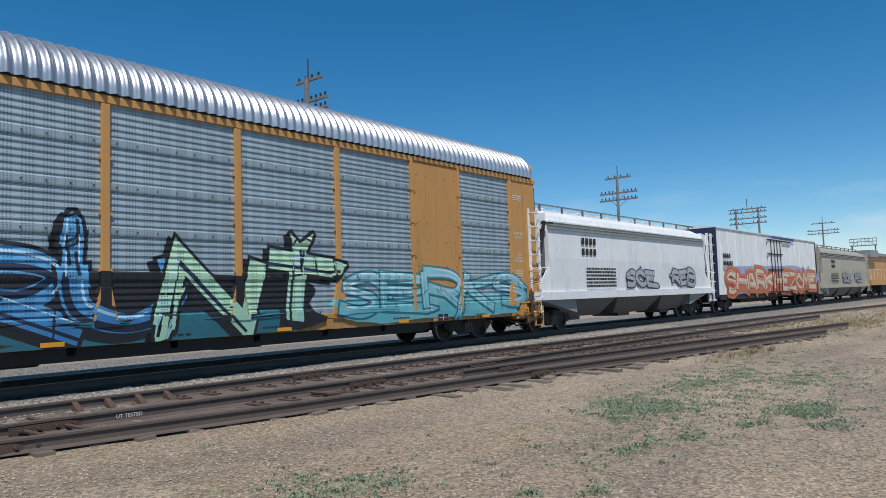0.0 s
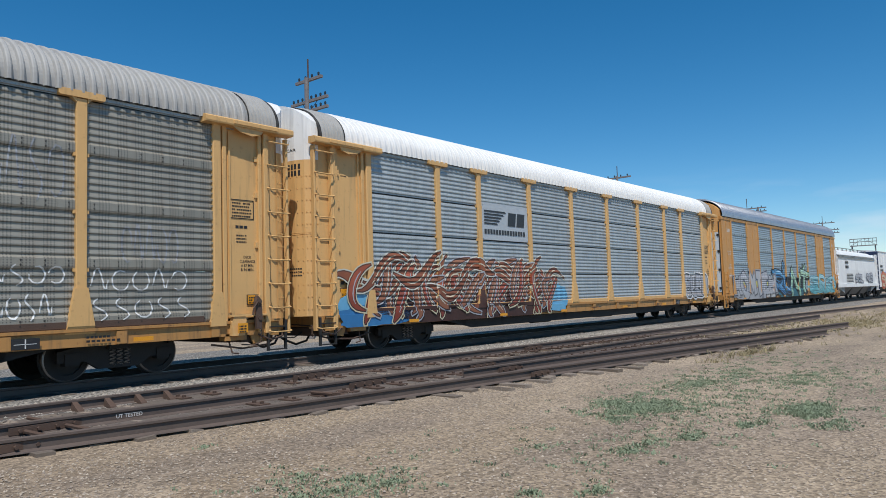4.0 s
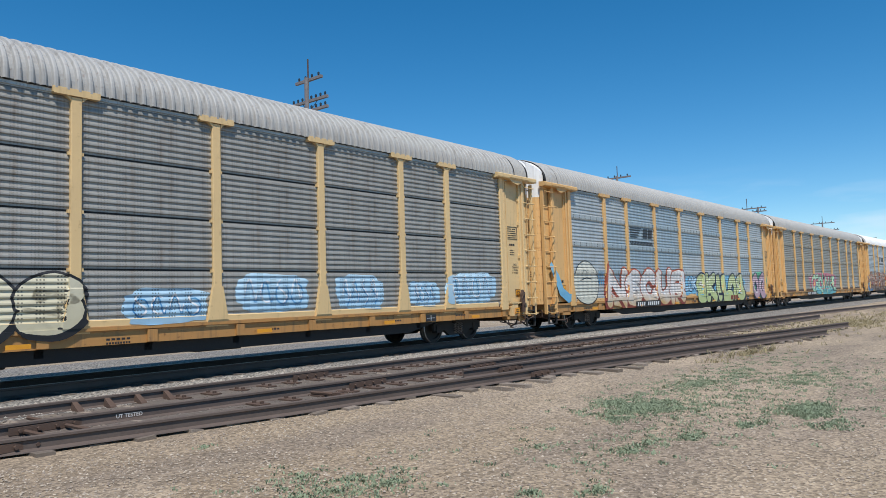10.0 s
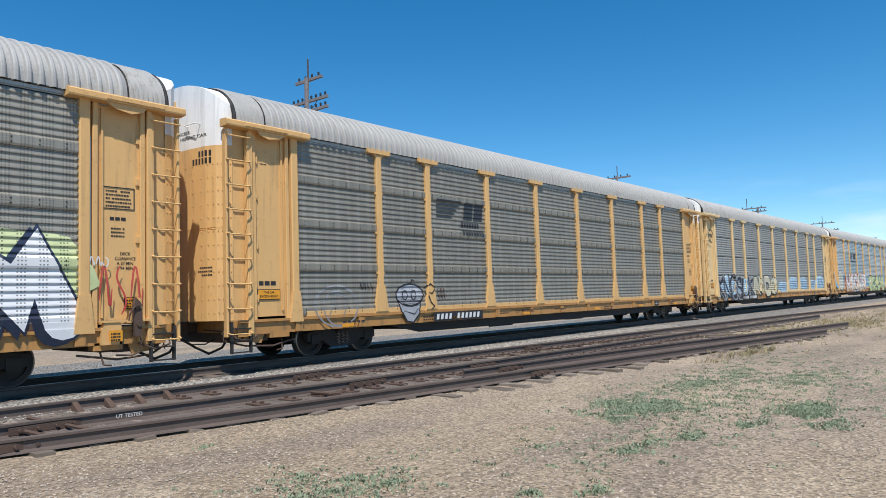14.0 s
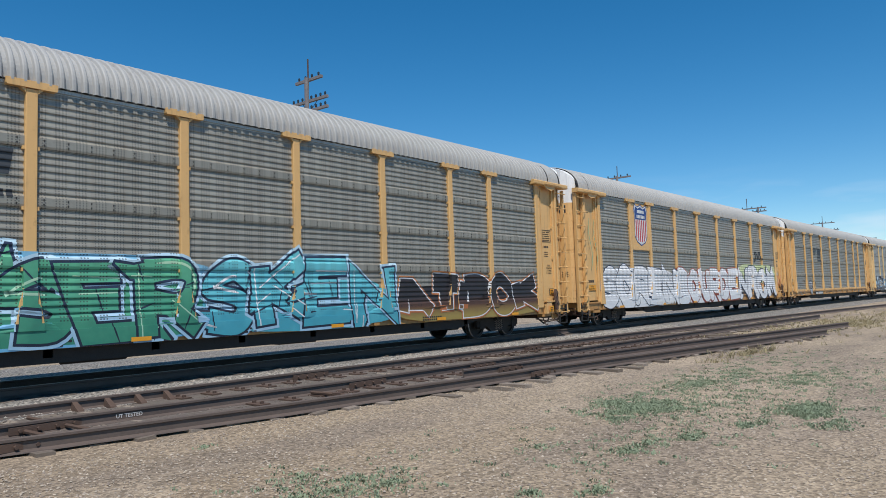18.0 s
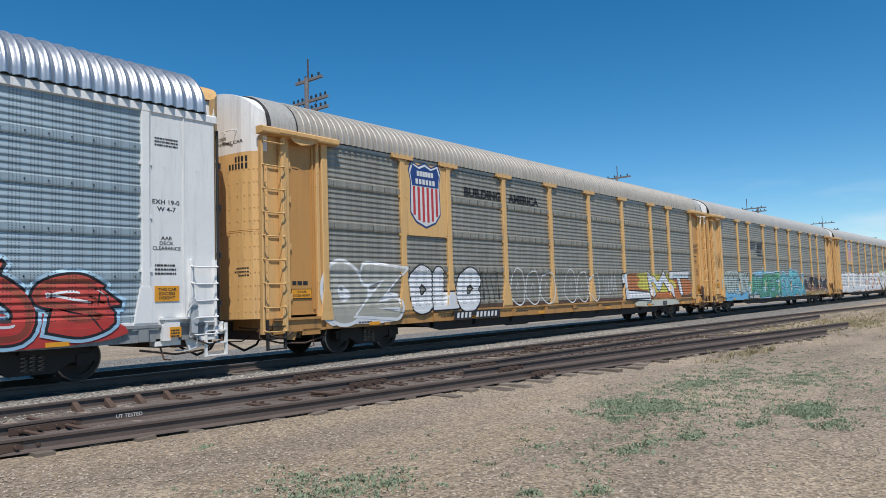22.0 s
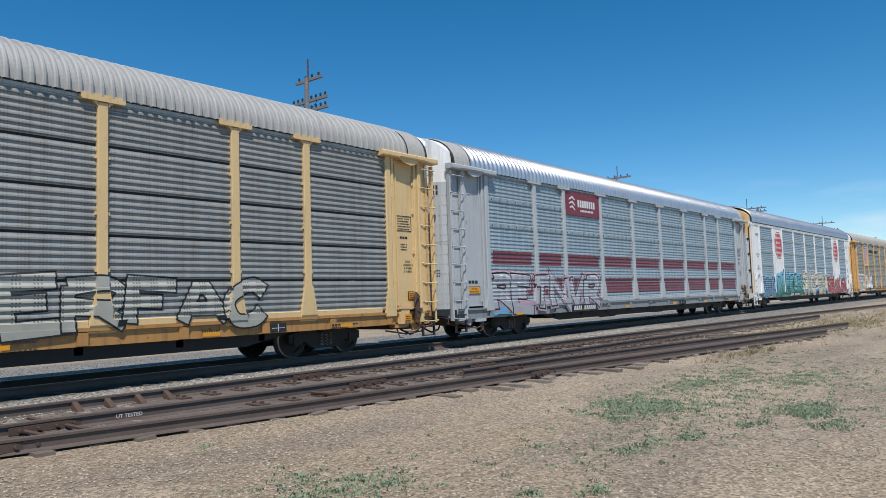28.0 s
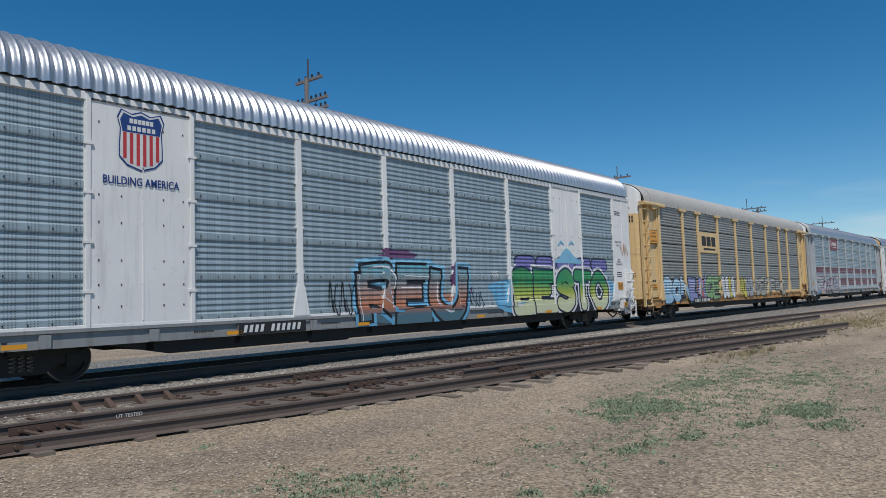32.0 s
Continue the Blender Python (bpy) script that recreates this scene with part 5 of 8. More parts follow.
            for z in (1.3, 2.3, 3.3, 4.2):
                m.box(0.16, 0.3, -1.42, -1.3, z, z + 0.12, 1)
            return m.mesh("end_door", [SCREEN_PLATE, BLACK])
        q = part("end_door", cached("doortrack", pipes), car, (s * (TALL_HALF - 0.02), 0, 0))
        if s < 0:
            q.scale = (-1, 1, 1)
    add_trucks(car, 10.2)
    add_ends(car, TALL_HALF + 0.2, seed)
    surf, zc, xc = surface_of(style, (-4.36, -1.45, 1.45, 4.36), 0.17, True, doors, 0.07)
    return car, Coat(surf, zc, xc)


# ---- the cars, from the head of the train backwards ----
CARS = []      # (car, distance of its middle along the train)


def coats(car, coat):
    for name, label, layers in coat.groups:
        me = coat.mesh(name, layers)
        if me:
            o = part(name, me, car, (0, 0, 0), label)
            if name in ("stencil", "graffiti", "graffiti_tag", "number_panel", "emblem"):
                o["kind"] = "stuff"


def flat_plate(car, x0, x1, z0, z1, mat, out=0.06):
    """A flat sheet bolted over the ribs between two posts."""
    b = Mb()
    b.box(x0, x1, SIDE - out, SIDE + 0.01, z0, z1)
    for z in (z0 + 0.06, (z0 + z1) / 2, z1 - 0.06):
        for x in (x0 + 0.06, x1 - 0.06):
            b.box(x - 0.015, x + 0.015, SIDE - out - 0.012, SIDE - out, z - 0.015, z + 0.015)
    o = part("sign_plate", b.mesh("sign_plate", mat), car)
    return Coat(lambda x, z: SIDE - out, [], [])


LENGTH = 0.974         # the rack cars' bodies are this much shorter than the drawing on which their parts are laid out


def finish(car, coat, u):
    coats(car, coat)
    for p in car.children:
        p.location.x *= LENGTH
        if not p.name.startswith("truck"):
            p.scale.x *= LENGTH
    CARS.append((car, u))


def sill_marks(coat, seed, white=False, logo=True):
    """Small stencils and reflectors along the sill."""
    coat.begin("stencil")
    r = random.Random(seed)
    m = CHALK if white else INK
    for i in range(7):
        x = -11 + i * 3.4 + r.uniform(-0.6, 0.6)
        z = r.uniform(0.72, 0.8)
        for k in range(r.choice((1, 2))):
            coat.add(bar_row(x, x + r.uniform(0.4, 0.9), z - k * 0.07, z - k * 0.07 + 0.04, r.randint(5, 9)), m, 0.009)
    for x in (-10.5, -6.2, -2.4, 2.6, 6.6, 10.4):
        coat.add(block(x - 0.2, x + 0.2, 0.69, 0.77), REFLECT, 0.034)
    if logo:
        coat.add(block(8.1, 8.55, 0.68, 0.86), INK, 0.009)
        coat.add(block(8.14, 8.5, 0.76, 0.77) + block(8.31, 8.33, 0.69, 0.85), CHALK, 0.012)


BIG_DOORS = ((-9.27, -7.16), (7.16, 9.27))


def car_a():
    car, c = door_car("tall orange autorack car with bright ribbed roof and blue-silver graffiti", 1, ORANGE, SILL_YELLOW, ROOF_BRIGHT, (SCREEN_BLUE,), BIG_DOORS, ORANGE)
    piece(c, "HOMTEH", -12.1, -4.1, 0.66, 2.28, P_SILVER, P_NIGHT, wild=0.6, seed=11, line_w=0.055, fat=0.3, halo=P_GREY, under=(((-11.4, -4.8, 1.0, 2.0, 3, 0.2), P_PINK, 0.003), ((-10.2, -5.6, 1.3, 2.0, 7, 0.25), P_YELLOW, 0.0036), ((-12.2, -4.1, 0.66, 1.3, 5, 0.06), P_SILVER, 0.0042)))
    piece(c, "RUNT", -4.1, 4.0, 0.66, 2.5, P_BLUE, P_BLACK, wild=1.1, second=P_NIGHT, seed=12, line_w=0.075, spikes=3, shine=P_ICE, fat=0.23, split=(0.5, P_MINT), drop=(-0.12, -0.1), under=(((-4.2, 3.9, 0.66, 1.95, 5, 0.12), P_BLACK, 0.004), ((-3.8, 3.4, 0.66, 1.2, 6, 0.2), P_DARKTEAL, 0.0046)))
    piece(c, "SERKS", 4.3, 12.7, 0.9, 2.1, P_TEAL_LIGHT, P_DARKTEAL, wild=0.9, second=P_ICE, seed=13, line_w=0.05, spikes=2, shine=P_WHITE, fat=0.2, under=(((4.6, 12.4, 0.7, 1.5, 8, 0.2), P_TEAL_LIGHT, 0.004),))
    number_plate(c, -6.4, -4.5)
    sill_marks(c, 1)
    finish(car, c, 150.75)


def car_b():
    car, c = rack_car("yellow autorack car with steel screens, white roof and red graffiti", 2, YELLOW, SILL_YELLOW, ROOF_WHITE, (SCREEN_STEEL,), "wave", head=WHITE)
    flow(c, -12.4, -2.9, 0.68, 2.35, (P_EMBER, P_BRICK, P_RUST), P_BROWN, (P_BONE, P_CREAM, P_SILVER), ((P_SKY, -13.0, -9.8, 0.66, 1.7, 1), (P_BLUE, -13.2, -10.5, 0.66, 1.2, 2), (P_SKY, -4.0, -2.1, 0.7, 1.7, 4), (P_EMBER, -12.3, -3.0, 0.7, 2.0, 3), (P_BROWN, -11.8, -3.4, 0.66, 1.5, 5)), 21, 62)
    piece(c, "BUER", 9.55, 12.45, 1.0, 2.05, P_SILVER, P_BLACK, halo=P_WHITE, wild=0.25, drop=(0.06, -0.06), seed=22, line_w=0.06, fat=0.26)
    p = flat_plate(car, -7.12, -4.49, 3.08, 4.25, SCREEN_PLATE, 0.04)
    horse_logo(p, -7.0, -4.65, 3.25, 4.0)
    coats(car, p)
    sill_marks(c, 2)
    finish(car, c, 122.7)


def car_c():
    car, c = rack_car("yellow autorack car with dark weathered screens and mint and pink graffiti", 3, YELLOW, SILL_YELLOW, ROOF_GREY, (SCREEN_DARK,), "deep", head=WHITE, kick_shade=RUSTY)
    piece(c, "CROWNIE", -5.0, 2.3, 0.85, 2.12, P_MINT, P_NIGHT, wild=0.7, seed=31, line_w=0.045, spikes=1, fat=0.21, shine=P_WHITE, under=(((-5.5, 2.7, 1.0, 2.3, 8, 0.1), P_PINK, 0.0034), ((-4.8, 2.1, 0.66, 1.3, 9, 0.16), P_TEAL_LIGHT, 0.0042)))
    scrawl(c, -5.7, -5.1, 1.9, 2.25, CHALK, 32, 0.03, 4)
    scrawl(c, 2.3, 3.2, 1.8, 2.2, P_SKY, 33, 0.03, 4)
    for i, (a, b, z0, z1) in enumerate(((7.4, 9.0, 1.75, 2.1), (7.5, 8.8, 1.15, 1.6), (9.4, 11.4, 1.6, 2.05), (9.4, 11.5, 1.1, 1.5), (7.3, 9.0, 3.2, 4.3), (10.0, 11.2, 2.1, 2.9))):
        scrawl(c, a, b, z0, z1, P_GREY if i > 3 else CHALK, 34 + i, 0.03, 5)
    number_plate(c, -6.7, -4.3)
    sill_marks(c, 3)
    finish(car, c, 94.74)


def car_d():
    car, c = rack_car("yellow autorack car with blue-grey screens and red-white and lime graffiti", 4, YELLOW, SILL_YELLOW, ROOF_GREY, (SCREEN_STEEL, SCREEN_BLUE), "deep", head=WHITE)
    piece(c, "NSCUR", -9.2, -1.2, 0.70, 2.3, P_WHITEFADE, P_BRICK, wild=0.5, cap="round", seed=41, line_w=0.075, fat=0.34, drop=(-0.1, -0.08), shine=P_WHITE, under=(((-9.0, -1.6, 0.66, 1.5, 3, 0.05), P_WHITEFADE, 0.003),))
    piece(c, "LOK", -1.1, 0.45, 1.28, 1.95, P_ICE, P_NIGHT, wild=0.5, cap="round", seed=42, line_w=0.04, fat=0.26, under=(((-1.2, 0.5, 1.1, 1.95, 2, 0.2), P_SKY, 0.004),))
    piece(c, "SKIL", 0.5, 5.6, 0.62, 2.15, P_LIME, P_NIGHT, wild=0.3, seed=43, line_w=0.08, fat=0.37, shine=P_WHITE, drop=(0.1, -0.08), lap=0.14, under=(((0.2, 8.0, 0.9, 2.0, 2, 0.16), P_SKY, 0.004), ((0.7, 6.9, 0.66, 1.2, 6, 0.08), P_LIME, 0.005)))
    piece(c, "O8", 5.3, 7.9, 0.62, 2.12, P_LIME, P_NIGHT, wild=0.2, seed=46, line_w=0.08, fat=0.34, shine=P_WHITE, drop=(0.1, -0.08))
    piece(c, "OG", 9.55, 12.15, 0.72, 2.2, P_MAUVE, P_NIGHT, wild=0.2, seed=44, line_w=0.07, fat=0.29, shine=P_WHITE, drop=(-0.1, -0.09), lap=0.04, under=(((9.4, 12.3, 0.66, 2.3, 4, 0.1), P_GREEN, 0.004),))
    c.begin("sign")
    c.add(bar_row(5.3, 6.6, 0.72, 0.95, 3, 0.8), P_BRICK, 0.03)
    # a pale egg-shaped drawing with a thin dark outline, and a blue swoosh on the end section
    r = random.Random(7)
    c.begin("graffiti")
    egg = [(-10.95 + 1.0 * math.cos(t * 0.157) * (1 - 0.12 * math.sin(t * 0.157)), 1.72 + 0.82 * math.sin(t * 0.157)) for t in range(40)]
    c.add([[(-10.95, 1.7), egg[i], egg[(i + 1) % 40]] for i in range(40)], P_BONE, 0.006)
    c.add(strip(egg + egg[:2], 0.035), P_BLACK, 0.009)
    c.add(strip([(-11.4, 1.8), (-10.9, 1.9), (-10.5, 1.85)], 0.05) + strip([(-11.3, 2.0), (-11.15, 2.2), (-10.95, 2.15), (-11.0, 1.95)], 0.03), P_BLACK, 0.010)
    c.begin("graffiti")
    c.add(strip([(-13.6, 2.4), (-13.2, 1.9), (-12.9, 1.4), (-12.4, 1.15), (-12.1, 1.2)], 0.35), P_SKY, 0.02)
    scrawl(c, -10.0, -9.5, 1.5, 2.2, P_BLUE, 45, 0.03, 3)
    c.begin("graffiti_tag")
    c.add(text_faces("THE", -2.2, -1.7, 2.03, 2.19, 0.01) + text_faces("LOKOMOTIVES", -2.5, -1.36, 1.78, 1.95, 0.01), P_RED, 0.012)
    horse_logo(c, -6.9, -4.6, 3.3, 4.05)
    number_plate(c, -6.7, -4.4)
    sill_marks(c, 4)
    finish(car, c, 66.85)


def car_e():
    car, c = rack_car("yellow autorack car with rusty screens, weathered roof and dark blue graffiti", 5, YELLOW_PALE, SILL_YELLOW, ROOF_DIRTY, (SCREEN_RUST,), "wave", head=WHITE)
    piece(c, "KNGSUK", -12.0, -5.9, 0.72, 2.15, P_BLACK, P_SILVER, wild=1.0, second=P_NIGHT, seed=51, line_w=0.05, spikes=2, fat=0.2, shine=P_WHITE, under=(((-12.0, -6.2, 0.66, 1.9, 11, 0.12), P_NIGHT, 0.004), ((-11.4, -7.0, 0.9, 2.0, 12, 0.2), P_ICE, 0.0046)))
    piece(c, "ANDS", -5.9, -1.3, 0.85, 2.0, P_CREAM, P_BLACK, wild=0.45, seed=52, line_w=0.05, fat=0.34, drop=(0.06, -0.06))
    for a, b, z0, z1 in ((-0.6, 1.3, 1.0, 1.66), (1.9, 4.0, 1.15, 1.95), (4.8, 6.5, 1.1, 1.95), (7.5, 8.8, 1.1, 1.8), (9.1, 11.6, 1.1, 2.05)):
        c.add(blob(a, b, z0, z1, random.Random(int(a * 10)), 60, 0.12), P_ICE, 0.005)
        scrawl(c, a + 0.2, b - 0.2, z0 + 0.15, z1 - 0.1, P_WHITE, int(a * 7) + 60, 0.04, 4)
        scrawl(c, a + 0.2, b - 0.2, z0 + 0.1, z1 - 0.15, P_BLUE, int(a * 7) + 70, 0.03, 4)
    # a ringed emblem on the end door
    c.begin("emblem", "dark ringed emblem")
    ring = [(-12.75 + 0.33 * math.cos(t * 0.4), 4.1 + 0.33 * math.sin(t * 0.4)) for t in range(14)]
    c.add(strip(ring, 0.07) + strip([(-13.1, 4.42), (-12.6, 4.42)], 0.07) + bar_row(-12.95, -12.53, 4.02, 4.2, 3), INK, 0.012)
    number_plate(c, -8.0, -5.6)
    sill_marks(c, 5)
    finish(car, c, 38.98)


def car_f():
    car, c = rack_car("clean yellow autorack car with dark screens and speed-line emblem", 6, YELLOW, SILL_YELLOW, ROOF_GREY, (SCREEN_SOOT,), "deep", head=WHITE)
    horse_logo(c, -6.85, -4.55, 3.25, 4.15, two=True)
    # a rubbed-out grey ring figure, and a pale cone drawing with a thick black outline
    for cx, rx in ((-10.8, 0.7),):
        c.begin("graffiti")
        ring = [(cx + rx * math.cos(t * 0.4), 1.2 + 0.5 * math.sin(t * 0.4)) for t in range(17)]
        c.add(strip(ring, 0.04), P_GREY, 0.008)
        c.add(strip([(cx + rx * 0.6 * math.cos(t * 0.4 + 1), 1.15 + 0.42 * math.sin(t * 0.4 + 1)) for t in range(12)], 0.035), P_GREY, 0.008)
        c.add(strip([(cx - 0.3, 0.9), (cx, 1.5), (cx + 0.4, 1.4), (cx + 0.2, 0.95)], 0.035), P_GREY, 0.008)
    c.begin("graffiti")
    head = [(-8.1 + 0.56 * math.cos(t * 0.4), 1.42 + 0.3 * math.sin(t * 0.4)) for t in range(16)]
    cone = [(-8.62, 1.36), (-8.5, 1.0), (-8.3, 0.72), (-8.05, 0.68), (-7.8, 0.9), (-7.62, 1.36)]
    c.add([[(-8.1, 1.42), head[i], head[(i + 1) % 16]] for i in range(16)] + [[(-8.1, 1.3), cone[i], cone[i + 1]] for i in range(5)], P_SILVER, 0.006)
    c.add(strip(head + head[:2], 0.045) + strip(cone, 0.045), P_BLACK, 0.010)
    for x in (-8.3, -7.95):
        c.add(strip([(x + 0.1 * math.cos(t * 0.6), 1.42 + 0.12 * math.sin(t * 0.6)) for t in range(12)], 0.035), P_BLACK, 0.011)
    c.add(strip([(-8.4, 1.2), (-8.1, 1.12), (-7.8, 1.2)], 0.04) + strip([(-8.4, 1.0), (-8.0, 0.9), (-7.8, 1.05)], 0.03) + strip([(-8.05, 1.7), (-8.0, 1.84), (-7.9, 1.8)], 0.05), P_BLACK, 0.011)
    c.add(strip([(-7.5, 1.6), (-7.3, 1.72), (-7.1, 1.6), (-7.25, 1.45), (-7.45, 1.5), (-7.3, 1.2), (-7.15, 1.1), (-7.3, 1.0)], 0.045), P_BLACK, 0.011)
    scrawl(c, -10.0, -9.5, 1.55, 1.75, P_BLACK, 80, 0.025, 4)
    scrawl(c, -6.95, -6.55, 1.2, 1.6, P_BROWN, 81, 0.025, 3)
    number_plate(c, -7.1, -5.0)
    c.add(text_faces("LD LMT 50000", -3.0, -1.9, 0.76, 0.86, 0.01), INK, 0.010)
    sill_marks(c, 6)
    finish(car, c, 11.14)


def car_g():
    car, c = rack_car("yellow autorack car with a shield emblem and large white block graffiti", 7, YELLOW, SILL_YELLOW, ROOF_GREY, (SCREEN_DARK,), "deep", head=WHITE, kick_shade=RUSTY)
    p = flat_plate(car, -9.14, -7.36, 3.1, 5.08, YELLOW)
    shield(p, -8.22, 4.2, 1.2, 1.55)
    coats(car, p)
    piece(c, "SOREN", -12.1, -4.5, 0.66, 2.42, P_WHITE, P_NIGHT, wild=0.4, cap="round", seed=71, line_w=0.035, fat=0.36, lap=0.1, under=(((-12.2, -4.4, 0.66, 2.3, 5, 0.04), P_WHITE, 0.004),))
    piece(c, "BOURDE", -4.4, 4.4, 0.68, 2.42, P_WHITE, P_BRICK, wild=0.45, cap="round", seed=72, line_w=0.045, fat=0.33, drop=(-0.08, -0.04), under=(((-4.4, 4.4, 0.68, 2.2, 6, 0.05), P_WHITE, 0.004),))
    piece(c, "NROM", 4.6, 11.9, 0.66, 2.55, P_WHITE, P_NIGHT, wild=0.4, cap="round", seed=73, line_w=0.05, fat=0.36, drop=(-0.12, -0.06), under=(((4.6, 12.1, 1.3, 2.75, 3, 0.08), P_LIME, 0.004), ((8.6, 9.9, 1.2, 2.0, 4, 0.1), P_ORANGE, 0.005)))
    c.begin("graffiti_tag")
    c.add(text_faces("JVL", 7.75, 9.4, 2.85, 3.5, 0.03), P_BLACK, 0.012)
    scrawl(c, -13.1, -12.3, 2.2, 4.2, P_GREEN, 74, 0.03, 2)
    scrawl(c, 12.3, 13.2, 1.2, 2.1, P_RED, 75, 0.04, 3)
    scrawl(c, 12.02, 12.51, 2.06, 2.26, CHALK, 76, 0.022, 4)
    number_plate(c, -7.0, -4.8, ground=False)
    sill_marks(c, 7)
    finish(car, c, -17.11)


def car_h():
    car, c = rack_car("yellow autorack car with dark screens and grey-green and turquoise graffiti", 8, YELLOW, SILL_YELLOW, ROOF_GREY, (SCREEN_DARK,), "deep", head=WHITE, kick_shade=RUSTY)
    piece(c, "MONEY", -12.0, -7.5, 1.05, 2.2, P_HAZE, P_BLACK, wild=0.35, cap="round", seed=81, line_w=0.04, fat=0.34, under=(((-12.3, -7.4, 0.9, 2.25, 5, 0.06), P_HAZE, 0.003), ((-12.2, -7.6, 0.66, 1.3, 6, 0.25), P_SKY, 0.0036)))
    piece(c, "AWSER", -7.4, -1.1, 0.66, 2.25, P_GREEN, P_NIGHT, halo=P_ICE, wild=0.95, seed=82, line_w=0.05, spikes=1, shine=P_MINT, fat=0.24, under=(((-7.3, -0.6, 0.66, 2.3, 6, 0.06), P_SKY, 0.003), ((-7.4, -1.2, 0.66, 1.9, 8, 0.1), P_GREEN, 0.0042)))
    piece(c, "SKEN", -1.1, 4.6, 0.66, 2.4, P_TEAL, P_NIGHT, halo=P_ICE, wild=0.9, seed=83, line_w=0.05, spikes=3, shine=P_WHITE, fat=0.25, under=(((-1.2, 4.6, 0.66, 1.9, 9, 0.1), P_TEAL, 0.004),))
    piece(c, "ATBOK", 4.8, 12.0, 0.72, 2.02, P_RUSTFADE, P_WHITE, wild=0.5, cap="flat", seed=84, line_w=0.035, fat=0.36, halo=P_ORANGE, lap=0.06, under=(((4.7, 12.1, 0.66, 1.7, 8, 0.05), P_RUSTFADE, 0.004),))
    scrawl(c, -8.2, -7.6, 1.0, 1.7, CHALK, 85, 0.03, 3)
    scrawl(c, -13.1, -12.2, 2.4, 3.2, P_BLACK, 86, 0.03, 4)
    horse_logo(c, -6.95, -4.6, 3.3, 4.05, two=True)
    number_plate(c, -7.9, -6.0)
    sill_marks(c, 8)
    finish(car, c, -45.17)


def car_i():
    car, c = rack_car("lettered yellow autorack car with shield emblem and white bubble graffiti", 9, YELLOW, SILL_YELLOW, ROOF_TAN, (SCREEN_DARK,), "deep", head=WHITE, door_mat=ORANGE, kick_shade=RUSTY)
    p = flat_plate(car, -9.14, -7.36, 3.05, 5.08, YELLOW)
    shield(p, -8.3, 4.22, 1.25, 1.6)
    coats(car, p)
    c.begin("stencil")
    c.add(text_faces("BUILDING", -6.43, -4.48, 4.35, 4.64, 0.05), INK, 0.014)
    c.begin("stencil")
    c.add(text_faces("AMERICA", -4.05, -2.18, 4.35, 4.64, 0.05), INK, 0.014)
    piece(c, "OZ", -12.1, -9.5, 0.85, 2.25, P_OLIVE, P_WHITE, wild=0.3, cap="round", seed=91, line_w=0.09, fat=0.34, under=(((-12.2, -9.5, 0.7, 1.6, 4, 0.1), P_WHITE, 0.004),))
    piece(c, "OLC", -9.0, -5.8, 0.95, 2.25, P_WHITE, P_BLACK, wild=0.5, cap="round", seed=92, line_w=0.045, fat=0.36, lap=0.12)
    piece(c, "LMT", 4.5, 11.5, 0.9, 2.2, P_WHITE, P_BLACK, wild=0.8, second=P_ICE, seed=95, line_w=0.05, fat=0.24, under=(((4.4, 11.7, 1.0, 2.1, 9, 0.12), P_ORANGE, 0.004), ((5.6, 9.8, 1.3, 2.1, 10, 0.2), P_YELLOW, 0.0046), ((5.2, 10.0, 0.66, 0.93, 11, 0.08), P_BONE, 0.005)))
    c.begin("graffiti")
    for x0, n in ((-4.1, 3), (-0.6, 3)):
        for i in range(n):
            x = x0 + i * 0.92
            ring = bent([(x, 1.3), (x + 0.1, 1.9), (x + 0.35, 2.2 - 0.1 * i), (x + 0.7, 2.05), (x + 0.85, 1.6), (x + 0.75, 1.15), (x + 0.4, 1.0)], True)
            c.add(strip(ring + ring[:2], 0.045), CHALK, 0.010 + 0.0004 * i)
            c.add(strip([(x + 0.3, 1.5), (x + 0.42, 1.72), (x + 0.55, 1.5)], 0.04), CHALK, 0.012)
    scrawl(c, -5.8, -4.7, 1.0, 2.1, P_BLACK, 93, 0.03, 4)
    scrawl(c, 2.4, 3.6, 1.2, 2.0, CHALK, 94, 0.03, 5)
    number_plate(c, -7.1, -5.0)
    sill_marks(c, 9)
    finish(car, c, -72.95)


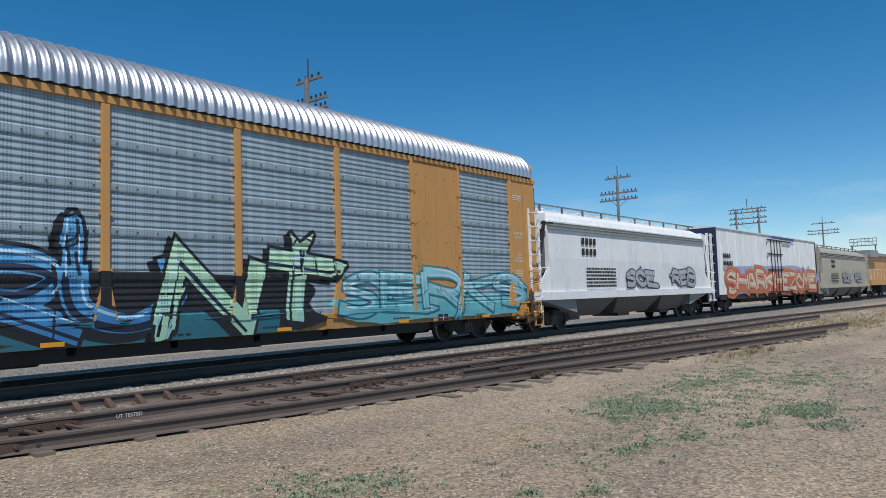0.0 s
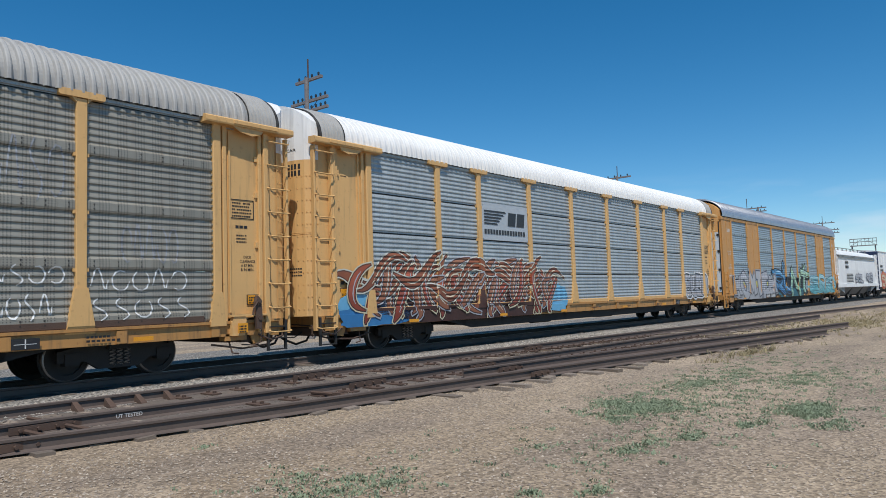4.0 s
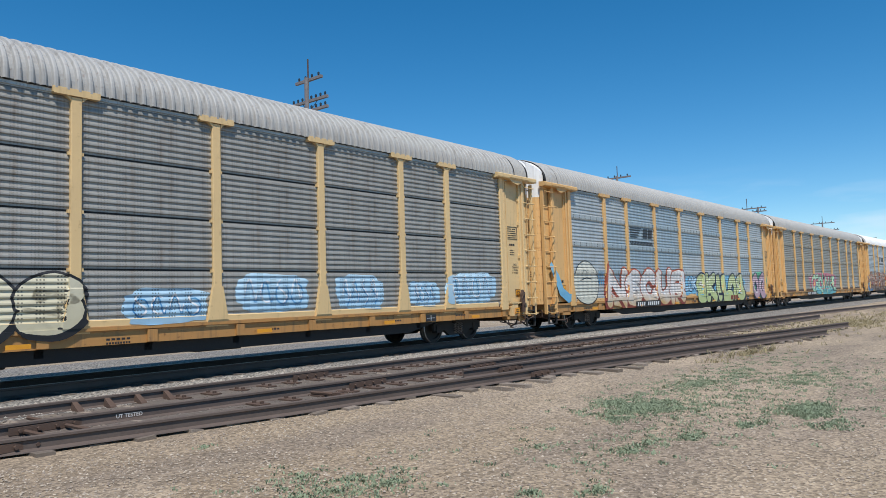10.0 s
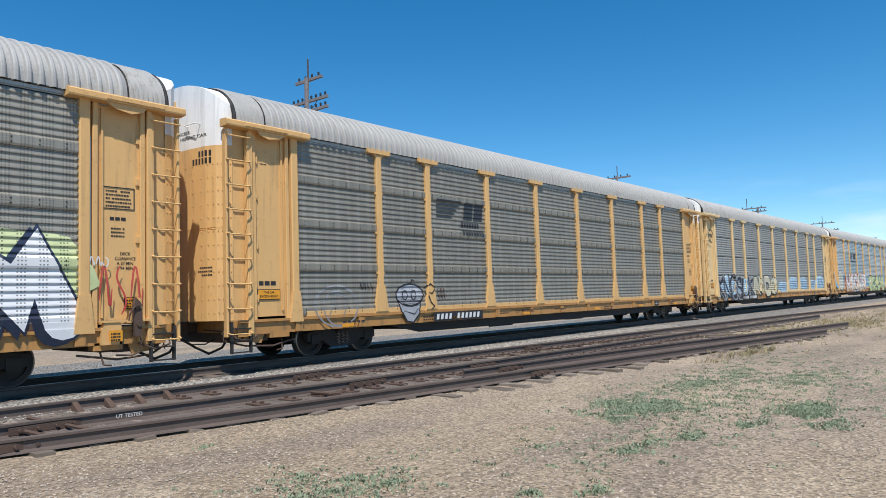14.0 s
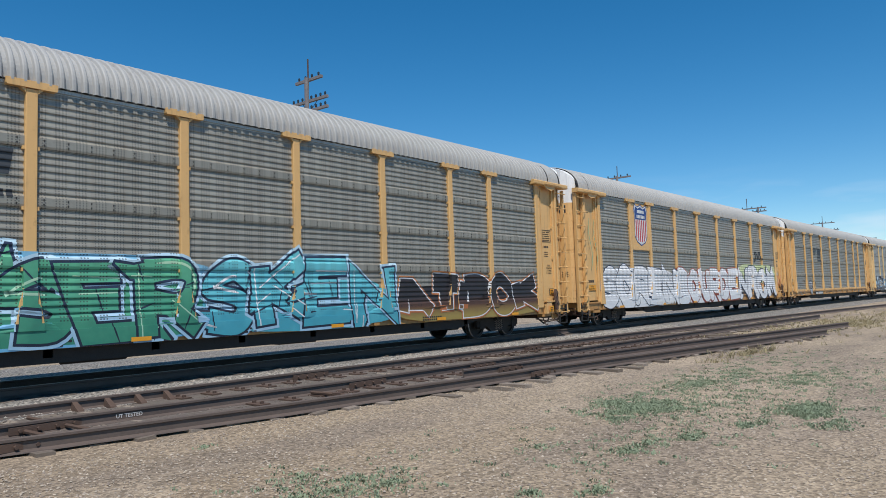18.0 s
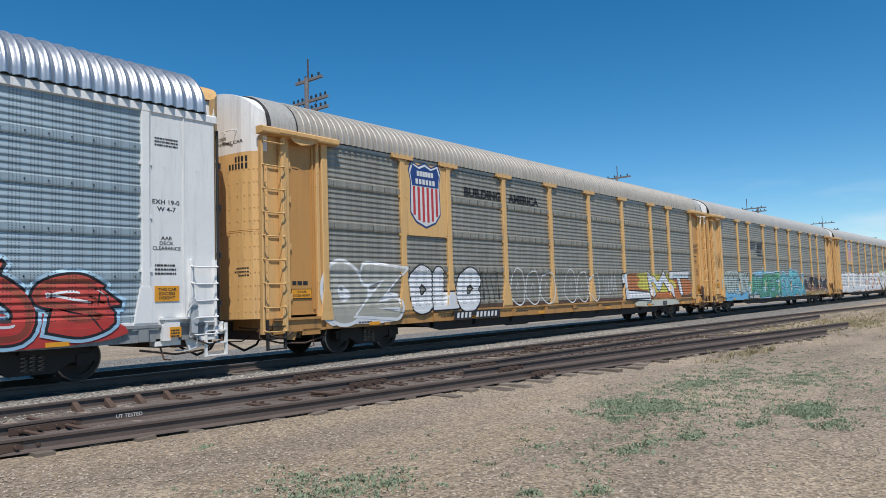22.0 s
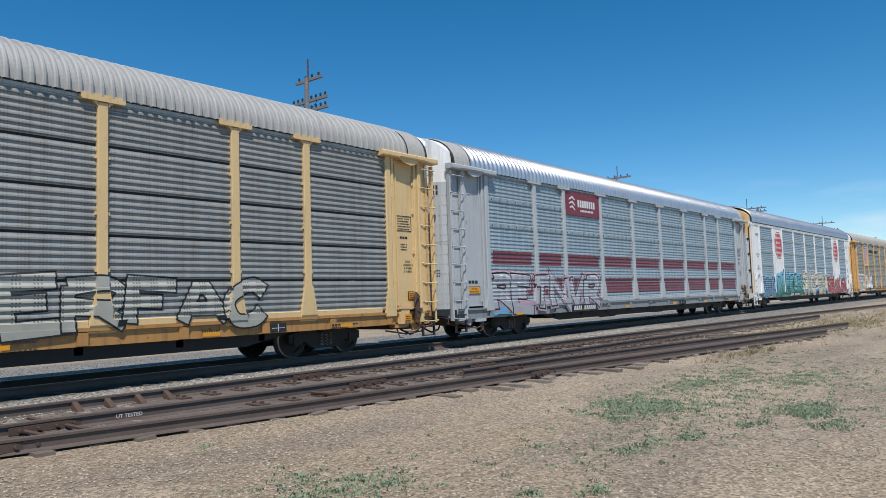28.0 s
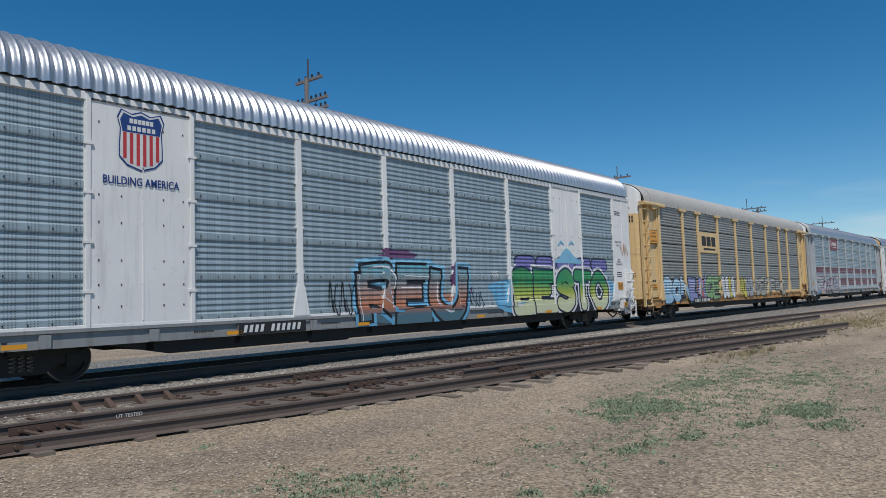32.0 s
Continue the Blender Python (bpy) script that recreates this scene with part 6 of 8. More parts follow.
def car_j():
    car, c = door_car("tall white autorack car with red octagon signs and blue-green graffiti", 10, WHITE, SILL_GREY, ROOF_BRIGHT, (SCREEN_BLUE,), BIG_DOORS, YELLOW)
    octagon(c, -8.1, 4.05, 1.62, 1.75, 4)
    octagon(c, 8.3, 4.1, 1.55, 1.7, 4)
    piece(c, "ESNC", -12.0, -9.35, 0.72, 1.95, P_SLATE, P_NIGHT, wild=0.6, seed=101, line_w=0.075, fat=0.33, halo=P_SKY, under=(((-12.1, -9.3, 0.66, 1.7, 4, 0.12), P_SKY, 0.004),))
    piece(c, "ATMESH", -8.9, -2.8, 0.72, 2.12, P_SEA, P_BLACK, wild=0.85, seed=102, line_w=0.075, spikes=1, shine=P_ICE, fat=0.29, cap="flat", under=(((-9.2, -2.7, 0.9, 2.35, 13, 0.08), P_SKY, 0.003), ((-8.9, -2.9, 0.66, 1.5, 14, 0.06), P_GREEN, 0.005)))
    piece(c, "SMOKEN", -2.6, 4.4, 0.8, 2.35, P_CREAM, P_NIGHT, halo=P_WHITE, wild=0.9, seed=103, line_w=0.06, spikes=2, shine=P_WHITE, fat=0.24, under=(((-2.8, 4.5, 0.7, 2.2, 15, 0.1), P_SKY, 0.004), ((-2.4, 4.3, 0.66, 0.95, 17, 0.1), P_BLACK, 0.006)))
    piece(c, "EMKOS", 4.6, 11.4, 0.78, 2.05, P_RED, P_BLACK, halo=P_ICE, wild=0.9, second=P_BRICK, seed=104, line_w=0.05, spikes=2, shine=P_WHITE, fat=0.27, under=(((4.5, 11.5, 0.66, 1.3, 16, 0.06), P_RED, 0.004),))
    number_plate(c, -6.1, -3.9)
    sill_marks(c, 10)
    finish(car, c, -100.95)


def car_k():
    car, c = rack_car("grey autorack car with maroon bands and sign and white graffiti", 11, GREY_PAINT, SILL_GREY, ROOF_BRIGHT, (SCREEN_BLUE,), "fine", head=WHITE, deep=0.08)
    for z0, n in ((1.30, 4), (2.32, 3)):
        for i in range(n):
            z = z0 + i * 0.15
            for a, b in zip((-END, *POSTS), (*POSTS, END)):
                c.begin("maroon_band")
                c.add(block(a + 0.26, b - 0.26, z, z + 0.135), SCREEN_RED, 0.004)
    p = flat_plate(car, -7.14, -4.48, 4.22, 5.1, L_MAROON)
    p.begin("emblem", "white strokes and bars on maroon")
    p.add(bar_row(-6.2, -4.8, 4.55, 4.82, 8, 0.75), CHALK, 0.004)
    p.add(bar_row(-6.0, -4.95, 4.38, 4.46, 9, 0.75), CHALK, 0.004)
    p.add(strip([(-6.85, 4.8), (-6.6, 4.9), (-6.4, 4.8)], 0.09) + strip([(-6.85, 4.65), (-6.6, 4.72), (-6.4, 4.6)], 0.09) + strip([(-6.8, 4.5), (-6.6, 4.55), (-6.4, 4.42)], 0.08), CHALK, 0.004)
    coats(car, p)
    piece(c, "RETNVR", -11.9, -4.7, 0.70, 2.02, P_SILVER, P_BLACK, halo=P_MAUVE, wild=0.55, cap="flat", seed=111, line_w=0.05, fat=0.26, shine=P_WHITE, under=(((-12.0, -10.6, 0.7, 1.3, 4, 0.2), P_SKY, 0.004),))
    number_plate(c, -6.9, -5.2)
    c.add(bar_row(3.2, 4.1, 0.66, 0.84, 3, 0.8), INK, 0.012)
    sill_marks(c, 11, logo=False)
    finish(car, c, -128.99)


def car_l():
    car, c = rack_car("faded yellow autorack car with steel screens and many-coloured graffiti", 12, YELLOW_PALE, SILL_YELLOW, ROOF_GREY, (SCREEN_GREY,), "bold", head=WHITE)
    p = flat_plate(car, -7.14, -4.48, 3.2, 4.25, YELLOW_PALE)
    p.begin("emblem", "three black blocks over a black bar")
    p.add(bar_row(-6.82, -4.72, 3.55, 4.04, 3, 0.84), INK, 0.004)
    p.add(block(-6.6, -4.9, 3.34, 3.44), INK, 0.004)
    coats(car, p)
    piece(c, "BONE", -11.9, -7.7, 0.78, 1.98, P_ICE, P_NIGHT, wild=0.55, cap="flat", seed=121, line_w=0.055, fat=0.34, split=(0.7, P_LILAC), shine=P_WHITE, drop=(0.06, -0.06))
    piece(c, "NCE", -7.5, -4.5, 0.74, 1.98, P_LILAC, P_BLACK, wild=0.9, second=P_MOSS, seed=122, line_w=0.04, spikes=2, split=(0.4, P_MOSS), fat=0.26, under=(((-7.7, -6.3, 0.9, 1.8, 5, 0.2), P_PINK, 0.004),))
    piece(c, "88", -4.1, -3.0, 0.80, 2.0, P_WHITE, P_NIGHT, wild=0.1, seed=123, line_w=0.045, fat=0.4, lap=0.1)
    piece(c, "88", -3.05, -2.05, 0.80, 2.0, P_YELLOW, P_NIGHT, wild=0.1, seed=126, line_w=0.045, fat=0.4, split=(0.5, P_WHITE), lap=0.1)
    piece(c, "WUHS", -1.3, 1.3, 0.82, 2.0, P_YELLOW, P_BLACK, wild=0.4, cap="round", seed=124, line_w=0.035, fat=0.26, split=(0.45, P_SILVER))
    piece(c, "DERFAC", 1.6, 8.1, 0.85, 1.9, P_OLIVE, P_BLACK, wild=0.6, seed=125, line_w=0.035, fat=0.24)
    c.begin("sign")
    c.add(block(-13.24, -12.36, 3.43, 4.04), INK, 0.018)
    c.add(block(-13.22, -12.38, 3.45, 4.02), REFLECT, 0.021)
    c.add(bar_row(-13.0, -12.56, 3.87, 3.95, 4, 0.6), INK, 0.024)
    c.add(text_faces("Quality", -13.06, -12.54, 3.69, 3.8, 0.01) + text_faces("Auto Rack", -13.14, -12.46, 3.51, 3.6, 0.01), INK, 0.024)
    number_plate(c, -8.3, -6.2)
    sill_marks(c, 12)
    finish(car, c, -156.92)


def car_m():
    car, c = door_car("tall clean white autorack car with shield emblem and yellow-green graffiti", 13, WHITE, SILL_GREY, ROOF_BRIGHT, (SCREEN_BLUE,), BIG_DOORS, WHITE)
    shield(c, -8.25, 4.5, 0.85, 1.0)
    c.begin("stencil")
    c.add(text_faces("BUILDING AMERICA", -9.0, -7.45, 3.62, 3.78, 0.02), L_NAVY, 0.012)
    piece(c, "REU", -2.4, 1.9, 0.66, 2.3, P_TEALORANGE, P_BLACK, wild=0.55, cap="flat", seed=131, line_w=0.085, fat=0.25, halo=P_SKY, shine=P_WHITE, drop=(0.1, -0.06), under=(((-2.2, 1.7, 0.66, 1.5, 3, 0.08), P_TEALORANGE, 0.004), ((1.3, 2.3, 1.4, 2.25, 5, 0.3), P_PLUM, 0.0045), ((-1.8, -0.2, 2.0, 2.6, 6, 0.3), P_PLUM, 0.0046)))
    piece(c, "BESTO", 4.6, 11.3, 0.68, 2.18, P_BEACH, P_NIGHT, wild=0.1, seed=133, line_w=0.075, fat=0.29, halo=P_WHITE, lap=0.07, under=(((3.6, 11.7, 0.66, 2.0, 8, 0.12), P_SKY, 0.003), ((4.6, 11.3, 0.66, 2.1, 10, 0.03), P_NIGHT, 0.005)))
    for k in range(5):
        c.add(blob(4.68 + k * 1.34, 6.02 + k * 1.34, 2.12, 2.66, random.Random(140 + k), 36, 0.05), P_NIGHT, 0.0062)
        c.add(blob(4.74 + k * 1.34, 5.96 + k * 1.34, 2.14, 2.61, random.Random(140 + k), 36, 0.05), P_PURPLE, 0.0068)
    scrawl(c, -3.5, -2.5, 0.9, 1.8, P_BLACK, 132, 0.035, 5)
    c.begin("graffiti")
    crest = [(7.2, 2.5), (7.55, 2.6), (7.85, 2.85), (8.1, 2.98), (8.35, 2.9), (8.6, 2.72), (8.95, 2.58), (9.25, 2.5)]
    c.add([[a, b, (b[0], 2.42), (a[0], 2.42)] for a, b in zip(crest, crest[1:])], P_SKY, 0.01)
    c.add(strip([(7.5, 3.05), (7.75, 3.2), (7.95, 3.1)], 0.1) + strip([(8.3, 3.1), (8.5, 3.22), (8.7, 3.12)], 0.1), P_SKY, 0.01)
    c.begin("graffiti_tag")
    c.add(text_faces("HADES", 11.38, 11.86, 2.4, 2.54, 0.012) + text_faces("HIYAH", 11.4, 11.92, 2.2, 2.35, 0.012), CHALK, 0.012)
    c.begin("graffiti_tag")
    c.add(text_faces("WE", 3.35, 3.73, 1.9, 2.11, 0.012), CHALK, 0.012)
    c.begin("graffiti_tag")
    c.add(text_faces("WD", 11.4, 11.8, 1.1, 1.32, 0.012), CHALK, 0.012)
    scrawl(c, 2.1, 2.9, 1.0, 1.5, P_NIGHT, 134, 0.035, 4)
    scrawl(c, 12.6, 13.3, 2.8, 3.3, P_ORANGE, 135, 0.04, 3)
    number_plate(c, -6.0, -4.4)
    sill_marks(c, 13)
    finish(car, c, -185.0)


# outlet bays and slope sheets: the shade they lie in is put into the colour
BAY_SHADE = paint("bay_shade", (0.10, 0.105, 0.11), dirt=0.5, rust=0.2)


def hopper_car(label, mat, roofmat, length, u, seed, words, tag_mat):
    """A covered hopper: rounded body on slope sheets, three outlet bays, side sill, end platforms with ladders, running boards on the roof."""
    car = thing("hopper_car", label, "railroad car", "cars of the freight train")
    h = length / 2
    a = h - 1.25
    b = Mb()
    prof = [(-1.52, 1.35), (-1.56, 2.6), (-1.53, 3.7), (-1.36, 4.12), (-0.9, 4.36), (0.0, 4.45), (0.9, 4.36), (1.36, 4.12), (1.53, 3.7), (1.56, 2.6), (1.52, 1.35)]
    n = 24
    for i in range(n):
        x0, x1 = -a + 2 * a * i / n, -a + 2 * a * (i + 1) / n
        for (y0, z0), (y1, z1) in zip(prof, prof[1:]):
            b.face(((x0, y0, z0), (x0, y1, z1), (x1, y1, z1), (x1, y0, z0)))
    for s in (-1, 1):
        b.face([(s * a, y, z) for y, z in (prof if s > 0 else reversed(prof))])
    part("hopper_body", b.mesh("hopper_body", mat), car)
    b = Mb()
    for s in (-1, 1):
        b.along([(s * 1.5, 1.12), (s * 1.6, 1.12), (s * 1.6, 1.40), (s * 1.5, 1.40)], -h + 0.2, h - 0.2)
    part("side_sill", b.mesh("side_sill", mat), car)
    for k in range(3):
        b = Mb()
        x0, x1 = -a + 0.9 + k * (2 * a - 1.8) / 3, -a + 0.9 + (k + 1) * (2 * a - 1.8) / 3
        m = (x0 + x1) / 2
        q = (x1 - x0) * 0.36
        b.hexa(((m - q, -0.9, 0.45), (m + q, -0.9, 0.45), (m + q, 0.9, 0.45), (m - q, 0.9, 0.45)), ((x0 + 0.01, -1.48, 1.2), (x1 - 0.01, -1.48, 1.2), (x1 - 0.01, 1.48, 1.2), (x0 + 0.01, 1.48, 1.2)))
        b.box(m - 0.55, m + 0.55, -0.6, 0.6, 0.3, 0.46)
        part("outlet_bay", b.mesh("outlet_bay", BAY_SHADE), car)
    for s in (-1, 1):
        b = Mb()
        b.hexa(((s * (h - 0.4), -1.45, 1.2), (s * (a - 2.0), -1.45, 0.62), (s * (a - 2.0), 1.45, 0.62), (s * (h - 0.4), 1.45, 1.2)), ((s * (h - 0.35), -1.45, 1.3), (s * (a - 1.9), -1.45, 1.3), (s * (a - 1.9), 1.45, 1.3), (s * (h - 0.35), 1.45, 1.3)))
        part("end_platform", b.mesh("end_platform", SILL_GREY), car)
        b = Mb()
        b.slab([(s * (a + 0.02), 3.9), (s * (a + 0.75), 1.4), (s * (a + 0.95), 1.4), (s * (a + 0.2), 3.9)], -1.5, -1.42)
        b.slab([(s * (a + 0.02), 3.9), (s * (a + 0.75), 1.4), (s * (a + 0.95), 1.4), (s * (a + 0.2), 3.9)], 1.42, 1.5)
        b.slab([(s * a, 1.3), (s * (a + 0.5), 1.3), (s * a, 3.4)], -1.38, -1.3)
        part("end_brace", b.mesh("end_brace", BLACK if s < 0 else mat), car)
        part("ladder", ladder_mesh(mat, 8, 0.75, 4.1), car, (s * (h - 0.35), -1.52, 0))
        # the head panel over the open end, the slope sheet under it and the cage of rails
        b = Mb()
        b.slab([(s * (a - 0.02), 3.55), (s * (h - 0.25), 3.7), (s * (h - 0.3), 4.05), (s * (a - 0.02), 4.2)], -1.46, 1.46)
        part("head_panel", b.mesh("head_panel", mat), car)
        b = Mb()
        b.slab([(s * (a + 0.01), 3.55), (s * (h - 0.3), 3.65), (s * (a + 0.12), 1.45), (s * (a + 0.01), 1.45)], -1.4, 1.4)
        part("slope_sheet", b.mesh("slope_sheet", BAY_SHADE), car)
        b = Mb()
        for x in (h - 0.2, h - 0.75):
            b.tube([(s * x, -1.5, 1.3), (s * x, -1.5, 3.7)], 0.03, 6)
        for z in (1.75, 2.25):
            b.tube([(s * (h - 0.2), -1.5, z), (s * a, -1.5, z)], 0.02, 5)
        b.slab([(s * (a - 0.02), 1.3), (s * (h - 0.3), 1.3), (s * (a - 0.02), 2.3)], -1.52, -1.48)
        part("end_cage", b.mesh("end_cage", mat), car)
    b = Mb()
    for y in (-0.75, 0.62):
        b.box(-h + 0.3, h - 0.3, y, y + 0.14, 4.62, 4.66)
    i = -h + 0.5
    while i < h - 0.4:
        b.box(i - 0.03, i + 0.03, -0.75, -0.68, 4.3, 4.64)
        b.box(i - 0.03, i + 0.03, 0.68, 0.75, 4.3, 4.64)
        i += 1.6
    part("running_board", b.mesh("running_board", STEEL), car)
    b = Mb()
    b.box(-a + 0.3, a - 0.3, -0.35, 0.35, 4.44, 4.56)
    k = -a + 0.8
    while k < a - 0.6:
        b.tube([(k, -0.36, 4.58), (k, 0.36, 4.58)], 0.03, 5)
        k += 0.9
    part("roof_hatch", b.mesh("roof_hatch", mat), car)
    for z in (3.62, 3.74, 3.86):
        b = Mb()
        b.along([(-1.60, z), (-1.60, z + 0.05), (-1.40, z + 0.05), (-1.40, z)], -a, a)
        part("side_rib", b.mesh("side_rib", SILL_GREY if z < 3.8 else mat), car)
    b = Mb()
    for i2, (x0, x1, z0, z1) in enumerate(words):
        for p in bar_row(x0, x1, z0, z1, 4, 0.7):
            b.face([(x, -1.585, z) for x, z in p], 0)
    bars(b, -a + 2.6, -a + 5.0, 2.2, 0.08, -1.59, 6, 0.05, seed)
    part("stencil", b.mesh("stencil", INK), car)["kind"] = "stuff"
    c = Coat(lambda x, z: -1.575, [], [])
    piece(c, "SOE", -1.6, 1.4, 1.5, 2.3, tag_mat, P_NIGHT, wild=0.9, seed=seed, line_w=0.05, spikes=1)
    piece(c, "REB", 3.2, 6.0, 1.5, 2.3, tag_mat, P_NIGHT, wild=0.9, seed=seed + 1, line_w=0.05, spikes=1)
    coats(car, c)
    add_trucks(car, h - 2.2)
    add_ends(car, h + 0.1, seed)
    CARS.append((car, u))


def box_car():
    """A plated refrigerator car with a plug door, rods, corrugated dark ends."""
    car = thing("refrigerator_car", "white refrigerator car with navy ends and red and lilac graffiti", "railroad car", "cars of the freight train")
    h = 10.4
    b = Mb()
    b.box(-h, h, -1.52, 1.52, 1.0, 4.62)
    for i in range(-8, 9):
        if abs(i) > 1:
            b.box(i * 1.22 - 0.02, i * 1.22 + 0.02, -1.545, -1.52, 1.0, 4.6)
    part("car_body", b.mesh("car_body", HOPPER_WHITE), car)
    b = Mb()
    b.along([(-1.58, 4.6), (-1.58, 4.66), (-0.8, 4.78), (0, 4.82), (0.8, 4.78), (1.58, 4.66), (1.58, 4.6)], -h - 0.06, h + 0.06)
    part("roof", b.mesh("roof", ROOF_WHITE), car)
    for s in (-1, 1):
        b = Mb()
        b.box(s * h - 0.05 + s * 0.06, s * h + 0.05 + s * 0.06, -1.56, 1.56, 0.9, 4.62)
        for k in range(10):
            z = 1.15 + k * 0.34
            b.along([(-1.45, z), (-1.45, z + 0.16), (1.45, z + 0.16), (1.45, z)], s * h + s * 0.1, s * h + s * 0.2)
        b.tube([(s * (h + 0.28), -1.5, 0.6), (s * (h + 0.28), -1.5, 4.6)], 0.025)
        b.tube([(s * (h + 0.28), -1.0, 0.6), (s * (h + 0.28), -1.0, 4.6)], 0.025)
        for k in range(9):
            b.tube([(s * (h + 0.28), -1.5, 0.7 + k * 0.42), (s * (h + 0.28), -1.0, 0.7 + k * 0.42)], 0.02, 5)
        part("end_wall", b.mesh("end_wall", NAVY), car)
    b = Mb()
    b.box(-1.5, 1.5, -1.60, -1.54, 1.05, 4.3)
    part("plug_door", b.mesh("plug_door", HOPPER_WHITE), car)
    b = Mb()
    for x in (-1.0, -0.3, 0.3, 1.0):
        b.tube([(x, -1.64, 1.05), (x, -1.64, 4.3)], 0.025, 6)
    for z in (1.0, 2.4, 3.4, 4.3):
        b.box(-1.7, 3.6 if z in (1.0, 4.3) else 1.5, -1.66, -1.60, z, z + 0.06)
    part("door_rod", b.mesh("door_rod", BLACK), car)
    b = Mb()
    b.box(-h + 0.3, h - 0.3, -1.5, 1.5, 0.72, 1.0)
    b.box(-4, 4, -0.5, 0.5, 0.45, 0.75)
    part("side_sill", b.mesh("side_sill", BLACK), car)
    c = Coat(lambda x, z: -1.60 if abs(x) < 1.5 else -1.55, [], [-1.499, -1.501, 1.499, 1.501])
    c.add(bar_row(-9.5, -8.3, 3.0, 3.25, 4) + bar_row(-9.5, -8.0, 2.6, 2.85, 6), INK, 0.01)
    c.add(bar_row(-0.6, 4.6, 4.4, 4.58, 20), L_NAVY, 0.07)
    piece(c, "SHARKHEZOME", -9.2, 9.9, 1.05, 2.35, P_CREAM, P_RED, wild=0.7, seed=201, line_w=0.12, halo=P_ORANGE, second=P_ORANGE, under=(((-8.6, 9.6, 1.0, 2.75, 4, 0.18), P_LILAC, 0.004), ((-9.2, 9.9, 1.0, 2.1, 5, 0.1), P_ORANGE, 0.0055)))
    coats(car, c)
    add_trucks(car, h - 2.2)
    add_ends(car, h + 0.25, 5)
    CARS.append((car, 0))
    return car


def locomotive(u):
    """The nose-end of a yellow-orange engine with grey roof gear, far ahead."""
    car = thing("locomotive", "orange and grey diesel locomotive with handrails and roof gear", "locomotive", "cars of the freight train")
    b = Mb()
    b.box(-10, 10, -1.5, 1.5, 1.2, 1.75)
    b.box(-9.6, 5.0, -1.0, 1.0, 1.75, 4.2, c=0.1)
    b.box(5.0, 7.8, -1.5, 1.5, 1.75, 4.5, c=0.15)
    b.box(7.8, 9.4, -0.9, 0.9, 1.75, 3.1, c=0.2)
    part("hood", b.mesh("hood", ORANGE), car)
    b = Mb()
    b.box(-9.4, 4.8, -1.25, 1.25, 4.2, 4.5, c=0.1)
    b.box(-9.0, -5.5, -1.5, 1.5, 4.0, 4.7, c=0.1)
    b.box(5.0, 7.9, -1.5, 1.5, 4.5, 4.65)
    part("roof_gear", b.mesh("roof_gear", SILL_GREY), car)
    b = Mb()
    for i in range(12):
        x = -9.8 + i * 1.6
        b.tube([(x, -1.48, 1.7), (x, -1.48, 2.75)], 0.022, 5)
    b.tube([(-9.8, -1.48, 2.75), (8.0, -1.48, 2.75)], 0.022, 5)
    for s in (-1, 1):
        b.tube([(s * 9.9, -1.4, 0.6), (s * 9.9, -1.4, 2.8), (s * 9.9, 1.4, 2.8)], 0.025, 5)
    part("handrail", b.mesh("handrail", CHALK), car)
    b = Mb()
    b.box(-3.5, 3.5, -1.2, 1.2, 0.35, 1.2, c=0.15)
    part("fuel_tank", b.mesh("fuel_tank", BLACK), car)
    add_trucks(car, 6.8)
    add_ends(car, 10.2, 9)
    CARS.append((car, u))


for make in (car_a, car_b, car_c, car_d, car_e, car_f, car_g, car_h, car_i, car_j, car_k, car_l, car_m):
    make()
hopper_car("white covered hopper car with thin stripes, ladders and small silver graffiti", HOPPER_WHITE, ROOF_WHITE, 17.5, 172.25, 301, ((-5.2, -4.0, 3.15, 3.4), (-5.2, -4.0, 2.75, 3.0), (-8.0, -7.1, 3.75, 3.85)), P_SILVER)
BOX = box_car()
CARS[-1] = (BOX, 192.1)
hopper_car("tan covered hopper car with dark ends and roof walkways", HOPPER_TAN, HOPPER_TAN, 18.7, 212.5, 311, ((-5.2, -4.0, 3.15, 3.4), (-5.2, -4.0, 2.75, 3.0)), P_GREY)
locomotive(233.1)


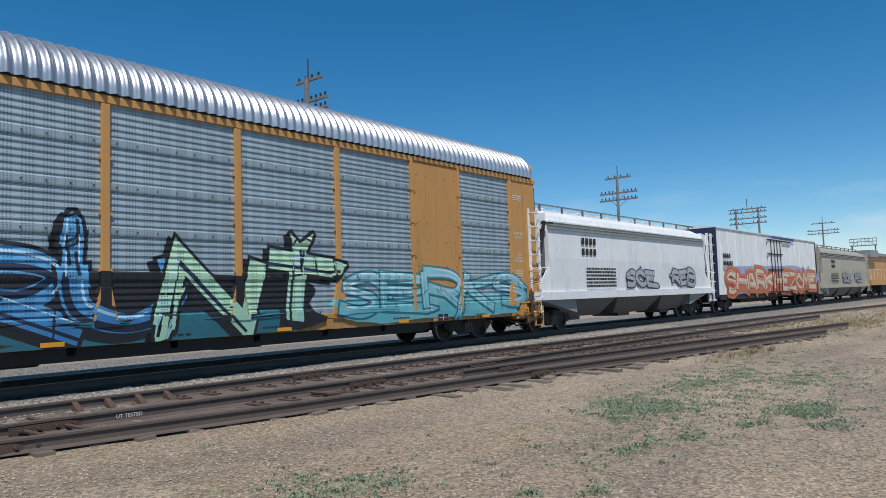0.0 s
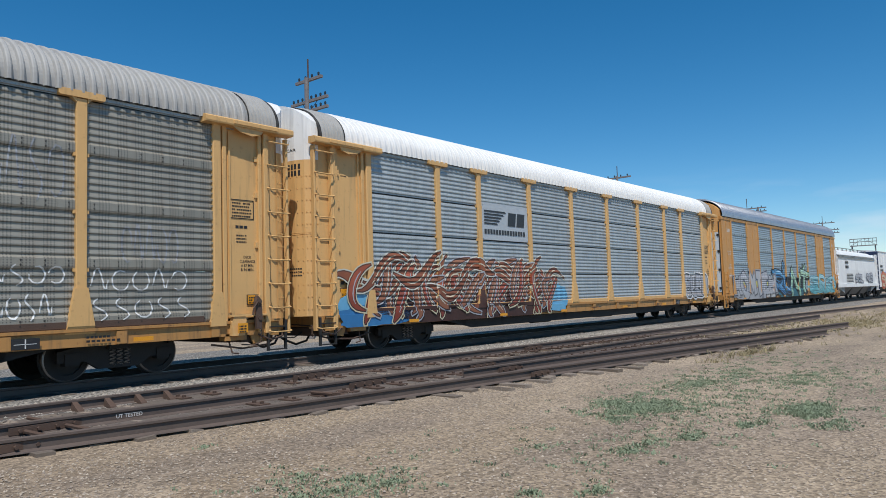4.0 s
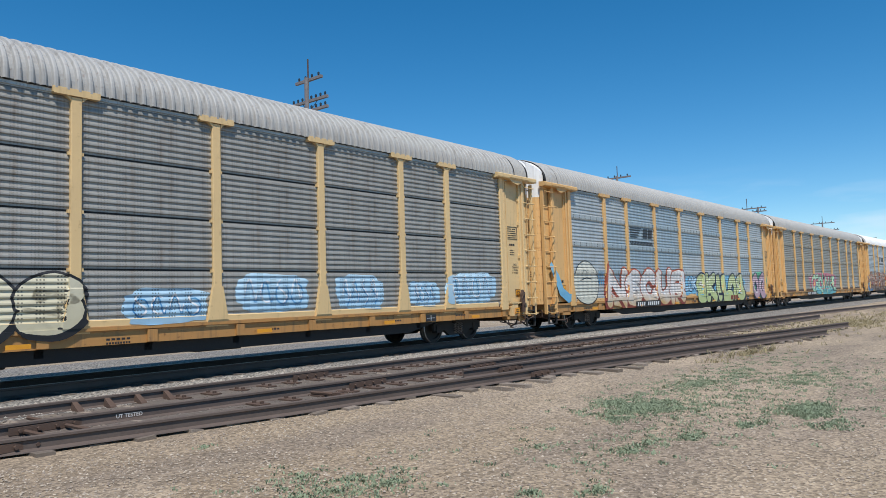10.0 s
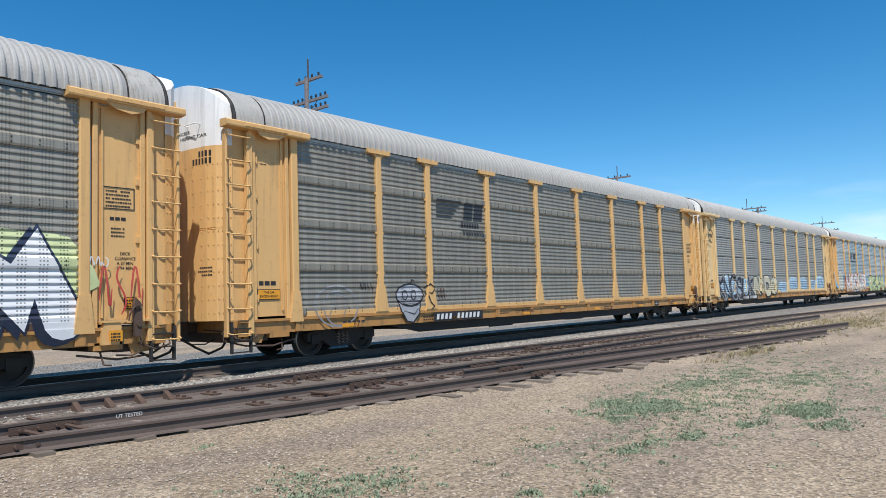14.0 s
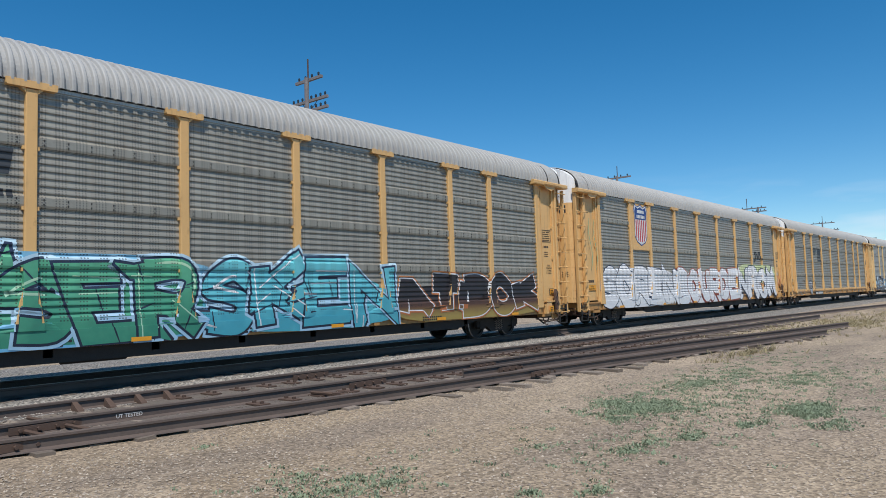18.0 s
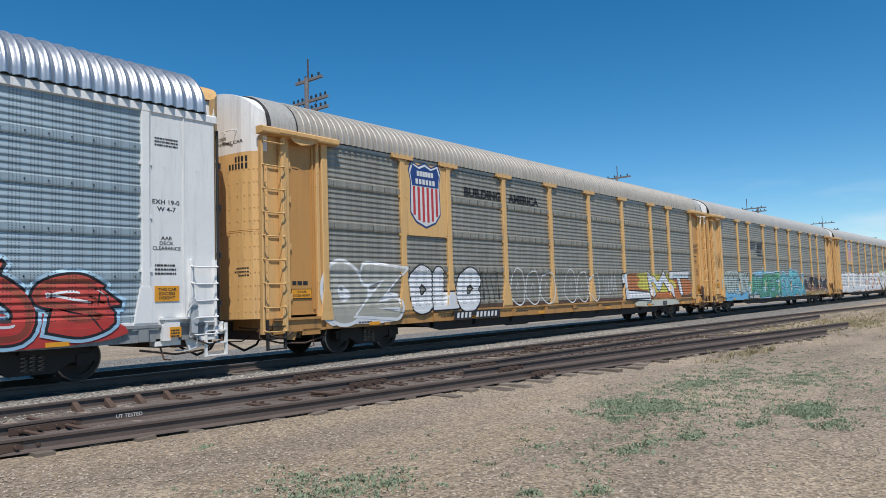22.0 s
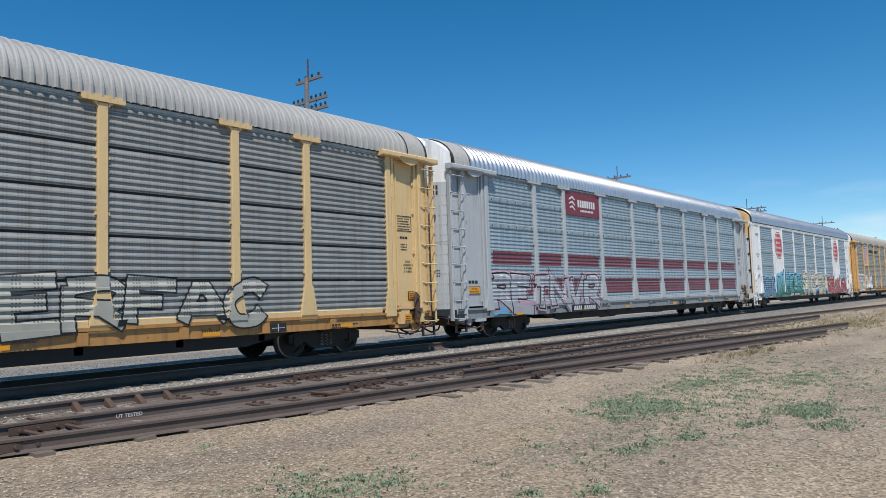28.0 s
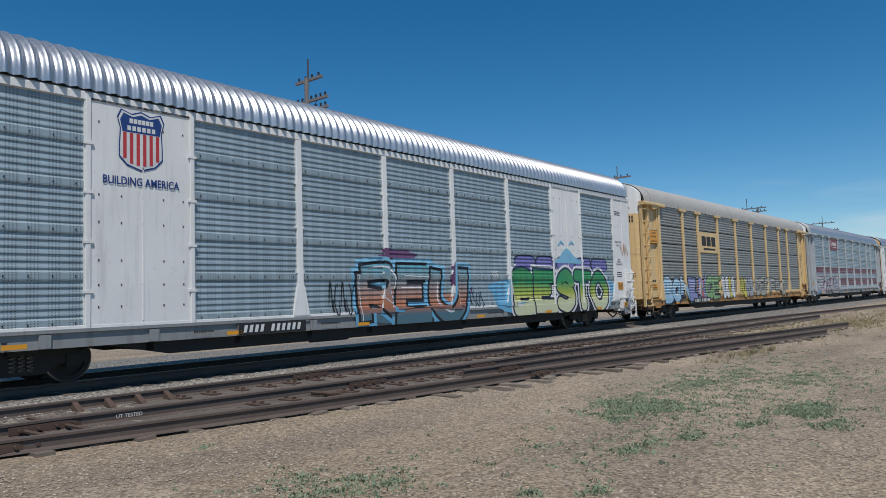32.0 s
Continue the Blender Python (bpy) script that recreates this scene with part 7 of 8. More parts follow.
# ---- ground ----
def ground_material():
    m, nt, b = nodes_of("dry_ground")
    tc = nt.nodes.new("ShaderNodeTexCoord").outputs["Object"]
    sp = nt.nodes.new("ShaderNodeSeparateXYZ")
    nt.links.new(tc, sp.inputs[0])
    big = noise_of(nt, tc, 0.25, 5, (0.5, 1.3, 1.0))
    mid = noise_of(nt, tc, 1.6, 5, (0.6, 1.4, 1.0))
    fine = noise_of(nt, tc, 22.0, 5)
    vor = nd(nt, "ShaderNodeTexVoronoi", Scale=30.0)
    nt.links.new(tc, vor.inputs["Vector"])
    vc = vor.outputs["Color"]
    zone = mth(nt, "ADD", ramp(nt, sp.outputs[0], 3.0, 13.0), mth(nt, "MULTIPLY", mth(nt, "SUBTRACT", big, 0.5), 1.2))
    zn = nt.nodes.new("ShaderNodeClamp")
    nt.links.new(zone, zn.inputs[0])
    # grey gravel near the spare track, bare tan dirt farther along
    c = mixc(nt, zn.outputs[0], (0.31, 0.237, 0.155), (0.43, 0.345, 0.243))
    c = mixc(nt, mth(nt, "MULTIPLY", ramp(nt, big, 0.4, 0.7), 0.6), c, (0.285, 0.225, 0.165))
    c = mixc(nt, mth(nt, "MULTIPLY", ramp(nt, mid, 0.45, 0.75), 0.5), c, (0.33, 0.265, 0.19))
    c = mixc(nt, mth(nt, "MULTIPLY", ramp(nt, fine, 0.35, 0.75), 0.4), c, (0.20, 0.155, 0.125))
    c = mixc(nt, mth(nt, "MULTIPLY", ramp(nt, noise_of(nt, tc, 48.0, 3), 0.5, 0.68), 0.4), c, (0.13, 0.10, 0.085))
    c = mixc(nt, mth(nt, "MULTIPLY", ramp(nt, noise_of(nt, tc, 0.5, 6, (0.35, 1.6, 1.0)), 0.46, 0.62), 0.6), c, (0.205, 0.165, 0.13))
    c = mixc(nt, mth(nt, "MULTIPLY", ramp(nt, noise_of(nt, tc, 0.7, 5, (0.5, 1.2, 1.0)), 0.55, 0.7), 0.4), c, (0.47, 0.375, 0.27))
    gv = nt.nodes.new("ShaderNodeSeparateColor")
    nt.links.new(vc, gv.inputs[0])
    gc = nt.nodes.new("ShaderNodeCombineColor")
    for k in range(3):
        nt.links.new(gv.outputs[0], gc.inputs[k])
    c = mixc(nt, 0.42, c, gc.outputs[0], "OVERLAY")
    nt.links.new(c, b.inputs["Base Color"])
    b.inputs["Roughness"].default_value = 0.95
    b.inputs["Specular IOR Level"].default_value = 0.2
    bump(nt, b, mth(nt, "ADD", fine, mth(nt, "MULTIPLY", vor.outputs["Distance"], 0.8)), 0.6, 0.04)
    return m


def gravel_material(name, a, b2):
    m, nt, b = nodes_of(name)
    tc = nt.nodes.new("ShaderNodeTexCoord").outputs["Object"]
    isl = nt.nodes.new("ShaderNodeNewGeometry").outputs["Random Per Island"]
    n = noise_of(nt, tc, 30.0, 3)
    c = mixc(nt, isl, a, b2)
    c = mixc(nt, mth(nt, "MULTIPLY", ramp(nt, n, 0.4, 0.7), 0.4), c, tuple(v * 0.5 for v in a))
    nt.links.new(c, b.inputs["Base Color"])
    b.inputs["Roughness"].default_value = 0.9
    return m


def bed_material():
    m, nt, b = nodes_of("ballast")
    tc = nt.nodes.new("ShaderNodeTexCoord").outputs["Object"]
    vor = nd(nt, "ShaderNodeTexVoronoi", Scale=19.0)
    nt.links.new(tc, vor.inputs["Vector"])
    big = noise_of(nt, tc, 0.8, 4)
    hsv = nt.nodes.new("ShaderNodeSeparateColor")
    nt.links.new(vor.outputs["Color"], hsv.inputs[0])
    c = mixc(nt, hsv.outputs[0], (0.23, 0.21, 0.185), (0.45, 0.42, 0.37))
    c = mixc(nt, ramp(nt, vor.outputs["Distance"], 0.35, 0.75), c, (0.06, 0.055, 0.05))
    c = mixc(nt, mth(nt, "MULTIPLY", ramp(nt, big, 0.4, 0.7), 0.4), c, (0.2, 0.18, 0.16))
    # oil and cinders between the rails, with the train's shadow painted in behind
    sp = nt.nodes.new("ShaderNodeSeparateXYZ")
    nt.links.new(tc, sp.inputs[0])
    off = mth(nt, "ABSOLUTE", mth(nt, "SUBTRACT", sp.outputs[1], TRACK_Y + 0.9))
    oil_shade = ramp(nt, mth(nt, "ADD", off, mth(nt, "MULTIPLY", mth(nt, "SUBTRACT", big, 0.5), 0.6)), 2.3, 1.8)
    c = mixc(nt, mth(nt, "MULTIPLY", oil_shade, 0.85), c, (0.035, 0.032, 0.03))
    nt.links.new(c, b.inputs["Base Color"])
    b.inputs["Roughness"].default_value = 0.95
    bump(nt, b, vor.outputs["Distance"], 0.9, -0.05)
    return m


GROUND = ground_material()
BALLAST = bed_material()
STONE = gravel_material("ballast_stone", (0.42, 0.38, 0.32), (0.22, 0.195, 0.165))
PEBBLE = gravel_material("pebble", (0.50, 0.42, 0.33), (0.20, 0.16, 0.13))
TIE = plain("weathered_tie", (0.17, 0.135, 0.105), 0.95, scale=4.0, vary=0.6)
TIE_PALE = plain("bleached_tie", (0.27, 0.22, 0.175), 0.95, scale=5.0, vary=0.9)
POLE_WOOD = plain("weathered_pole", (0.225, 0.205, 0.205), 0.9, vary=0.5, scale=4.0)
WEED = plain("weed_green", (0.24, 0.29, 0.18), 0.8, vary=0.4)
STRAW = plain("dry_grass", (0.36, 0.30, 0.17), 0.85, vary=0.3)

GZ = -0.36     # the yard's level


# the rails of the spare panel, in plan
RAIL_TOP = -0.1
RA = [(-8.0, 12.1), (5.0, 11.75), (12.0, 11.5), (26.0, 10.65), (40.0, 9.6), (56.0, 7.9), (110.0, 1.0)]
RB = [(-8.0, 10.3), (4.0, 10.05), (9.0, 9.5), (23.0, 9.0), (38.8, 8.02)]
RD = [(-6.0, 9.6), (3.0, 8.9), (6.3, 8.25), (12.0, 7.45), (17.0, 6.6), (25.7, 5.15)]
RC = [(11.0, 8.65), (14.3, 8.25), (19.3, 7.5), (25.6, 6.3), (30.8, 5.4)]


def at_line(pts, x):
    for (x0, y0), (x1, y1) in zip(pts, pts[1:]):
        if x0 <= x <= x1:
            return y0 + (y1 - y0) * (x - x0) / (x1 - x0)
    return pts[-1][1] if x > pts[-1][0] else pts[0][1]


def height(x, y):
    """The yard's surface: nearly flat, with wheel ruts, rising to the panel of spare track."""
    h = GZ + 0.035 * noise.noise(Vector((x * 0.35, y * 0.5, 0))) + 0.015 * noise.noise(Vector((x * 1.7, y * 1.9, 3)))
    h += 0.045 * max(0.0, min(1.0, (y - 5.5) / 3.0))
    # trodden up against the spare panel's nearest rail
    if -8 < x < 26:
        d = at_line(RD, x) - y
        f = max(0.0, min(1.0, 1 - d / 0.8, 1 + (d + 0.1) / 0.4))
        h += (-0.302 + 0.25 * (h - GZ - 0.045) - h) * f * f
    return h


def grid_sheet(name, xs, ys, mat, fz, kind_label):
    b = Mb()
    nx, ny = len(xs), len(ys)
    b.v = [(x, y, fz(x, y)) for x in xs for y in ys]
    b.f = [(i * ny + j, (i + 1) * ny + j, (i + 1) * ny + j + 1, i * ny + j + 1) for i in range(nx - 1) for j in range(ny - 1)]
    b.m = [0] * len(b.f)
    ob = new(name, b.mesh(name, mat, True))
    return tagged(ob, kind_label, "ground", kind="structure")


def spaced(a, b, first, grow):
    out, s = [a], first
    while out[-1] < b:
        out.append(min(b, out[-1] + s))
        s *= grow
    return out


XS = sorted(set([-x for x in spaced(0, 2500, 0.8, 1.12)] + spaced(0, 45, 0.35, 1.0) + spaced(45, 2500, 0.8, 1.12)))
YS = sorted(set([-y for y in spaced(0, 2500, 0.8, 1.14)] + spaced(0, 12, 0.3, 1.0) + spaced(12, 20, 0.6, 1.0) + spaced(20, 2500, 1.0, 1.14)))
grid_sheet("ground", XS, YS, GROUND, height, "dry tan dirt yard with gravel and sparse weeds")


# ---- the main line ----
def bed():
    b = Mb()
    prof = [(-3.3, -0.36), (-2.75, -0.26), (-2.2, -0.20), (-1.6, -0.185), (-0.9, -0.19), (0.9, -0.19), (1.7, -0.18), (2.3, -0.18), (4.5, -0.2), (7.0, -0.24), (8.4, -0.37)]
    xs = [-60, -30, -10] + list(range(0, 60, 2)) + list(range(60, 400, 10)) + [500, 700, 1000]
    n = len(prof)
    for x in xs:
        ty = track_y(min(x, 260))
        for k, (y, z) in enumerate(prof):
            w = 0.05 * noise.noise(Vector((x * 0.8, y * 2, 5)))
            b.v.append((x, ty + y + w, z + 0.4 * w * (0 < k < n - 1)))
    for i in range(len(xs) - 1):
        for k in range(n - 1):
            b.f.append((i * n + k, (i + 1) * n + k, (i + 1) * n + k + 1, i * n + k + 1))
            b.m.append(0)
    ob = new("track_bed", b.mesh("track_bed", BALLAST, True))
    tagged(ob, "pale grey crushed-stone ballast bed of the main line", "ballast", kind="structure")


RAIL_PROF = [(-0.075, 0.0), (0.075, 0.0), (0.07, 0.014), (0.012, 0.035), (0.012, 0.125), (0.036, 0.138), (0.036, 0.168), (0.028, 0.176), (-0.028, 0.176), (-0.036, 0.168), (-0.036, 0.138), (-0.012, 0.125), (-0.012, 0.035), (-0.07, 0.014)]


def rail_mesh(pts, name, top, mats, h=0.176):
    """A rail swept along pts in plan; its top lies at height top."""
    b = Mb()
    n = len(RAIL_PROF)
    v = [Vector(p) for p in pts]
    for i, p in enumerate(v):
        d = (v[min(i + 1, len(v) - 1)] - v[max(i - 1, 0)]).normalized()
        s = Vector((-d.y, d.x))
        for y, z in RAIL_PROF:
            q = p + s * y
            b.v.append((q.x, q.y, top - h + z * h / 0.176))
    for i in range(len(v) - 1):
        for k in range(n):
            q = (k + 1) % n
            b.f.append((i * n + k, i * n + q, (i + 1) * n + q, (i + 1) * n + k))
            b.m.append(1 if k in (6, 7, 8) else 0)
    b.f += [tuple(reversed(range(n))), tuple((len(v) - 1) * n + k for k in range(n))]
    b.m += [0, 0]
    b.f = [tuple(reversed(f)) for f in b.f]
    return b.mesh(name, mats)


bed()
MAIN = thing("main_track", "main line of steel rails on ties in pale ballast", "railroad track", kind="structure")
PLAN = [-60, -20, 0] + list(range(5, 120, 5)) + list(range(120, 260, 20)) + [400]
for s in (-1, 1):
    part("rail", rail_mesh([(x, track_y(min(x, 260)) + s * 0.753) for x in PLAN], "rail", 0.0, [RAIL, STEEL]), MAIN)


def tie_mesh(k, mat, length=2.6):
    def make():
        r = random.Random(k)
        b = Mb()
        a, c = length / 2 + r.uniform(-0.06, 0.06), 0.115
        j = [r.uniform(-0.015, 0.015) for _ in range(8)]
        b.hexa(((-c + j[0], -a, -0.18), (c + j[1], -a, -0.18), (c + j[2], a, -0.18), (-c + j[3], a, -0.18)), ((-c + 0.01 + j[4], -a + 0.01, j[4]), (c - 0.01 + j[5], -a + 0.01, j[5]), (c - 0.01, a - 0.01, j[6]), (-c + 0.01, a - 0.01, j[7])))
        # a split along the top
        b.box(j[0] - 0.006, j[0] + 0.006, -a * 0.7, a * 0.5, -0.02, 0.004)
        return b.mesh("tie", mat)
    return cached(("tie", k, mat.name, length), make)


x = -6.0
k = 0
while x < 110:
    o = part("tie", tie_mesh(k % 7, TIE), MAIN, (x, track_y(x), -0.178))
    o.rotation_euler = (0, 0, 2 * BEND * max(0, x))
    x += 0.5
    k += 1

# ---- the spare turnout panel beside the line: four rails on old ties ----
PANEL = thing("turnout_panel", "rusty brown switch panel with old bleached ties lying beside the main line", "railroad track", kind="structure")
for r in (RA, RB, RC, RD):
    part("rail", rail_mesh(r, "rail", RAIL_TOP, [RAIL, RAIL]), PANEL)


rnd = random.Random(21)
x, k = -3.0, 0
while x < 34:
    ya, yd = at_line(RA, x), at_line(RD, min(x, 24.0)) if x < 26 else at_line(RB, x) - 0.2
    near = rnd.uniform(0.0, 0.14) if x < 6.6 else (rnd.uniform(0.1, 0.75) if x < 15 else rnd.uniform(0.05, 0.35))
    far = 0.25
    w = round((ya - yd + near + far) * 5) / 5
    o = part("tie", tie_mesh(k % 9, TIE_PALE if rnd.random() < 0.6 else TIE, w), PANEL, (x, ya + far - w / 2, RAIL_TOP - 0.178))
    o.rotation_euler = (0, 0, radians(rnd.uniform(-2.5, 2.5)) - 0.06 * min(1, max(0, x / 20)))
    x += 0.56 + rnd.uniform(-0.05, 0.08)
    k += 1


def panel_dirt():
    """Dark oily dirt and cinders between the rails of the spare panel."""
    b = Mb()
    n, xs = 14, [-8 + 0.35 * i for i in range(66)]
    for x in xs:
        y1, y0 = at_line(RA, x) + 0.35, (at_line(RD, x) - 0.12 if x < 25 else at_line(RB, x) - 0.3)
        for k in range(n + 1):
            f = k / n
            edge = 1 if 0 < k < n else 0
            y = y0 + (y1 - y0) * f + 0.08 * noise.noise(Vector((x * 1.5, k * 0.7, 2)))
            b.v.append((x, y, (-0.273 + 0.02 * noise.noise(Vector((x * 1.9, y * 2.3, 7)))) if edge else -0.36))
    for i in range(len(xs) - 1):
        for k in range(n):
            b.f.append((i * (n + 1) + k, (i + 1) * (n + 1) + k, (i + 1) * (n + 1) + k + 1, i * (n + 1) + k + 1))
            b.m.append(0)
    m = plain("dark_cinder", (0.14, 0.115, 0.095), 0.95, vary=0.7, scale=7.0)
    tagged(new("panel_bed", b.mesh("panel_bed", m, True)), "dark oily dirt between the rails of the spare panel", "dirt", kind="structure")


panel_dirt()


def plate_mesh():
    def make():
        b = Mb()
        b.box(-0.1, 0.1, -0.19, 0.19, 0.0, 0.022)
        for s in (-1, 1):
            b.box(-0.03, 0.03, s * 0.1 - 0.015, s * 0.1 + 0.015, 0.02, 0.06)
        return b.mesh("tie_plate", RUSTY)
    return cached("tieplate", make)


def brace_mesh():
    def make():
        b = Mb()
        b.slab([(-0.05, 0.0), (0.05, 0.0), (0.03, 0.14), (-0.03, 0.14)], 0.0, 0.03)
        b.hexa(((-0.05, -0.24, 0.0), (0.05, -0.24, 0.0), (0.05, 0.0, 0.0), (-0.05, 0.0, 0.0)), ((-0.05, -0.22, 0.03), (0.05, -0.22, 0.03), (0.04, 0.0, 0.14), (-0.04, 0.0, 0.14)))
        return b.mesh("rail_brace", RUSTY)
    return cached("brace", make)


def bar_mesh():
    def make():
        b = Mb()
        b.box(-0.46, 0.46, -0.03, 0.0, 0.03, 0.12)
        for i in range(4):
            b.tube([(-0.34 + i * 0.225, -0.07, 0.075), (-0.34 + i * 0.225, 0.02, 0.075)], 0.024, 6)
        return b.mesh("joint_bar", RUSTY)
    return cached("jointbar", make)


FOOT = RAIL_TOP - 0.176
for x in (4.95, 5.45, 5.95, 6.45):
    part("rail_brace", brace_mesh(), PANEL, (x, at_line(RA, x) - 0.06, FOOT))
for r, x in ((RD, 3.0), (RB, 3.9), (RB, 9.2), (RA, 9.6), (RB, 12.6), (RD, 12.0), (RC, 12.4), (RA, 17.5)):
    part("joint_bar", bar_mesh(), PANEL, (x, at_line(r, x) - 0.02, FOOT))
x = 6.6
while x < 24:
    part("tie_plate", plate_mesh(), PANEL, (x, at_line(RA, x) - 0.28, FOOT + 0.005))
    part("tie_plate", plate_mesh(), PANEL, (x + 0.2, at_line(RB, x + 0.2) - 0.26, FOOT + 0.005))
    x += 0.58
b = Mb()
for x, ya, yb in ((3.6, 11.2, 8.9), (4.1, 11.2, 8.9), (7.9, 9.5, 8.2)):
    b.tube([(x, ya, FOOT + 0.06), (x + 0.05, yb, FOOT + 0.06)], 0.03, 6)
    b.box(x - 0.06, x + 0.1, (ya + yb) / 2 - 0.06, (ya + yb) / 2 + 0.06, FOOT + 0.03, FOOT + 0.1)
part("switch_rod", b.mesh("switch_rod", RUSTY), PANEL)
PAINT_OLD = plain("worn_paint_mark", (0.62, 0.61, 0.58), 0.8, vary=0.5, scale=14.0)
words = Mb()
for f in text_faces("UT TESTED", 0, 0.36, 0, 0.052, 0.01):
    words.face([(x, 0, z) for x, z in f])
wt = part("stencil", words.mesh("stencil", PAINT_OLD), PANEL, (4.75, 9.9, FOOT + 0.062))
wt.rotation_euler = (0, 0, math.atan2(-0.55, 5.0))


# ---- utility poles ----
def pole(x, y, z_top, arms, lean=(0.0, 0.0), spike=0.6, double=None):
    pol = thing("utility_pole", "old grey wooden telegraph pole with crossarms and glass insulators", "utility pole", "poles along the line")
    base = -0.4
    b = Mb()
    H = z_top - base
    def at(z):
        return Vector((lean[0] * (z - base), lean[1] * (z - base), z - base))
    legs = (0.0,) if not double else (-double / 2, double / 2)
    for off in legs:
        b = Mb()
        o = Vector((0, off, 0))
        b.tube([at(base) + o, at((base + z_top) / 2) + o, at(z_top - spike) + o], [0.15, 0.125, 0.10], 9)
        part("pole_shaft", b.mesh("pole_shaft", POLE_WOOD), pol)
    if spike > 0:
        b = Mb()
        b.tube([at(z_top - spike - 0.5) + Vector((0.1, 0, 0)), at(z_top) + Vector((0.1, 0, 0))], 0.035, 6)
        part("ridge_pin", b.mesh("ridge_pin", RUSTY), pol)
    for dz, w, n in arms:
        b = Mb()
        c = at(z_top - dz)
        # arms lie across the line, square to the wires
        ax = Vector((0.0, -1.0, 0))
        p, q = c + Vector((0.14, 0, 0)) + ax * w / 2, c + Vector((0.14, 0, 0)) - ax * w / 2
        d = (q - p).normalized()
        s = Vector((-d.y, d.x, 0)) * 0.06
        u = Vector((0, 0, 0.06))
        b.hexa((p - s - u, p + s - u, q + s - u, q - s - u), (p - s + u, p + s + u, q + s + u, q - s + u))
        arm = part("crossarm", b.mesh("crossarm", POLE_WOOD), pol)
        for i in range(n):
            t = (i + 0.5) / n
            if abs(t - 0.5) < 0.06:
                continue
            m = p.lerp(q, t)
            g = Mb()
            g.tube([m + Vector((0, 0, 0.05)), m + Vector((0, 0, 0.12)), m + Vector((0, 0, 0.2)), m + Vector((0, 0, 0.24))], [0.02, 0.05, 0.055, 0.02], 7)
            part("insulator", g.mesh("insulator", GLASSY), arm)
        if n > 4:
            g = Mb()
            for s2 in (0.3, 0.7):
                g.tube([p.lerp(q, s2) + Vector((0.05, 0, -0.05)), at(z_top - dz - 0.6) + Vector((0.08, 0, 0))], 0.015, 4)
            part("arm_brace", g.mesh("arm_brace", RUSTY), arm)
    pol.location = (x, y, base)
    return pol


GLASSY = plain("dark_insulator", (0.03, 0.035, 0.04), 0.15, vary=0.1)


# ---- small growth and stones ----
def scatter_mesh(name, mat, spots, n_each, h, seed):
    """Many small blades in patches, joined into one mesh."""
    r = random.Random(seed)
    b = Mb()
    for cx, cy, ax, ay, count in spots:
        for _ in range(count):
            a, d = r.uniform(0, 6.28), abs(r.gauss(0, 0.62))
            x, y = cx + ax * d * math.cos(a), cy + ay * d * math.sin(a)
            if noise.noise(Vector((x * 1.6, y * 2.2, 9))) < -0.3:
                continue
            z = height(x, y)
            for _ in range(n_each):
                w, hh = r.uniform(0.003, 0.009), h * r.uniform(0.3, 1.0)
                p = r.uniform(0, 6.28)
                ox, oy = r.gauss(0, 0.035), r.gauss(0, 0.035)
                dx, dy = w * math.cos(p), w * math.sin(p)
                tx, ty = r.uniform(-0.9, 0.9) * hh, r.uniform(-0.9, 0.9) * hh
                i = len(b.v)
                X, Y = x + ox, y + oy
                b.v += [(X - dx, Y - dy, z - 0.01), (X + dx, Y + dy, z - 0.01), (X + tx * 0.6 + dx * 1.3, Y + ty * 0.6 + dy * 1.3, z + hh * 0.7), (X + tx * 0.6 - dx * 1.3, Y + ty * 0.6 - dy * 1.3, z + hh * 0.7), (X + tx * 1.3, Y + ty * 1.3, z + hh)]
                b.f += [(i, i + 1, i + 2, i + 3), (i + 3, i + 2, i + 4)]
                b.m += [0, 0]
    return b.mesh(name, mat)


def stones_mesh(name, mat, place, count, lo, hi, seed):
    """Rough little stones, joined."""
    r = random.Random(seed)
    b = Mb()
    base = [(0, 0, 1), (0.9, 0.1, 0.25), (0.2, 0.95, 0.2), (-0.85, 0.3, 0.3), (-0.3, -0.9, 0.2), (0.6, -0.7, 0.35), (0, 0, -0.6)]
    fcs = [(0, 1, 2), (0, 2, 3), (0, 3, 4), (0, 4, 5), (0, 5, 1), (6, 2, 1), (6, 3, 2), (6, 4, 3), (6, 5, 4), (6, 1, 5)]
    for _ in range(count):
        x, y, z = place(r)
        s = lo + (hi - lo) * r.random() ** 2
        a = r.uniform(0, 6.28)
        ca, sa = math.cos(a), math.sin(a)
        i = len(b.v)
        for p in base:
            px, py, pz = (c * s * r.uniform(0.75, 1.25) for c in p)
            b.v.append((x + px * ca - py * sa, y + px * sa + py * ca, z + pz * 0.75))
        b.f += [tuple(i + k for k in f) for f in fcs]
        b.m += [0] * len(fcs)
    return b.mesh(name, mat)


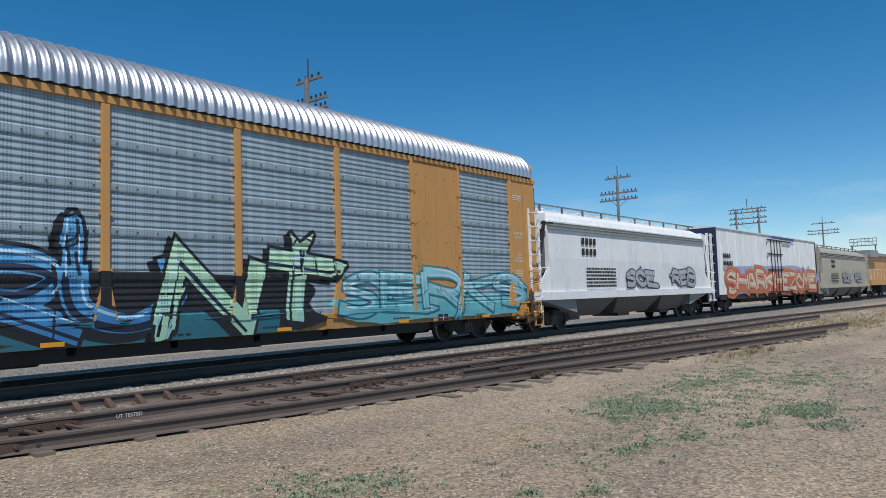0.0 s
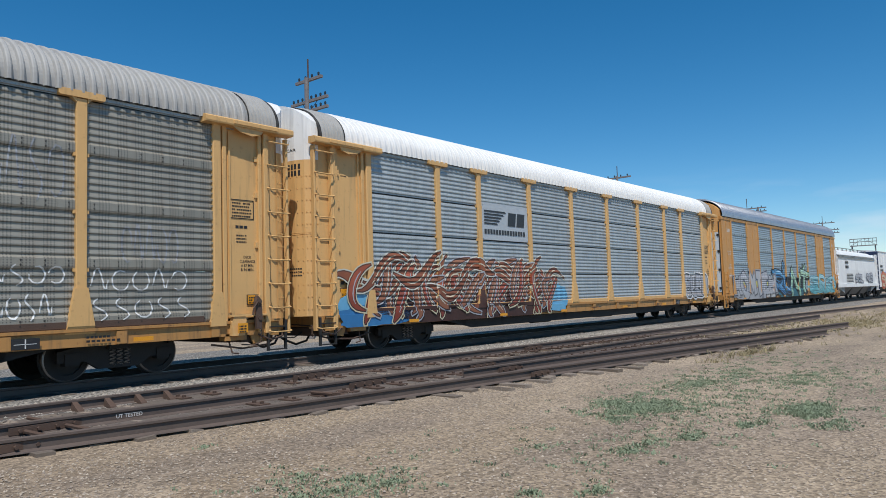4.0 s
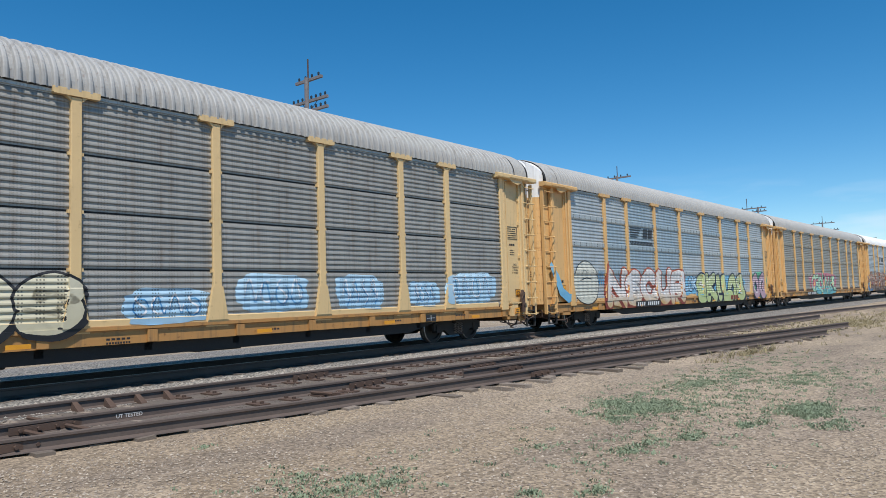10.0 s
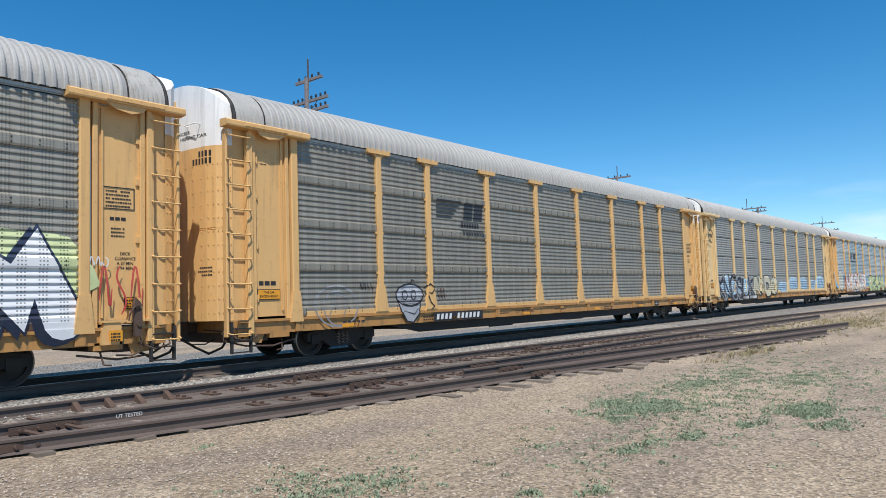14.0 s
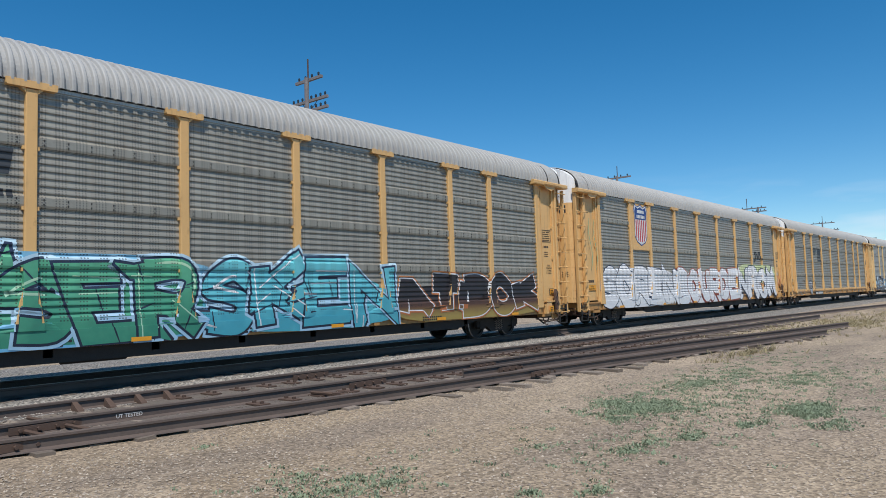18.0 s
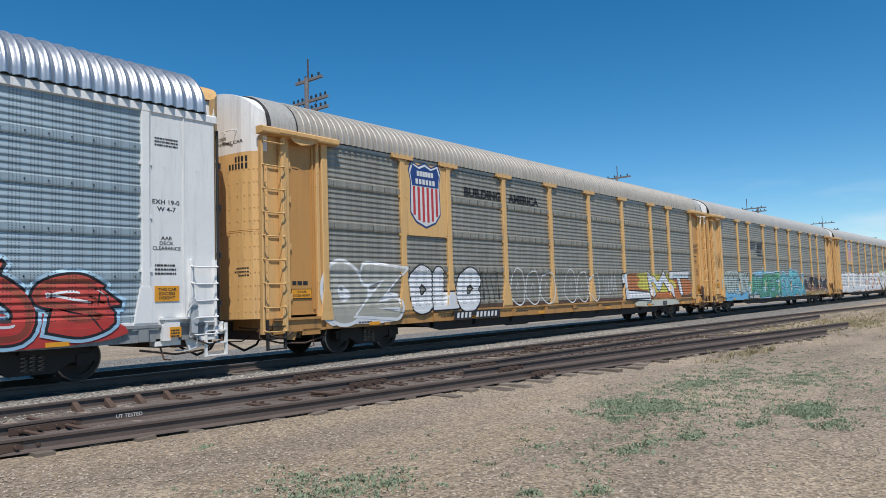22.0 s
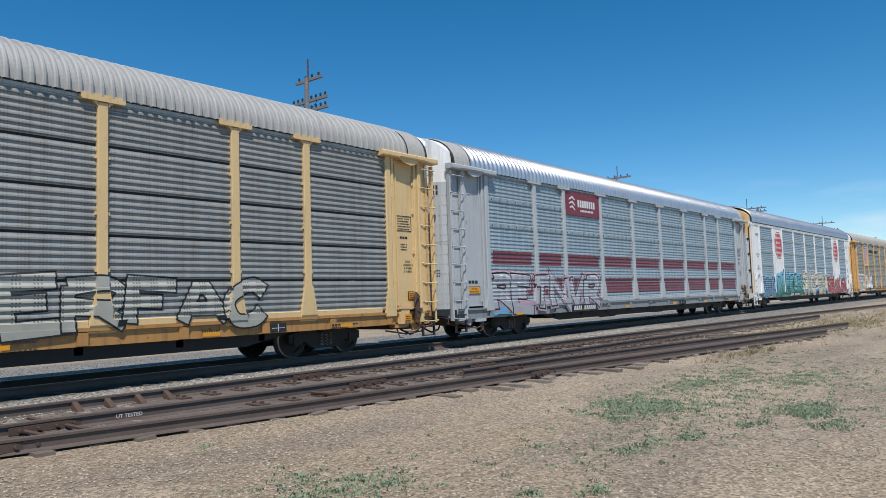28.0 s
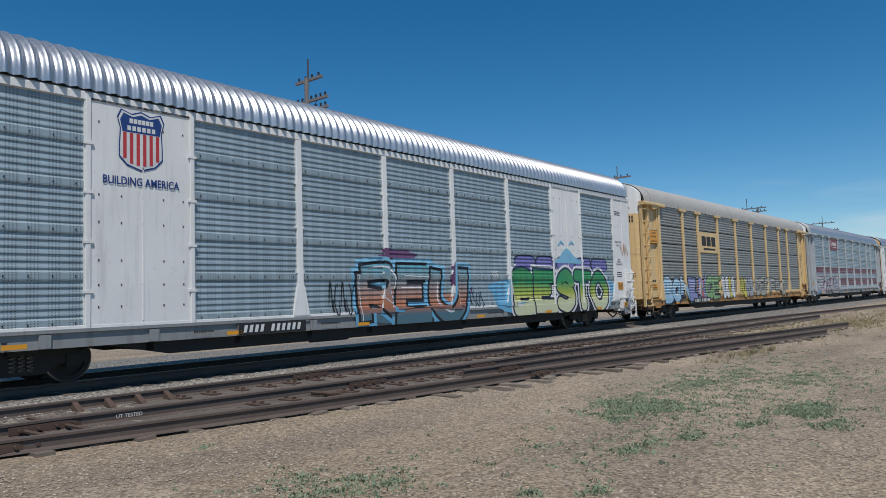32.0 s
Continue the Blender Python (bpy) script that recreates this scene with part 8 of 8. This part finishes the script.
# ---- movement ----
DIST = ((0, -143.33), (0.5, -137.6), (1, -131.81), (1.5, -126.19), (2, -120.84), (2.5, -115.21), (3, -109.45), (3.5, -103.72), (4, -98.18), (4.5, -92.65), (5, -87.12),
        (5.5, -81.61), (6, -76.03), (6.5, -70.49), (7, -64.83), (7.5, -59.64), (8, -54.10), (8.5, -48.57), (9, -43.09), (9.5, -37.51), (10, -32.09), (10.5, -26.88),
        (11, -21.42), (11.5, -16.02), (12, -10.62), (12.5, -5.07), (13, 0.00), (13.5, 5.45), (14, 10.98), (14.5, 16.46), (15, 21.86), (15.5, 27.25), (16, 32.64),
        (16.5, 38.02), (17, 43.42), (17.5, 48.87), (18, 54.16), (18.5, 59.25), (19, 64.54), (19.5, 69.78), (20, 75.08), (20.5, 80.43), (21, 85.37), (21.5, 90.72),
        (22, 95.98), (22.5, 101.24), (23, 106.54), (23.5, 111.85), (24, 116.83), (24.5, 122.05), (25, 127.32), (25.5, 132.55), (26, 137.81), (26.5, 143.07), (27, 148.32),
        (27.5, 153.56), (28, 158.62), (28.5, 163.92), (29, 169.13), (29.5, 174.03), (30, 179.24), (30.5, 184.40), (31, 189.59), (31.5, 194.82), (32, 199.73))


def motions():
    for car, u in CARS:
        rows = []
        for t, s in DIST:
            x = u + s
            rows.append((float(t), pose(x, track_y(x), 0, 0, 0, math.degrees(math.atan(2 * BEND * max(0.0, x))))))
        walk(car, rows)
    # the wheelsets roll; all of them turn alike
    first = {}
    marks = [(float(t), s) for t, s in DIST]
    for w in WHEELS:
        key = round(w.location.x, 3)
        if key not in first:
            rows = []
            at = tuple(w.location)
            for i in range(0, 32 * FPS + 1):
                t = i / FPS
                k = min(len(DIST) - 2, int(t * 2))
                s = DIST[k][1] + (DIST[k + 1][1] - DIST[k][1]) * (t * 2 - k)
                rows.append((t, Matrix.Translation(at) @ Matrix.Rotation((s - DIST[0][1]) / 0.42, 4, "Y")))
            walk(w, rows)
            first[key] = w
        else:
            src = first[key].animation_data
            w.rotation_mode = "QUATERNION"
            ad = w.animation_data_create()
            ad.action = src.action
            ad.action_slot = src.action_slot
pole(20.5, 24.6, 12.37, ((0.97, 1.8, 4), (1.95, 2.5, 8), (2.4, 2.5, 8)), spike=0.9)
pole(51.9, 24.6, 11.34, ((0.94, 2.2, 4), (2.15, 3.2, 10), (2.7, 3.2, 10)), spike=0.8)
pole(85.7, 24.6, 11.7, ((1.2, 4.2, 4), (1.6, 4.2, 10), (2.3, 4.2, 10), (2.9, 4.2, 10)), spike=1.1, double=2.5)
pole(125.3, 24.6, 12.4, ((1.15, 3.4, 4), (2.3, 4.6, 10), (2.8, 4.6, 10)), spike=1.0)

def signal_gantry():
    """A far lattice signal platform on two posts."""
    g = thing("signal_gantry", "far grey steel signal gantry with railings", "signal gantry")
    g.location = (160.0, 24.4, -0.4)
    for y in (-2.0, 2.0):
        b = Mb()
        b.box(-0.12, 0.12, y - 0.12, y + 0.12, 0, 9.4, c=0.03)
        part("gantry_post", b.mesh("gantry_post", SILL_GREY), g)
    b = Mb()
    for z in (9.3, 10.1, 10.7):
        b.box(-0.35, 0.35, -2.3, 2.3, z - 0.05, z + 0.05 if z > 9.5 else z + 0.12)
    for k in range(8):
        y = -2.3 + k * 4.6 / 7
        b.tube([(-0.3, y, 9.3), (-0.3, y, 10.7)], 0.045, 5)
    b.tube([(-0.3, -2.3, 9.3), (-0.3, 0, 10.7), (-0.3, 2.3, 9.3)], 0.04, 5)
    part("gantry_deck", b.mesh("gantry_deck", SILL_GREY), g)


signal_gantry()
PATCHES = ((9.9, 4.9, 0.5, 0.28, 150), (9.85, 4.4, 0.6, 0.3, 200), (9.95, 3.95, 0.5, 0.25, 130), (9.1, 4.5, 0.45, 0.25, 80), (10.7, 4.75, 0.6, 0.3, 110), (8.7, 4.3, 0.3, 0.2, 34), (10.3, 2.3, 0.6, 0.28, 130), (10.9, 2.45, 0.5, 0.2, 70), (9.6, 1.95, 0.4, 0.22, 60),
           (9.08, 2.77, 0.3, 0.14, 50), (8.12, 3.09, 0.28, 0.14, 50), (7.06, 3.36, 0.3, 0.2, 34), (6.8, 4.27, 0.4, 0.3, 20), (5.49, 2.95, 0.2, 0.12, 24), (5.15, 3.35, 0.2, 0.12, 24), (4.4, 5.5, 0.5, 0.3, 26), (4.7, 4.6, 0.5, 0.3, 24), (4.7, 7.58, 0.1, 0.08, 9),
           (14.76, 3.32, 1.2, 0.4, 90), (14.27, 4.49, 1.2, 0.4, 90), (11.0, 3.6, 4.0, 2.0, 330), (4.6, 5.0, 1.4, 0.9, 70), (17.0, 4.5, 4.0, 1.5, 160), (9.7, 4.4, 1.1, 0.65, 420), (10.4, 2.4, 0.9, 0.5, 300), (12.6, 4.6, 2.6, 0.9, 360), (4.2, 4.8, 1.5, 0.8, 160), (13.5, 3.2, 4.5, 2.2, 420), (7.6, 3.4, 2.6, 1.0, 150))
tagged(new("weeds", scatter_mesh("weeds", WEED, PATCHES, 9, 0.035, 31)), "patches of low green weeds on the dry dirt", "weeds", kind="stuff")
tagged(new("dry_grass", scatter_mesh("dry_grass", STRAW, ((27, 6.6, 6, 1.6, 400), (19, 5.6, 3, 0.8, 90), (34, 6.0, 8, 2.6, 700), (45, 5, 10, 3, 500)), 8, 0.14, 37)), "tufts of straw-coloured dry grass beside the tracks", "dry grass", kind="stuff")


def on_shoulder(r):
    x = r.uniform(1, 30) ** 1.0
    y = track_y(x) + r.uniform(-2.75, -1.35)
    return x, y, -0.2 - 0.1 * max(0.0, (-2.2 - y + track_y(x)))


def on_yard(r):
    x = 1.5 + 16 * r.random() ** 1.5
    y = r.uniform(1.0, 8.3)
    return x, y, height(x, y)


def on_panel(r):
    x = r.uniform(-1, 24)
    y = r.uniform(at_line(RD, x) + 0.1, at_line(RA, x) + 0.2)
    return x, y, -0.275


CINDER = gravel_material("cinder", (0.21, 0.175, 0.145), (0.07, 0.058, 0.05))
tagged(new("cinders", stones_mesh("cinders", CINDER, on_panel, 7000, 0.012, 0.034, 47)), "dark cinders and loose stones between the spare panel's rails", "stones", kind="stuff")
tagged(new("ballast_stones", stones_mesh("ballast_stones", STONE, on_shoulder, 9000, 0.015, 0.042, 41)), "loose pale crushed stones along the ballast shoulder", "stones", kind="stuff")
tagged(new("pebbles", stones_mesh("pebbles", PEBBLE, on_yard, 36000, 0.004, 0.02, 43)), "loose pebbles and gravel on the dirt", "gravel", kind="stuff")
motions()
